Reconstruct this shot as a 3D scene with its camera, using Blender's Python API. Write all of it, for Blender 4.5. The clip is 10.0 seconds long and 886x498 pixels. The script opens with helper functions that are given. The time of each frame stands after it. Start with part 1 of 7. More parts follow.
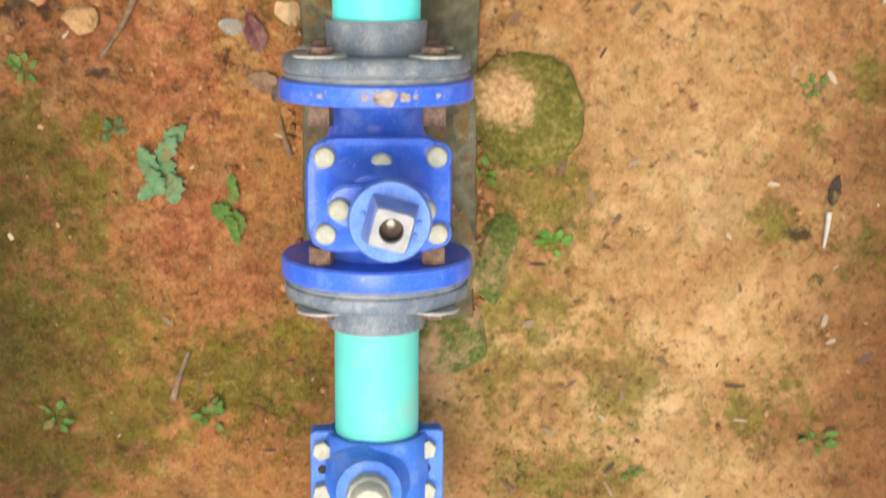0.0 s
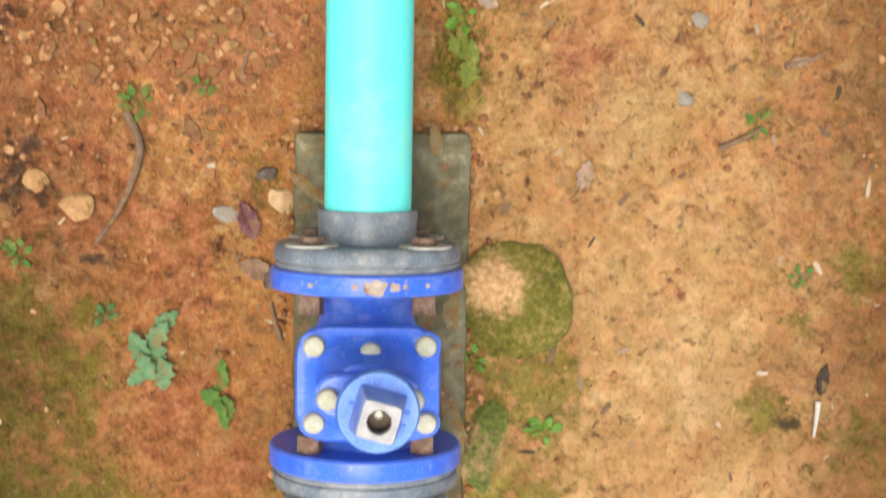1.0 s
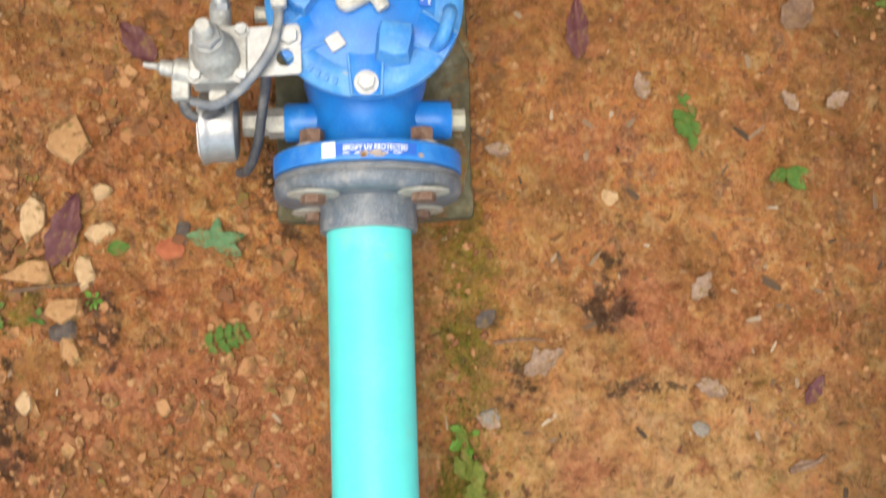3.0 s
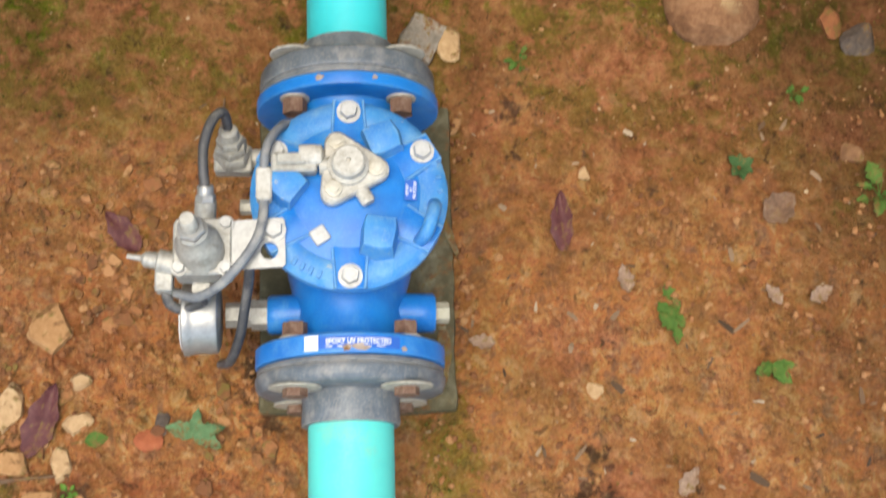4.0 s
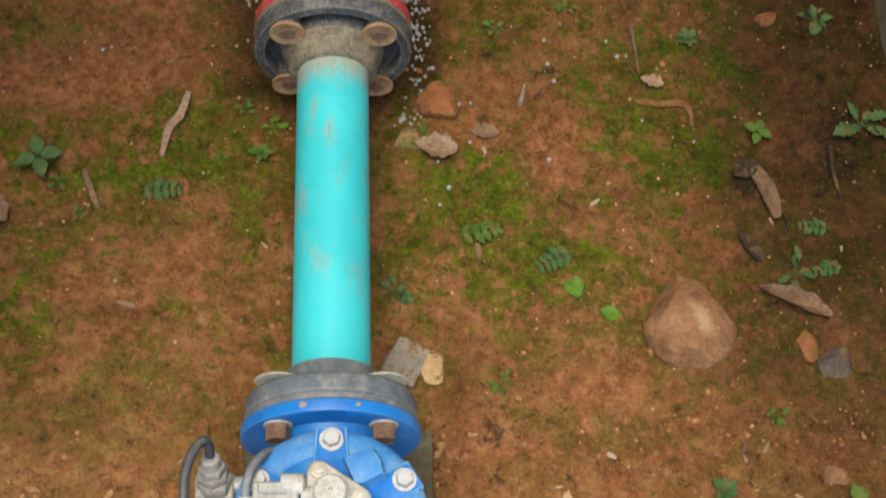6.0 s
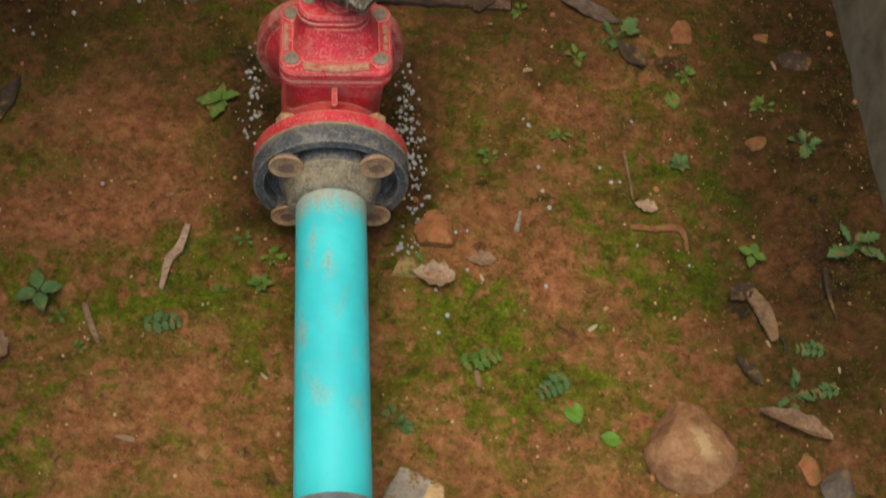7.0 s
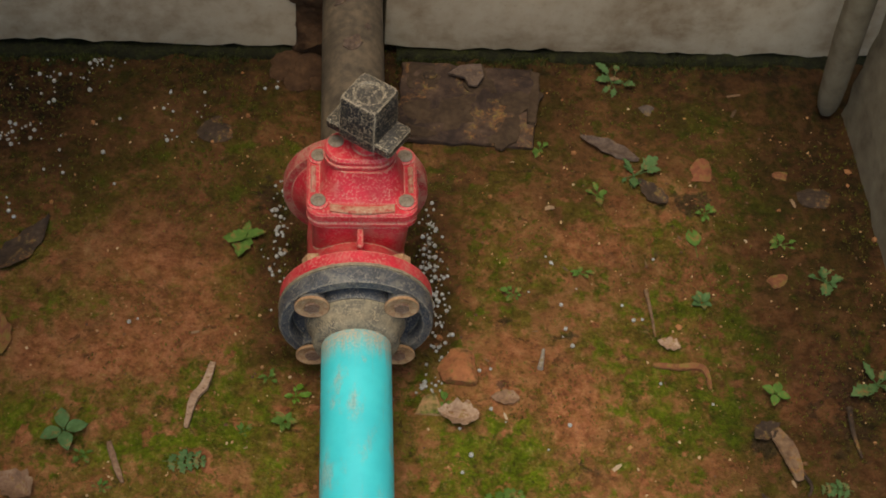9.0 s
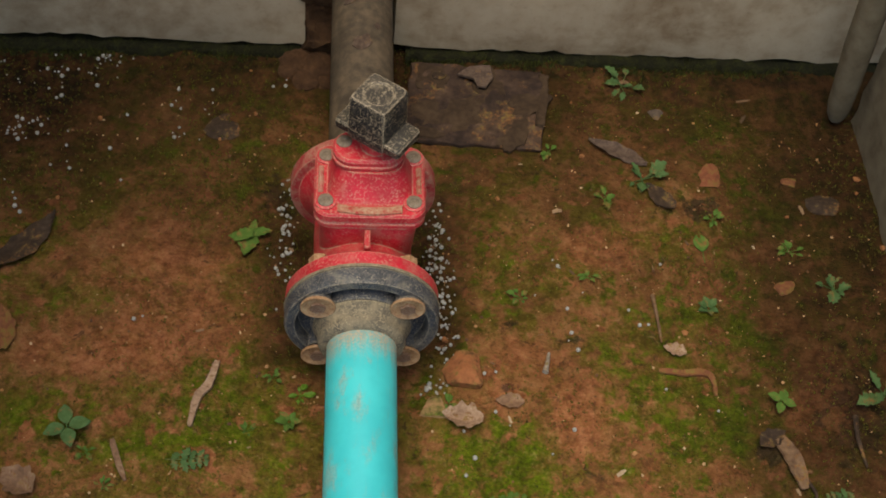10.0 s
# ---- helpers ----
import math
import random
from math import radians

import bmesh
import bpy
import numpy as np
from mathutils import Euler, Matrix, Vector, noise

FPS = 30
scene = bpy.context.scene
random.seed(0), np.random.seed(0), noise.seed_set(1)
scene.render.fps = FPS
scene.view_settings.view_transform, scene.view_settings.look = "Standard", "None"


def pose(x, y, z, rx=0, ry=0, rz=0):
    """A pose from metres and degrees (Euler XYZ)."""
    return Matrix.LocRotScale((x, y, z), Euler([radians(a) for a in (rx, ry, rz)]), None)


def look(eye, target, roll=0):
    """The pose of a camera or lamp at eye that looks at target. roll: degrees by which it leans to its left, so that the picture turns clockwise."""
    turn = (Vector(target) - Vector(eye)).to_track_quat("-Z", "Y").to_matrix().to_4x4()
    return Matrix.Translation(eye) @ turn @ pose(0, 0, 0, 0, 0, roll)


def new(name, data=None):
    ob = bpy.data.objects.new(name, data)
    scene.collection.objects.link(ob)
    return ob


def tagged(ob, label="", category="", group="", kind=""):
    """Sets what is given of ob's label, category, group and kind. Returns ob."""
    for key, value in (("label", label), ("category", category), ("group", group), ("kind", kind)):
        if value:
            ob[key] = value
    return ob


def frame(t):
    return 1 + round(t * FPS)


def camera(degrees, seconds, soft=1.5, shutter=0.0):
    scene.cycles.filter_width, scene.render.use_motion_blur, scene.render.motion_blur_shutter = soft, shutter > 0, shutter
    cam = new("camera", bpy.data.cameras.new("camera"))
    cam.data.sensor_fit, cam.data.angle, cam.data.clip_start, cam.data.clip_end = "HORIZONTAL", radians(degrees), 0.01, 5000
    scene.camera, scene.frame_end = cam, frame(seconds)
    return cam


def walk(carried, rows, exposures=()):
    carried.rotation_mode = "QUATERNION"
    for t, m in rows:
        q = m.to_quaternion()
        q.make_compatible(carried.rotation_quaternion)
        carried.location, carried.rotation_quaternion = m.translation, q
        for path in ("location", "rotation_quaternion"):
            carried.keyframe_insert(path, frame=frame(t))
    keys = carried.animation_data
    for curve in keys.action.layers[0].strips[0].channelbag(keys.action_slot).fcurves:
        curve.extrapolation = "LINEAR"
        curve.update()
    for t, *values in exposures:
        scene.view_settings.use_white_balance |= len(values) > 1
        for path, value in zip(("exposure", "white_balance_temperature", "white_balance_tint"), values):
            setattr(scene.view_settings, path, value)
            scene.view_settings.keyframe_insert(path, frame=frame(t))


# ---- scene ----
# ---------- camera ----------
cam = camera(34.57, 10.0, soft=1.8, shutter=0.5)
# seconds, eye (m), tilt from straight down towards +y, sideways lean of the axis, roll (degrees)
PATH = [
    (0.0, -0.0305, -0.0789, 1.5991, -12.081, -3.829, -0.318),
    (0.5, -0.0278, -0.0694, 1.5993, -8.852, -4.021, 0.441),
    (1.0, -0.0261, -0.0609, 1.6057, -5.138, -4.048, 0.584),
    (1.5, -0.0284, -0.0483, 1.6153, -1.927, -4.026, 0.210),
    (2.0, -0.0275, -0.0137, 1.6185, 1.761, -3.512, -0.357),
    (2.5, -0.0227, 0.0254, 1.6195, 4.624, -3.659, -0.374),
    (3.0, -0.0153, 0.0486, 1.6258, 7.905, -3.539, -1.347),
    (3.2, -0.0133, 0.0534, 1.6258, 9.440, -3.622, -1.064),
    (4.3, -0.0120, 0.0730, 1.6173, 16.968, -4.531, -0.350),
    (4.5, -0.0143, 0.0767, 1.6205, 18.344, -4.693, -0.257),
    (5.0, -0.0106, 0.0820, 1.6276, 22.612, -4.639, -0.358),
    (5.5, -0.0100, 0.0937, 1.6346, 25.068, -4.810, 0.274),
    (5.7, -0.0061, 0.0927, 1.6361, 25.766, -4.646, 0.495),
    (7.0, -0.0146, 0.1092, 1.6579, 31.438, -4.947, -0.042),
    (7.5, -0.0263, 0.1210, 1.6666, 33.445, -5.026, 0.179),
    (8.0, -0.0317, 0.1266, 1.6772, 35.543, -4.727, 0.170),
    (8.5, -0.0344, 0.1265, 1.6830, 36.188, -4.506, 0.241),
    (9.0, -0.0298, 0.1273, 1.6825, 36.176, -4.391, 0.405),
    (9.5, -0.0351, 0.1276, 1.6817, 36.224, -4.235, 0.803),
    (10.0, -0.0353, 0.1346, 1.6788, 36.134, -4.292, 1.282),
]
EXPOSURES = [(0.0, 1.84, 7400, 4.5), (1.0, 1.90, 7400, 5), (2.0, 1.91, 7400, 5.5), (3.2, 1.60, 7300, 6), (4.5, 1.54, 7300, 6), (5.5, 1.48, 7300, 6), (7.0, 1.30, 7600, 4), (8.5, 1.20, 7800, 5.5), (10.0, 1.20, 7800, 6)]
walk(cam, [(t, pose(x, y, z, tilt) @ pose(0, 0, 0, 0, lean) @ pose(0, 0, 0, 0, 0, roll)) for t, x, y, z, tilt, lean, roll in PATH], EXPOSURES)

# ---------- light ----------
world = bpy.data.worlds.new("overcast_sky")
scene.world = world
world.use_nodes = True
wn = world.node_tree
sky = wn.nodes.new("ShaderNodeTexSky")
sky.sky_type = "NISHITA"
sky.sun_disc = False
sky.sun_elevation, sky.sun_rotation = radians(78), radians(218)
wn.links.new(sky.outputs[0], wn.nodes["Background"].inputs[0])
wn.nodes["Background"].inputs[1].default_value = 0.12
sun_data = bpy.data.lights.new("sun", "SUN")
sun_data.energy, sun_data.angle, sun_data.color = 1.2, radians(40), (1.0, 0.95, 0.86)
sun = new("sun", sun_data)
sun.matrix_world = look((-0.35, -0.45, 2.6), (0, 0, 0))

ZA = 0.13            # height of the pipe's axis
PIPE_R = 0.045
FL_R = 0.1


# ---------- node helpers ----------
class Nodes:
    """Short hand for one material's nodes."""

    def __init__(self, name):
        self.mat = bpy.data.materials.new(name)
        self.mat.use_nodes = True
        self.t = self.mat.node_tree
        self.bsdf = self.t.nodes["Principled BSDF"]
        self.coord = self.t.nodes.new("ShaderNodeTexCoord").outputs["Object"]
        self.geo = self.t.nodes.new("ShaderNodeNewGeometry")

    def set(self, sock, v):
        if isinstance(v, (int, float)):
            sock.default_value = v
        elif isinstance(v, (tuple, list)):
            sock.default_value = (*v, 1) if len(v) == 3 and len(sock.default_value) == 4 else v
        else:
            self.t.links.new(v, sock)

    def noise(self, scale, detail=4, rough=0.55, coord=None, distort=0.0):
        n = self.t.nodes.new("ShaderNodeTexNoise")
        n.inputs["Scale"].default_value, n.inputs["Detail"].default_value = scale, detail
        n.inputs["Roughness"].default_value, n.inputs["Distortion"].default_value = rough, distort
        self.t.links.new(coord if coord else self.coord, n.inputs["Vector"])
        return n.outputs["Fac"]

    def voronoi(self, scale, out="Distance", coord=None):
        n = self.t.nodes.new("ShaderNodeTexVoronoi")
        n.inputs["Scale"].default_value = scale
        self.t.links.new(coord if coord else self.coord, n.inputs["Vector"])
        return n.outputs[out]

    def ramp(self, fac, lo, hi, a=0.0, b=1.0):
        n = self.t.nodes.new("ShaderNodeMapRange")
        n.interpolation_type = "SMOOTHSTEP"
        self.set(n.inputs[0], fac)
        for i, v in enumerate((lo, hi, a, b)):
            n.inputs[i + 1].default_value = v
        return n.outputs[0]

    def math(self, op, a, b=0.0):
        n = self.t.nodes.new("ShaderNodeMath")
        n.operation = op
        self.set(n.inputs[0], a), self.set(n.inputs[1], b)
        return n.outputs[0]

    def mix(self, fac, a, b):
        n = self.t.nodes.new("ShaderNodeMix")
        n.data_type = "RGBA"
        self.set(n.inputs[0], fac), self.set(n.inputs[6], a), self.set(n.inputs[7], b)
        return n.outputs[2]

    def xyz(self, vec):
        n = self.t.nodes.new("ShaderNodeSeparateXYZ")
        self.t.links.new(vec, n.inputs[0])
        return n.outputs

    def stretch(self, sx, sy, sz):
        n = self.t.nodes.new("ShaderNodeMapping")
        n.inputs["Scale"].default_value = (sx, sy, sz)
        self.t.links.new(self.coord, n.inputs[0])
        return n.outputs[0]

    def palette(self, fac, stops):
        n = self.t.nodes.new("ShaderNodeValToRGB")
        r = n.color_ramp
        while len(r.elements) < len(stops):
            r.elements.new(0.5)
        for e, (p, c) in zip(r.elements, stops):
            e.position, e.color = p, (*c, 1)
        self.set(n.inputs[0], fac)
        return n.outputs[0]

    def bump(self, height, strength=0.3, dist=0.002):
        n = self.t.nodes.new("ShaderNodeBump")
        n.inputs["Strength"].default_value, n.inputs["Distance"].default_value = strength, dist
        self.set(n.inputs["Height"], height)
        self.t.links.new(n.outputs[0], self.bsdf.inputs["Normal"])

    def done(self, color, rough=0.6, metal=0.0, spec=None):
        self.set(self.bsdf.inputs["Base Color"], color)
        self.set(self.bsdf.inputs["Roughness"], rough)
        self.set(self.bsdf.inputs["Metallic"], metal)
        if spec is not None:
            self.bsdf.inputs["Specular IOR Level"].default_value = spec
        return self.mat


def dusty(name, base, dark, dust, amount=0.5, rough=0.4, metal=0.0, scale=30.0, grain=400.0, top=0.25, edge=0.0, speck=0.0, chip=None, reach=0.0045, spec=0.35):
    """Paint, plastic or metal with mottling, settled dust on top faces, fine specks and dust or wear along edges."""
    n = Nodes(name)
    big, fine = n.noise(scale, 5, 0.6), n.noise(grain, 3, 0.6)
    c = n.mix(n.ramp(big, 0.35, 0.65), base, dark)
    up = n.ramp(n.xyz(n.geo.outputs["Normal"])[2], 0.2, 1.0, 0.0, top)
    patches = n.ramp(n.math("ADD", n.noise(scale * 0.7, 6, 0.7), n.math("MULTIPLY", fine, 0.25)), 0.72 - 0.3 * amount, 0.95 - 0.3 * amount)
    m = n.math("MULTIPLY", n.math("ADD", patches, up), amount)
    n.t.nodes[-1].use_clamp = True
    if speck:
        dense = n.ramp(n.noise(scale * 1.3, 5, 0.65), 0.34, 0.62, 0.25, 1.0)
        m = n.math("MAXIMUM", m, n.math("MULTIPLY", n.math("MULTIPLY", n.ramp(fine, 0.52, 0.58), dense), speck))
    if edge:
        bev = n.t.nodes.new("ShaderNodeBevel")
        bev.samples = 6
        bev.inputs["Radius"].default_value = reach
        dot = n.t.nodes.new("ShaderNodeVectorMath")
        dot.operation = "DOT_PRODUCT"
        n.t.links.new(bev.outputs[0], dot.inputs[0]), n.t.links.new(n.geo.outputs["Normal"], dot.inputs[1])
        worn = n.ramp(dot.outputs["Value"], 0.995, 0.90)
        worn = n.math("MULTIPLY", n.math("MULTIPLY", worn, n.ramp(n.noise(170, 4, 0.7), 0.36, 0.56, 0.15, 1.0)), edge)
        m = n.math("MAXIMUM", m, worn)
    c = n.mix(m, c, dust)
    if chip:
        c = n.mix(n.ramp(n.noise(95, 4, 0.75), 0.66, 0.69), c, chip)
    n.bump(n.math("ADD", big, n.math("MULTIPLY", fine, 0.4)), 0.2, 0.001)
    return n.done(c, n.ramp(m, 0.0, 1.0, rough, 0.85), metal, spec)


# ---------- materials ----------
def ground_material():
    n = Nodes("clay_ground")
    x, y = n.xyz(n.coord)[:2]
    # the zones have wandering borders, and break up into patches farther out
    d = n.t.nodes.new("ShaderNodeVectorMath")
    d.operation = "DISTANCE"
    n.t.links.new(n.coord, d.inputs[0])
    d.inputs[1].default_value = (0.1, 0.4, 0.0)
    amp = n.ramp(d.outputs["Value"], 1.15, 3.0, 0.10, 5.0)
    x = n.math("ADD", x, n.math("MULTIPLY", n.math("SUBTRACT", n.noise(0.9, 5, 0.6), 0.5), amp))
    y = n.math("ADD", y, n.math("MULTIPLY", n.math("SUBTRACT", n.noise(1.1, 5, 0.6, n.stretch(-1, 1, 1)), 0.5), amp))
    wide, mid, fine, grit = n.noise(2.4, 4, 0.6), n.noise(10, 6, 0.68, distort=0.4), n.noise(55, 6, 0.72), n.noise(240, 4, 0.7)
    clot = n.noise(46, 5, 0.66, n.stretch(-1, -1, 1), 0.3)
    c = n.palette(n.math("ADD", n.math("MULTIPLY", wide, 0.40), n.math("MULTIPLY", mid, 0.60)), [
        (0.36, (0.130, 0.048, 0.018)), (0.45, (0.255, 0.100, 0.034)), (0.51, (0.35, 0.145, 0.048)), (0.57, (0.32, 0.118, 0.040)), (0.66, (0.45, 0.225, 0.085))])
    # dry sandy tan to one side of the pipe, iron-red clay on the other
    sand = n.math("MULTIPLY", n.ramp(n.math("ABSOLUTE", n.math("SUBTRACT", x, 0.30)), 0.10, 0.34, 1.0, 0.0), n.ramp(y, 0.40, -0.10))
    sand = n.math("MULTIPLY", sand, n.ramp(n.noise(5, 5, 0.65, distort=0.7), 0.34, 0.56, 0.55, 0.95))
    c = n.mix(sand, c, n.palette(mid, [(0.38, (0.45, 0.238, 0.092)), (0.5, (0.59, 0.338, 0.142)), (0.62, (0.66, 0.425, 0.200))]))
    # iron-red clay, pinkish bare patches, moss and dark humus where the soil map has them, with edges broken by noise
    def zone(name, lo, hi, amount, scale=14.0, gain=2.6):
        a = n.t.nodes.new("ShaderNodeAttribute")
        a.attribute_name = name
        rag = n.math("ADD", n.math("MULTIPLY", n.math("SUBTRACT", n.noise(scale, 6, 0.68, distort=0.5), 0.5), gain), n.math("MULTIPLY", n.math("SUBTRACT", clot, 0.5), 3.0))
        return n.ramp(n.math("ADD", a.outputs["Fac"], rag), lo, hi, 0.0, amount)
    # ochre, orange, red and mauve-grey clays mixed in small patches
    hues = n.palette(n.ramp(n.noise(34, 5, 0.74, distort=0.6), 0.33, 0.67), [(0.06, (0.22, 0.105, 0.062)), (0.26, (0.36, 0.135, 0.054)), (0.44, (0.50, 0.195, 0.062)), (0.58, (0.45, 0.118, 0.044)), (0.74, (0.54, 0.265, 0.078)), (0.94, (0.58, 0.34, 0.16))])
    hue_mix = n.math("MULTIPLY", n.ramp(n.noise(11, 5, 0.65, n.stretch(1, 1, -1)), 0.36, 0.56, 0.25, 0.80), n.math("MULTIPLY", n.ramp(y, 0.95, 0.55), n.ramp(y, -0.5, -0.1, 0.30, 1.0)))
    c = n.mix(n.math("MULTIPLY", hue_mix, n.math("SUBTRACT", 1.0, n.math("MULTIPLY", sand, 0.65))), c, hues)
    red = n.math("MAXIMUM", zone("iron_red", 0.30, 0.95, 0.85), n.math("MULTIPLY", n.ramp(n.noise(6.0, 6, 0.68, distort=0.8), 0.47, 0.62), n.ramp(y, 0.75, 0.45, 0.10, 0.32)))
    c = n.mix(red, c, n.palette(fine, [(0.36, (0.18, 0.046, 0.018)), (0.5, (0.31, 0.088, 0.036)), (0.64, (0.44, 0.165, 0.072))]))
    # broken crumbs of many clays
    push = n.t.nodes.new("ShaderNodeVectorMath")
    push.operation = "MULTIPLY_ADD"
    swirl = n.t.nodes.new("ShaderNodeTexNoise")
    swirl.inputs["Scale"].default_value, swirl.inputs["Detail"].default_value = 60, 4
    n.t.links.new(n.coord, swirl.inputs["Vector"])
    n.t.links.new(swirl.outputs["Color"], push.inputs[0]), n.t.links.new(n.coord, push.inputs[2])
    push.inputs[1].default_value = (0.030, 0.030, 0.030)
    cell, lump = n.voronoi(150, "Color", push.outputs[0]), n.voronoi(150, "Distance", push.outputs[0])
    tone = n.palette(n.xyz(cell)[0], [(0.08, (0.100, 0.045, 0.024)), (0.22, (0.21, 0.12, 0.08)), (0.38, (0.33, 0.125, 0.052)), (0.55, (0.40, 0.18, 0.065)), (0.75, (0.48, 0.26, 0.10)), (0.92, (0.55, 0.36, 0.18))])
    chips = n.math("MULTIPLY", n.ramp(n.math("ABSOLUTE", n.math("SUBTRACT", y, 0.24)), 0.22, 0.60, 0.30, 0.12), n.ramp(n.noise(18, 5, 0.65), 0.40, 0.62, 0.15, 1.0))
    c = n.mix(chips, c, tone)
    # dark cracks and crevices, densest on the stony side
    crack = n.ramp(n.noise(26, 7, 0.76, distort=1.0), 0.54, 0.62, 0.0, 1.0)
    crack = n.math("MULTIPLY", crack, n.math("ADD", 0.34, n.math("MULTIPLY", n.ramp(x, -0.05, -0.20, 0.0, 0.40), n.ramp(n.math("ABSOLUTE", n.math("SUBTRACT", y, 0.33)), 0.45, 0.15))))
    c = n.mix(crack, c, (0.062, 0.024, 0.011))
    c = n.mix(n.ramp(grit, 0.60, 0.74, 0.0, 0.34), c, (0.50, 0.32, 0.15))
    # brown garden soil under the far moss
    loam = n.palette(n.math("ADD", n.math("MULTIPLY", mid, 0.5), n.math("MULTIPLY", fine, 0.5)), [(0.36, (0.115, 0.050, 0.020)), (0.46, (0.220, 0.095, 0.038)), (0.55, (0.310, 0.144, 0.060)), (0.66, (0.38, 0.210, 0.098))])
    c = n.mix(n.ramp(y, 0.32, 0.88, 0.0, 0.80), c, loam)
    # moss: a thin olive film, and fresh green cushions inside it
    tuft = n.math("ADD", n.math("MULTIPLY", n.noise(34, 5, 0.7), 0.6), n.math("MULTIPLY", n.noise(120, 4, 0.7), 0.4))
    olive = n.palette(tuft, [(0.34, (0.046, 0.036, 0.005)), (0.47, (0.098, 0.080, 0.009)), (0.57, (0.150, 0.124, 0.016)), (0.68, (0.23, 0.190, 0.040))])
    green = n.palette(tuft, [(0.34, (0.022, 0.032, 0.002)), (0.46, (0.062, 0.092, 0.004)), (0.56, (0.105, 0.148, 0.007)), (0.68, (0.19, 0.22, 0.02))])
    film = n.math("MAXIMUM", n.math("MULTIPLY", zone("moss", 0.20, 1.0, 0.85, 12), n.ramp(y, 0.2, 0.7, 0.70, 1.0)), n.math("MULTIPLY", n.ramp(n.math("ADD", n.noise(9.0, 7, 0.72, distort=0.5), n.math("MULTIPLY", n.math("SUBTRACT", clot, 0.5), 0.9)), 0.40, 0.585), n.ramp(y, 0.50, 0.90, 0.24, 0.85)))
    c = n.mix(film, c, olive)
    c = n.mix(n.math("MULTIPLY", zone("moss", 0.55, 1.35, 0.88, 17, 2.8), n.ramp(y, 0.30, 0.80, 0.35, 1.0)), c, green)
    c = n.mix(n.math("MULTIPLY", n.ramp(n.math("ADD", n.noise(21, 6, 0.72, distort=0.4), n.math("MULTIPLY", n.math("SUBTRACT", clot, 0.5), 0.7)), 0.54, 0.66, 0.0, 0.85), n.ramp(y, 0.60, 0.95)), c, green)
    pink = n.palette(fine, [(0.36, (0.19, 0.062, 0.027)), (0.5, (0.34, 0.120, 0.055)), (0.64, (0.47, 0.190, 0.094))])
    c = n.mix(zone("bare_clay", 0.38, 1.05, 0.80, 15), c, pink)
    c = n.mix(n.math("MULTIPLY", n.ramp(n.math("ADD", n.noise(24, 6, 0.68, distort=0.2), n.math("MULTIPLY", n.math("SUBTRACT", 0.5, clot), 0.7)), 0.58, 0.68, 0.0, 0.80), n.math("MULTIPLY", n.ramp(y, 0.45, 0.75, 0.45, 1.0), n.ramp(y, 1.66, 1.45, 0.2, 1.0))), c, pink)
    c = n.mix(zone("humus", 0.48, 1.05, 0.80, 30, 3.2), c, n.mix(n.ramp(fine, 0.4, 0.6), (0.024, 0.014, 0.010), (0.075, 0.045, 0.030)))
    c = n.mix(n.ramp(n.noise(48, 5, 0.7, n.stretch(1, -1, 1), 0.6), 0.60, 0.68, 0.0, 0.65), c, (0.045, 0.024, 0.013))
    # lighter and darker crumbs everywhere
    crumb = n.math("ADD", n.math("MULTIPLY", n.noise(75, 6, 0.74, n.stretch(1, -1, -1), 0.4), 0.6), n.math("MULTIPLY", n.noise(190, 4, 0.7), 0.4))
    c = n.mix(n.ramp(crumb, 0.50, 0.36, 0.0, 0.75), c, n.mix(0.62, c, (0.030, 0.014, 0.006)))
    c = n.mix(n.ramp(crumb, 0.52, 0.68, 0.0, 0.70), c, n.mix(0.42, c, (0.62, 0.40, 0.17)))
    # soil darker towards the back; vignette painted into its colour along the sides
    soil_dark = n.math("MULTIPLY", n.ramp(y, 0.85, 1.60, 0.12, 1.0), n.ramp(n.noise(3.5, 6, 0.68), 0.30, 0.56, 0.45, 1.0))
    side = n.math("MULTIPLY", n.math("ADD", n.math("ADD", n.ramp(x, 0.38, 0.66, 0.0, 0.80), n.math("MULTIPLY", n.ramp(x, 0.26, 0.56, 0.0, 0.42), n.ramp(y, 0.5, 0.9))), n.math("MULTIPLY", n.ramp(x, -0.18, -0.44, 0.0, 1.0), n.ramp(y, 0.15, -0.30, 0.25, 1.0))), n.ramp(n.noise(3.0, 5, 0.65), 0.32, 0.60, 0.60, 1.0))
    soil_dark = n.math("MAXIMUM", soil_dark, side)
    c = n.mix(n.math("MULTIPLY", soil_dark, 0.85), c, n.mix(0.74, c, (0.012, 0.008, 0.003)))
    # darker soil beside the red valve, against the wall and in the far corners
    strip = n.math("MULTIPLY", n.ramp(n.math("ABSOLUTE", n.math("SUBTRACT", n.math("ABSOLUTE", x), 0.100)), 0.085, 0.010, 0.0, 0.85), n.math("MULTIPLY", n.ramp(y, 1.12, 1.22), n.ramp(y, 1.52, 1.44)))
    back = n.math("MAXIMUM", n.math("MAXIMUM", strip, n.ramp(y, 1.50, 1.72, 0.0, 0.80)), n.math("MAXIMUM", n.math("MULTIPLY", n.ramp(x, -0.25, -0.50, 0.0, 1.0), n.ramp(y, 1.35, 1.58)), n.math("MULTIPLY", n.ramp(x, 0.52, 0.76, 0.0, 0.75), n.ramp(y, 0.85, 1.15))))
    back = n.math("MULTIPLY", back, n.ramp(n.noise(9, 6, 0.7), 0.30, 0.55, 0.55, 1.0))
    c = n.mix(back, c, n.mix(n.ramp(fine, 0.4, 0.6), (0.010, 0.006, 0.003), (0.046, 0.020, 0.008)))
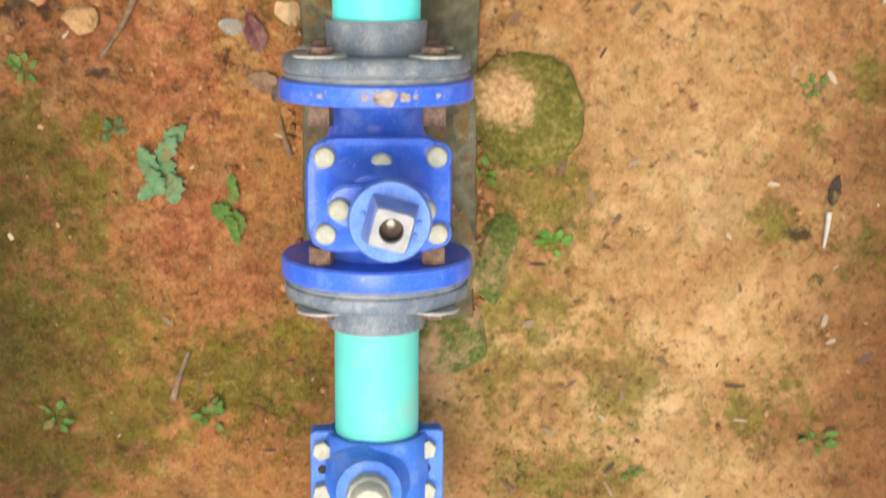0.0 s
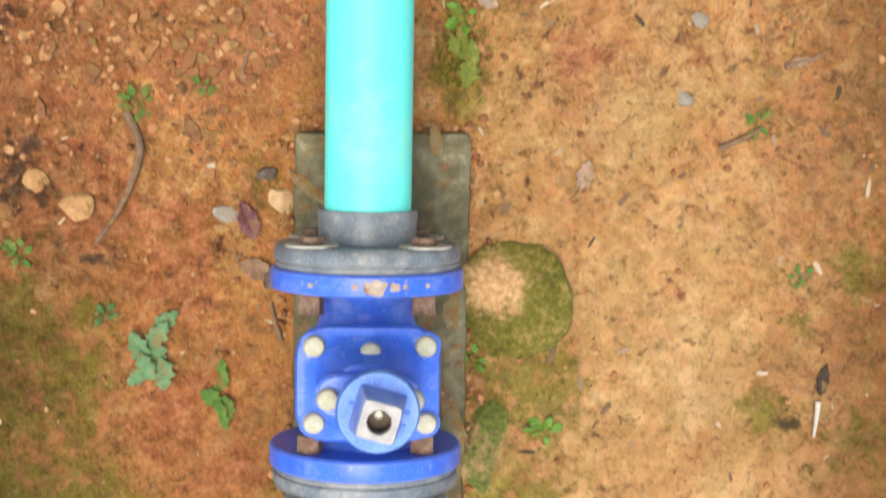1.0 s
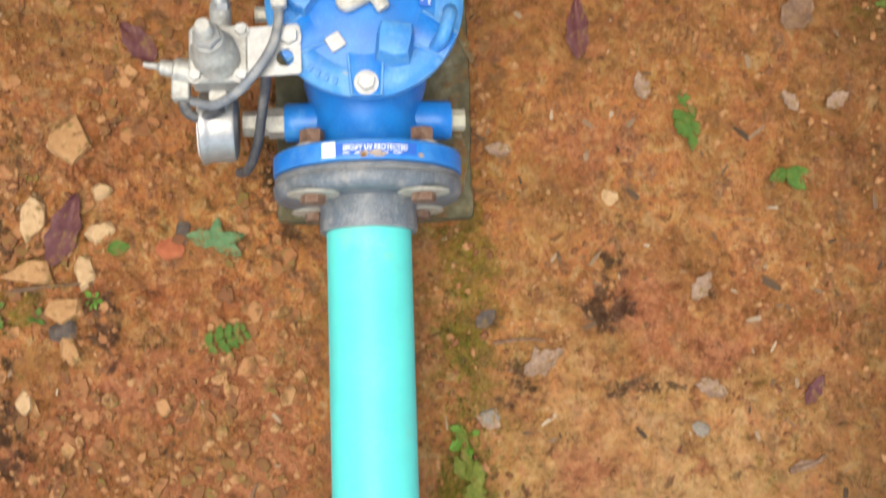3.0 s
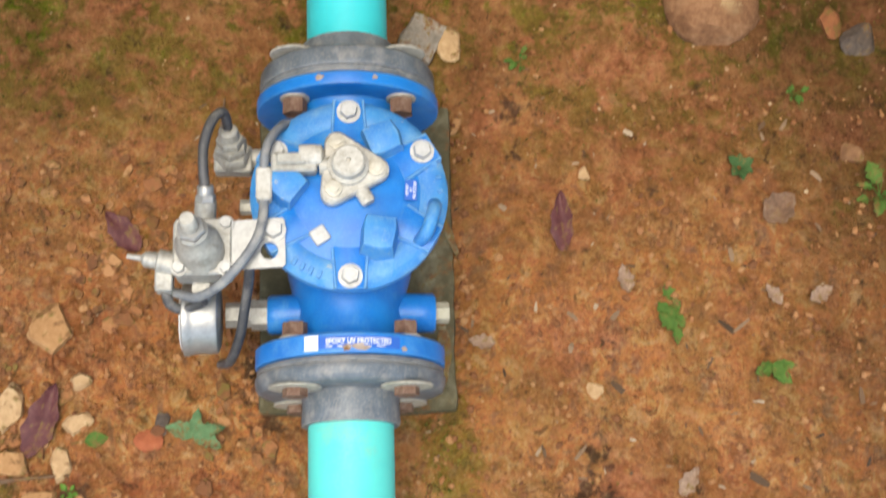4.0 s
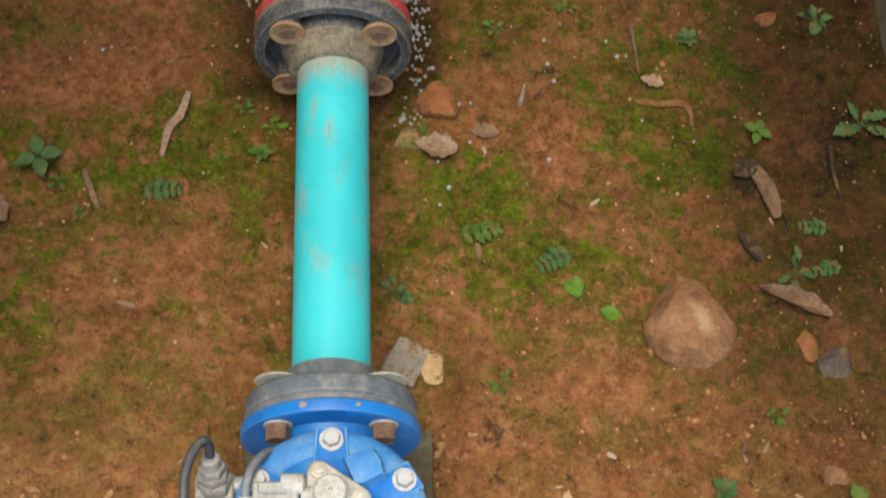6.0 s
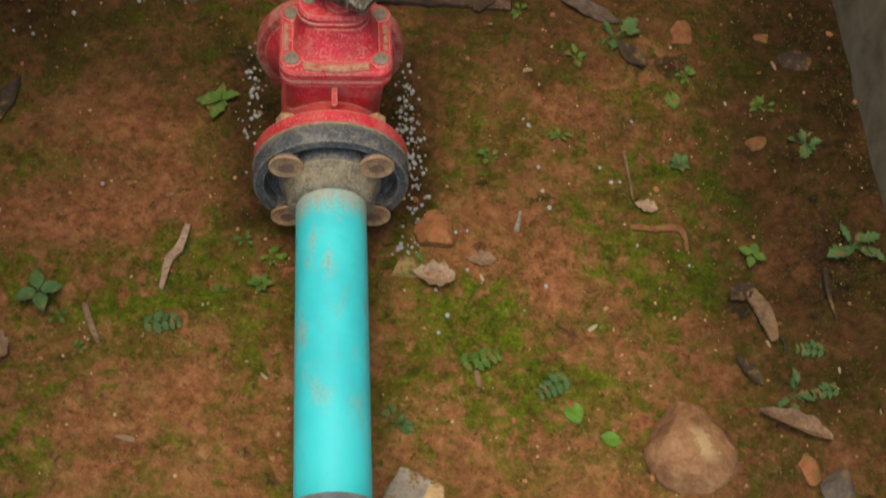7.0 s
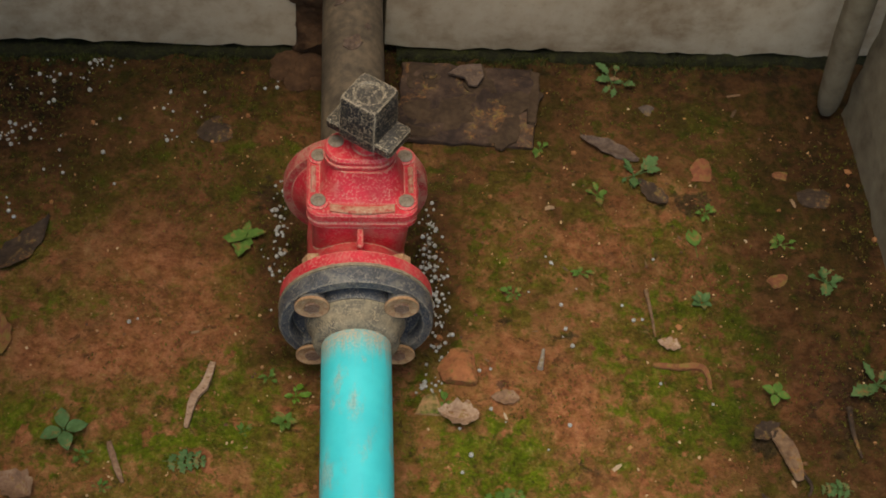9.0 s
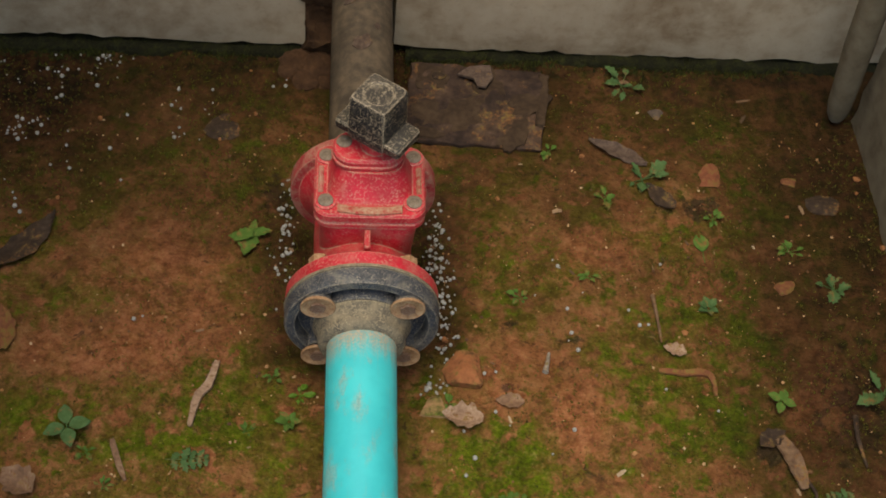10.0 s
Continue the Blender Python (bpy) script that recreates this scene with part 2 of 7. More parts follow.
    relief = n.math("ADD", n.math("ADD", n.math("MULTIPLY", mid, 0.7), fine), n.math("MULTIPLY", grit, 0.35))
    n.bump(n.math("SUBTRACT", relief, n.math("MULTIPLY", n.math("MULTIPLY", lump, chips), 0.9)), 0.9, 0.010)
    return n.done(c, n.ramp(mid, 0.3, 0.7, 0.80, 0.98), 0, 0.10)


def mottled(name, stops, scale=20, rough=0.85, bump=0.5, dist=0.002, moss=0.0, grain=180, metal=0.0, island=0.0, soil=0.0):
    n = Nodes(name)
    a, b, g = n.noise(scale, 6, 0.65, distort=0.3), n.noise(scale * 4, 5, 0.6), n.noise(grain, 4, 0.65)
    f = n.math("ADD", n.math("MULTIPLY", a, 0.6), n.math("MULTIPLY", b, 0.4))
    if island:
        f = n.math("ADD", n.math("MULTIPLY", f, 1 - island), n.math("MULTIPLY", n.geo.outputs["Random Per Island"], island))
    c = n.palette(f, stops)
    c = n.mix(n.ramp(g, 0.55, 0.75, 0, 0.35), c, n.mix(0.5, c, (0.03, 0.02, 0.012)))
    if moss:
        up = n.ramp(n.xyz(n.geo.outputs["Normal"])[2], -0.3, 0.8)
        mm = n.math("MULTIPLY", n.ramp(n.noise(scale * 1.3, 6, 0.7), 0.62 - 0.25 * moss, 0.75 - 0.2 * moss), up)
        c = n.mix(mm, c, n.palette(n.noise(grain, 3), [(0.3, (0.035, 0.045, 0.008)), (0.7, (0.12, 0.13, 0.025))]))
    if soil:
        cover = n.ramp(n.math("ADD", n.noise(scale * 1.7, 6, 0.72), n.math("MULTIPLY", g, 0.2)), 0.70 - 0.22 * soil, 0.86 - 0.22 * soil)
        c = n.mix(cover, c, n.palette(b, [(0.35, (0.085, 0.042, 0.018)), (0.5, (0.19, 0.085, 0.032)), (0.65, (0.16, 0.12, 0.030))]))
    n.bump(n.math("ADD", b, n.math("MULTIPLY", g, 0.5)), bump, dist)
    return n.done(c, rough, metal, 0.25)


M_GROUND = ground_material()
M_TEAL = dusty("teal_plastic", (0.080, 0.58, 0.52), (0.09, 0.64, 0.565), (0.30, 0.40, 0.28), 0.34, 0.50, scale=16, grain=300, top=0.05, speck=0.10)
# duller, greener teal for the nearest pipe run
M_TEAL_DULL = dusty("faded_teal_plastic", (0.085, 0.47, 0.385), (0.095, 0.52, 0.42), (0.30, 0.36, 0.24), 0.45, 0.55, scale=16, grain=300, top=0.10, speck=0.14)


def clay_smeared_pipe():
    """Turquoise plastic with clay streaks along the pipe, thickest at the far end."""
    n = Nodes("clay_smeared_teal")
    y = n.xyz(n.coord)[1]
    big, fine = n.noise(14, 4, 0.6), n.noise(330, 4, 0.65)
    streak = n.noise(1.0, 5, 0.65, n.stretch(170, 14, 170))
    c = n.mix(n.ramp(big, 0.35, 0.65), (0.026, 0.51, 0.555), (0.036, 0.58, 0.615))
    m = n.math("MULTIPLY", n.ramp(n.math("ADD", streak, n.math("MULTIPLY", fine, 0.2)), 0.66, 0.82), n.ramp(n.noise(9, 4, 0.6), 0.42, 0.62, 0.05, 0.35))
    m = n.math("MAXIMUM", m, n.math("MULTIPLY", n.ramp(n.math("ADD", n.noise(26, 5, 0.7, n.stretch(1, 0.45, 1)), n.math("MULTIPLY", fine, 0.12)), 0.58, 0.76, 0.0, 0.6), n.ramp(y, 0.05, 0.40, 0.40, 1.0)))
    end = n.ramp(n.math("ADD", y, n.math("MULTIPLY", n.math("SUBTRACT", streak, 0.5), 0.06)), 0.380, 0.422)
    m = n.math("MAXIMUM", m, n.math("MULTIPLY", end, n.ramp(fine, 0.38, 0.60, 0.55, 0.95)))
    c = n.mix(m, c, n.mix(n.ramp(fine, 0.4, 0.6), (0.26, 0.185, 0.120), (0.45, 0.33, 0.23)))
    n.bump(fine, 0.15, 0.0008)
    return n.done(c, n.ramp(m, 0.0, 1.0, 0.45, 0.9))


M_TEAL_DUSTY = clay_smeared_pipe()
M_BLUE_GATE = dusty("violet_blue_enamel", (0.022, 0.108, 0.54), (0.018, 0.086, 0.46), (0.34, 0.38, 0.48), 0.32, 0.30, scale=34, grain=420, top=0.04, edge=0.38, speck=0.18, chip=(0.45, 0.34, 0.26))
M_BLUE = dusty("bright_blue_epoxy", (0.002, 0.180, 0.56), (0.002, 0.135, 0.47), (0.16, 0.36, 0.50), 0.36, 0.36, scale=26, grain=420, top=0.03, edge=0.50, speck=0.14)
M_BLUE_WORN = dusty("worn_pale_blue_epoxy", (0.022, 0.225, 0.55), (0.014, 0.170, 0.50), (0.24, 0.42, 0.52), 0.50, 0.42, scale=34, grain=450, top=0.18, edge=0.60, speck=0.4, chip=(0.40, 0.40, 0.36))
M_DISC = dusty("scuffed_mid_blue_enamel", (0.040, 0.160, 0.56), (0.030, 0.125, 0.48), (0.28, 0.38, 0.50), 0.45, 0.45, scale=50, grain=430, top=0.06, edge=0.5, speck=0.45)
M_BLUE_CLAMP = dusty("dusty_blue_enamel", (0.020, 0.135, 0.52), (0.018, 0.11, 0.45), (0.26, 0.34, 0.44), 0.42, 0.5, scale=30, grain=400, top=0.15, edge=0.4, speck=0.2)
M_GREY = dusty("grey_pvc", (0.125, 0.148, 0.172), (0.085, 0.104, 0.125), (0.42, 0.38, 0.33), 0.46, 0.40, scale=50, grain=420, top=0.10, edge=0.6, speck=0.30)
M_BLACK = dusty("dusty_black_plastic", (0.003, 0.004, 0.006), (0.008, 0.009, 0.013), (0.46, 0.37, 0.26), 0.32, 0.50, scale=55, grain=330, top=0.26, edge=0.95, speck=0.58, reach=0.0045)
M_RINGBLACK = dusty("dusty_grey_black_ring", (0.022, 0.027, 0.040), (0.040, 0.048, 0.065), (0.34, 0.29, 0.22), 0.40, 0.6, scale=60, grain=480, top=0.20, edge=0.9, speck=0.65)
M_HUB = dusty("clay_caked_plastic", (0.17, 0.14, 0.098), (0.075, 0.066, 0.054), (0.38, 0.30, 0.19), 0.50, 0.85, scale=60, grain=420, top=0.25, edge=0.7, speck=0.75)
M_RED = dusty("dusty_red_enamel", (0.56, 0.014, 0.038), (0.42, 0.012, 0.026), (0.50, 0.29, 0.21), 0.42, 0.42, scale=44, grain=340, top=0.07, edge=1.0, speck=0.58)
M_LEDGE = mottled("tan_dust_on_red", [(0.36, (0.36, 0.030, 0.036)), (0.46, (0.36, 0.130, 0.085)), (0.54, (0.40, 0.230, 0.150)), (0.7, (0.48, 0.31, 0.21))], 70, 0.9, 0.4, 0.001)
M_RED_DUSTY = dusty("dust_caked_red_enamel", (0.42, 0.020, 0.034), (0.32, 0.016, 0.026), (0.40, 0.25, 0.175), 0.68, 0.6, scale=75, grain=360, top=0.25, edge=1.0, speck=0.65)
M_RUST = mottled("rusty_steel", [(0.3, (0.075, 0.040, 0.028)), (0.5, (0.17, 0.095, 0.064)), (0.7, (0.30, 0.21, 0.155))], 90, 0.8, 0.5, 0.001)
M_WASHER = mottled("dull_zinc", [(0.3, (0.30, 0.26, 0.20)), (0.5, (0.50, 0.46, 0.38)), (0.7, (0.60, 0.56, 0.48))], 80, 0.55, 0.3, 0.0006, metal=0.3)
M_ZINC = mottled("bright_zinc", [(0.3, (0.32, 0.31, 0.28)), (0.5, (0.46, 0.45, 0.43)), (0.7, (0.56, 0.55, 0.53))], 90, 0.45, 0.3, 0.0006, metal=0.4)
# wall render in a darker tone, for the side slabs and the post
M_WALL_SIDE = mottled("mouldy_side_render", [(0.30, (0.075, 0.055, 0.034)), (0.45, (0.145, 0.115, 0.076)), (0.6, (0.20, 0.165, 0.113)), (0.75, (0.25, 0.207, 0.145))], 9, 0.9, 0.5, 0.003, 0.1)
M_RUSTWASH = mottled("rust_stained_zinc", [(0.3, (0.16, 0.075, 0.035)), (0.5, (0.36, 0.205, 0.110)), (0.7, (0.50, 0.34, 0.21))], 120, 0.8, 0.5, 0.001)
M_WAX = mottled("cream_wax", [(0.3, (0.27, 0.24, 0.17)), (0.5, (0.40, 0.37, 0.28)), (0.7, (0.46, 0.43, 0.33))], 60, 0.7, 0.3, 0.0008)
M_STEEL = mottled("stainless_steel", [(0.3, (0.31, 0.30, 0.28)), (0.7, (0.47, 0.46, 0.44))], 60, 0.40, 0.15, 0.0004, metal=0.6)
M_CAST = mottled("sandblasted_steel", [(0.3, (0.26, 0.245, 0.21)), (0.5, (0.42, 0.40, 0.36)), (0.7, (0.57, 0.545, 0.49))], 70, 0.55, 0.35, 0.0006, metal=0.4)
M_CAPSIDE = dusty("scuffed_blue_grey_iron", (0.12, 0.20, 0.54), (0.09, 0.15, 0.46), (0.36, 0.37, 0.44), 0.5, 0.5, scale=60, grain=450, top=0.1, edge=0.5, speck=0.35)
M_IRON = dusty("worn_grey_iron", (0.30, 0.28, 0.27), (0.20, 0.19, 0.20), (0.44, 0.40, 0.35), 0.5, 0.55, 0.2, scale=70, edge=0.5, speck=0.3)
M_CREAM = mottled("dirty_cream_plastic", [(0.3, (0.27, 0.235, 0.185)), (0.5, (0.48, 0.445, 0.385)), (0.7, (0.62, 0.595, 0.54))], 70, 0.5, 0.35, 0.0008)
M_GREYFIT = mottled("dirty_grey_fitting", [(0.3, (0.23, 0.215, 0.18)), (0.5, (0.38, 0.36, 0.315)), (0.7, (0.50, 0.48, 0.43))], 60, 0.5, 0.3, 0.0006, metal=0.2)
M_HOSE = dusty("dusty_black_hose", (0.028, 0.030, 0.036), (0.05, 0.052, 0.062), (0.30, 0.27, 0.23), 0.4, 0.45, scale=60, top=0.42, speck=0.25)
M_HOSE_GREY = dusty("dusty_grey_hose", (0.15, 0.165, 0.19), (0.11, 0.12, 0.14), (0.38, 0.36, 0.32), 0.5, 0.5, scale=60, top=0.45, speck=0.2)
M_LABEL = mottled("violet_sticker", [(0.3, (0.020, 0.115, 0.44)), (0.6, (0.035, 0.125, 0.48)), (0.75, (0.10, 0.12, 0.46))], 40, 0.45, 0.05)
M_WHITE = mottled("white_print", [(0.3, (0.66, 0.66, 0.66)), (0.7, (0.80, 0.80, 0.80))], 60, 0.5, 0.05)
M_DARK = mottled("dark_bore", [(0.3, (0.015, 0.013, 0.012)), (0.7, (0.04, 0.03, 0.025))], 60, 0.8, 0.2)
M_BORE = mottled("rusty_bore", [(0.3, (0.035, 0.022, 0.015)), (0.5, (0.085, 0.058, 0.042)), (0.7, (0.17, 0.13, 0.10))], 120, 0.7, 0.3, 0.0006)
M_PAD = mottled("mouldy_concrete", [(0.3, (0.045, 0.037, 0.018)), (0.5, (0.098, 0.082, 0.044)), (0.62, (0.165, 0.142, 0.086)), (0.72, (0.31, 0.28, 0.20))], 18, 0.9, 0.6, 0.003, 0.0, soil=0.30)
M_CRUST = mottled("pale_lime_crust", [(0.3, (0.09, 0.075, 0.040)), (0.5, (0.18, 0.150, 0.085)), (0.7, (0.32, 0.28, 0.19))], 40, 0.95, 0.6, 0.002, soil=0.9)
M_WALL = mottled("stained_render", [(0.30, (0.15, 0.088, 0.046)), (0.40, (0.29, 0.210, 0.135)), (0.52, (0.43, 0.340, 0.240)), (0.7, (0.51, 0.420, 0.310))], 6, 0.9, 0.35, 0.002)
M_BOARD = mottled("mud_stained_board", [(0.32, (0.012, 0.007, 0.006)), (0.45, (0.030, 0.018, 0.014)), (0.55, (0.056, 0.033, 0.023)), (0.68, (0.110, 0.066, 0.044))], 16, 0.9, 0.6, 0.003, soil=0.32)
M_MUD = mottled("dry_brown_mud", [(0.3, (0.020, 0.012, 0.008)), (0.5, (0.046, 0.028, 0.017)), (0.7, (0.080, 0.050, 0.030))], 30, 0.95, 0.6, 0.002)
M_PALEMUD = mottled("pale_pinkish_flake", [(0.3, (0.036, 0.022, 0.016)), (0.5, (0.090, 0.060, 0.046)), (0.7, (0.15, 0.105, 0.082))], 60, 0.95, 0.5, 0.001, soil=0.1)
M_OLDPIPE = mottled("mud_stained_pipe", [(0.3, (0.034, 0.025, 0.018)), (0.5, (0.080, 0.060, 0.042)), (0.7, (0.16, 0.115, 0.074))], 20, 0.75, 0.3, 0.001)
M_STONE_MOSS = mottled("mossy_stone", [(0.3, (0.24, 0.12, 0.06)), (0.5, (0.38, 0.21, 0.11)), (0.7, (0.48, 0.31, 0.17))], 12, 0.9, 0.7, 0.004, 1.05)


def scarred_rock():
    """Warm brown rock with a pale worn ridge, dark olive towards its base."""
    n = Nodes("brown_rock_with_pale_scar")
    a, g = n.noise(24, 6, 0.7), n.noise(150, 4, 0.65)
    c = n.palette(n.math("ADD", n.math("MULTIPLY", a, 0.65), n.math("MULTIPLY", g, 0.35)), [(0.36, (0.135, 0.062, 0.030)), (0.48, (0.235, 0.112, 0.054)), (0.58, (0.31, 0.160, 0.082)), (0.70, (0.40, 0.235, 0.130))])
    p = n.xyz(n.coord)
    off = n.math("ADD", n.math("ABSOLUTE", n.math("ADD", n.math("SUBTRACT", p[0], 0.006), n.math("MULTIPLY", p[1], 0.35))), n.math("MULTIPLY", n.math("SUBTRACT", a, 0.5), 0.05))
    scar = n.math("MULTIPLY", n.ramp(n.math("ADD", off, n.math("MULTIPLY", n.math("SUBTRACT", g, 0.5), 0.05)), 0.016, 0.002), n.ramp(n.math("ABSOLUTE", n.math("ADD", p[1], 0.006)), 0.030, 0.010, 0.0, 0.72))
    c = n.mix(scar, c, (0.46, 0.315, 0.165))
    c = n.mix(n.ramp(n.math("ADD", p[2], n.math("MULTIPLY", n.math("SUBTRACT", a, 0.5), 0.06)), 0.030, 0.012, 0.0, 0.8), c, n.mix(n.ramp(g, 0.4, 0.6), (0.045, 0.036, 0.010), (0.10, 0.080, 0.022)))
    n.bump(n.math("ADD", a, n.math("MULTIPLY", g, 0.4)), 0.8, 0.004)
    return n.done(c, 0.9, 0, 0.25)


def patchy_stone():
    """A moss-grown stone with one bare orange patch."""
    n = Nodes("mossy_stone_with_bare_patch")
    a, g = n.noise(30, 6, 0.7), n.noise(160, 4, 0.65)
    moss = n.palette(n.math("ADD", n.math("MULTIPLY", a, 0.5), n.math("MULTIPLY", g, 0.5)), [(0.35, (0.045, 0.036, 0.006)), (0.5, (0.105, 0.090, 0.012)), (0.62, (0.22, 0.150, 0.045))])
    d = n.t.nodes.new("ShaderNodeVectorMath")
    d.operation = "DISTANCE"
    n.t.links.new(n.coord, d.inputs[0])
    d.inputs[1].default_value = (-0.024, 0.020, 0.030)
    bare = n.ramp(n.math("ADD", d.outputs["Value"], n.math("MULTIPLY", n.math("SUBTRACT", a, 0.5), 0.11)), 0.046, 0.020)
    c = n.mix(bare, moss, n.palette(g, [(0.35, (0.30, 0.15, 0.06)), (0.65, (0.55, 0.33, 0.16))]))
    n.bump(n.math("ADD", a, n.math("MULTIPLY", g, 0.5)), 0.7, 0.004)
    return n.done(c, 0.9, 0, 0.25)


M_STONE_PATCH = patchy_stone()
M_BIGROCK = scarred_rock()
M_ROCK = mottled("brown_rock", [(0.3, (0.115, 0.056, 0.028)), (0.5, (0.24, 0.122, 0.060)), (0.68, (0.40, 0.24, 0.125))], 22, 0.95, 0.8, 0.003, 0.0, soil=0.45)
M_PALESTONE = mottled("pale_clay_stone", [(0.3, (0.30, 0.165, 0.080)), (0.5, (0.47, 0.30, 0.155)), (0.7, (0.60, 0.43, 0.25))], 25, 0.9, 0.5, 0.002, soil=0.45)
M_SCUFF = mottled("dried_clay_scuff", [(0.3, (0.22, 0.150, 0.105)), (0.5, (0.36, 0.275, 0.215)), (0.7, (0.48, 0.40, 0.335))], 40, 0.95, 0.5, 0.002, soil=0.35)
M_TANSTONE = mottled("tan_clay_stone", [(0.3, (0.24, 0.115, 0.046)), (0.5, (0.38, 0.20, 0.085)), (0.7, (0.50, 0.31, 0.15))], 25, 0.9, 0.5, 0.002, soil=0.5)
M_REDSTONE = mottled("red_clay_stone", [(0.3, (0.24, 0.068, 0.030)), (0.5, (0.36, 0.105, 0.046)), (0.7, (0.44, 0.15, 0.07))], 25, 0.9, 0.5, 0.002, soil=0.3)
M_CLAYCHIP = mottled("dull_clay_chip", [(0.3, (0.105, 0.040, 0.020)), (0.5, (0.175, 0.066, 0.032)), (0.7, (0.25, 0.100, 0.050))], 26, 0.95, 0.6, 0.002, soil=0.8)
M_CLAYLUMP = mottled("orange_clay", [(0.3, (0.17, 0.060, 0.026)), (0.5, (0.28, 0.105, 0.044)), (0.7, (0.36, 0.155, 0.068))], 26, 0.95, 0.6, 0.002, soil=0.7)
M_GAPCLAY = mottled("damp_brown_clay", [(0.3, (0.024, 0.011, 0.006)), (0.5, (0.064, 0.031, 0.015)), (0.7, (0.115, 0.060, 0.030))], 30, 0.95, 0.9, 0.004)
M_GREYPEBBLE = mottled("grey_pebble", [(0.3, (0.13, 0.105, 0.080)), (0.5, (0.23, 0.190, 0.150)), (0.7, (0.33, 0.285, 0.235))], 60, 0.85, 0.4, 0.001, soil=0.45)
M_DARKSTONE = mottled("dark_stone", [(0.3, (0.045, 0.033, 0.028)), (0.5, (0.095, 0.070, 0.055)), (0.7, (0.17, 0.13, 0.10))], 40, 0.85, 0.5, 0.002, soil=0.35)
M_ROTTEN = mottled("rotten_leaf", [(0.3, (0.016, 0.010, 0.007)), (0.5, (0.042, 0.026, 0.017)), (0.7, (0.085, 0.055, 0.036))], 40, 0.9, 0.5, 0.002, soil=0.3)
M_PALELEAF = mottled("bleached_leaf", [(0.3, (0.15, 0.085, 0.055)), (0.5, (0.29, 0.185, 0.125)), (0.7, (0.42, 0.30, 0.215))], 60, 0.9, 0.5, 0.001, soil=0.4)
M_DUSTBOLT = mottled("dusty_dull_bolt", [(0.3, (0.10, 0.075, 0.052)), (0.5, (0.20, 0.155, 0.115)), (0.7, (0.32, 0.26, 0.20))], 120, 0.8, 0.4, 0.0008)
M_TILE = mottled("muddy_tile", [(0.3, (0.10, 0.034, 0.018)), (0.5, (0.19, 0.064, 0.032)), (0.7, (0.26, 0.10, 0.052))], 30, 0.9, 0.5, 0.001, soil=0.5)
M_GRAVEL = mottled("mixed_gravel", [(0.15, (0.16, 0.065, 0.028)), (0.4, (0.26, 0.105, 0.042)), (0.6, (0.33, 0.145, 0.058)), (0.8, (0.40, 0.21, 0.090)), (0.95, (0.32, 0.10, 0.046))], 30, 0.9, 0.5, 0.001, island=0.7)
M_CLOD = mottled("red_clay_clods", [(0.12, (0.10, 0.042, 0.022)), (0.35, (0.22, 0.088, 0.038)), (0.6, (0.33, 0.140, 0.058)), (0.8, (0.40, 0.205, 0.090)), (0.95, (0.46, 0.29, 0.15))], 25, 0.95, 0.6, 0.002, island=0.65, soil=0.8)
M_CRUMB = mottled("pale_clay_crumbs", [(0.15, (0.10, 0.050, 0.028)), (0.4, (0.24, 0.115, 0.050)), (0.65, (0.40, 0.22, 0.11)), (0.95, (0.52, 0.37, 0.22))], 30, 0.9, 0.4, 0.001, island=0.85)
M_LITTER = mottled("dry_litter", [(0.1, (0.055, 0.034, 0.020)), (0.4, (0.15, 0.085, 0.046)), (0.7, (0.27, 0.175, 0.105)), (0.92, (0.44, 0.34, 0.23))], 30, 0.9, 0.4, 0.001, island=0.8)
M_TUFT = mottled("moss_blades", [(0.2, (0.030, 0.030, 0.003)), (0.5, (0.080, 0.080, 0.008)), (0.85, (0.15, 0.15, 0.018))], 30, 0.9, 0.3, 0.001, island=0.7)
M_FRESHMOSS = mottled("fresh_moss", [(0.2, (0.060, 0.070, 0.008)), (0.5, (0.130, 0.150, 0.016)), (0.85, (0.25, 0.26, 0.045))], 30, 0.9, 0.3, 0.001, island=0.7)
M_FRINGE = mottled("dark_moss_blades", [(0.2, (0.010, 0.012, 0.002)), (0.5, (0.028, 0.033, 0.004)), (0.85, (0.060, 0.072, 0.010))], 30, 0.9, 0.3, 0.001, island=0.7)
M_WOOD = mottled("dry_wood", [(0.3, (0.070, 0.038, 0.022)), (0.5, (0.145, 0.085, 0.050)), (0.7, (0.22, 0.14, 0.088))], 40, 0.85, 0.5, 0.001, soil=0.5)
M_GREYWOOD = mottled("weathered_wood", [(0.3, (0.13, 0.11, 0.085)), (0.5, (0.24, 0.20, 0.16)), (0.7, (0.36, 0.31, 0.25))], 40, 0.85, 0.5, 0.001, soil=0.5)
M_MOSSLEAF = mottled("yellowish_moss_leaf", [(0.3, (0.055, 0.070, 0.010)), (0.5, (0.110, 0.125, 0.018)), (0.7, (0.21, 0.20, 0.05))], 60, 0.8, 0.4, 0.001, soil=0.25)
M_BLEACHED = mottled("bleached_wood", [(0.3, (0.24, 0.19, 0.14)), (0.5, (0.38, 0.33, 0.27)), (0.7, (0.50, 0.45, 0.38))], 50, 0.85, 0.4, 0.001)
M_DEADLEAF = mottled("dry_leaf", [(0.3, (0.085, 0.046, 0.028)), (0.5, (0.185, 0.105, 0.064)), (0.7, (0.29, 0.185, 0.120))], 50, 0.85, 0.5, 0.001, soil=0.25)
M_PURPLE = mottled("purple_leaf", [(0.3, (0.055, 0.016, 0.018)), (0.5, (0.11, 0.035, 0.035)), (0.7, (0.17, 0.07, 0.06))], 50, 0.6, 0.4, 0.001, soil=0.35)
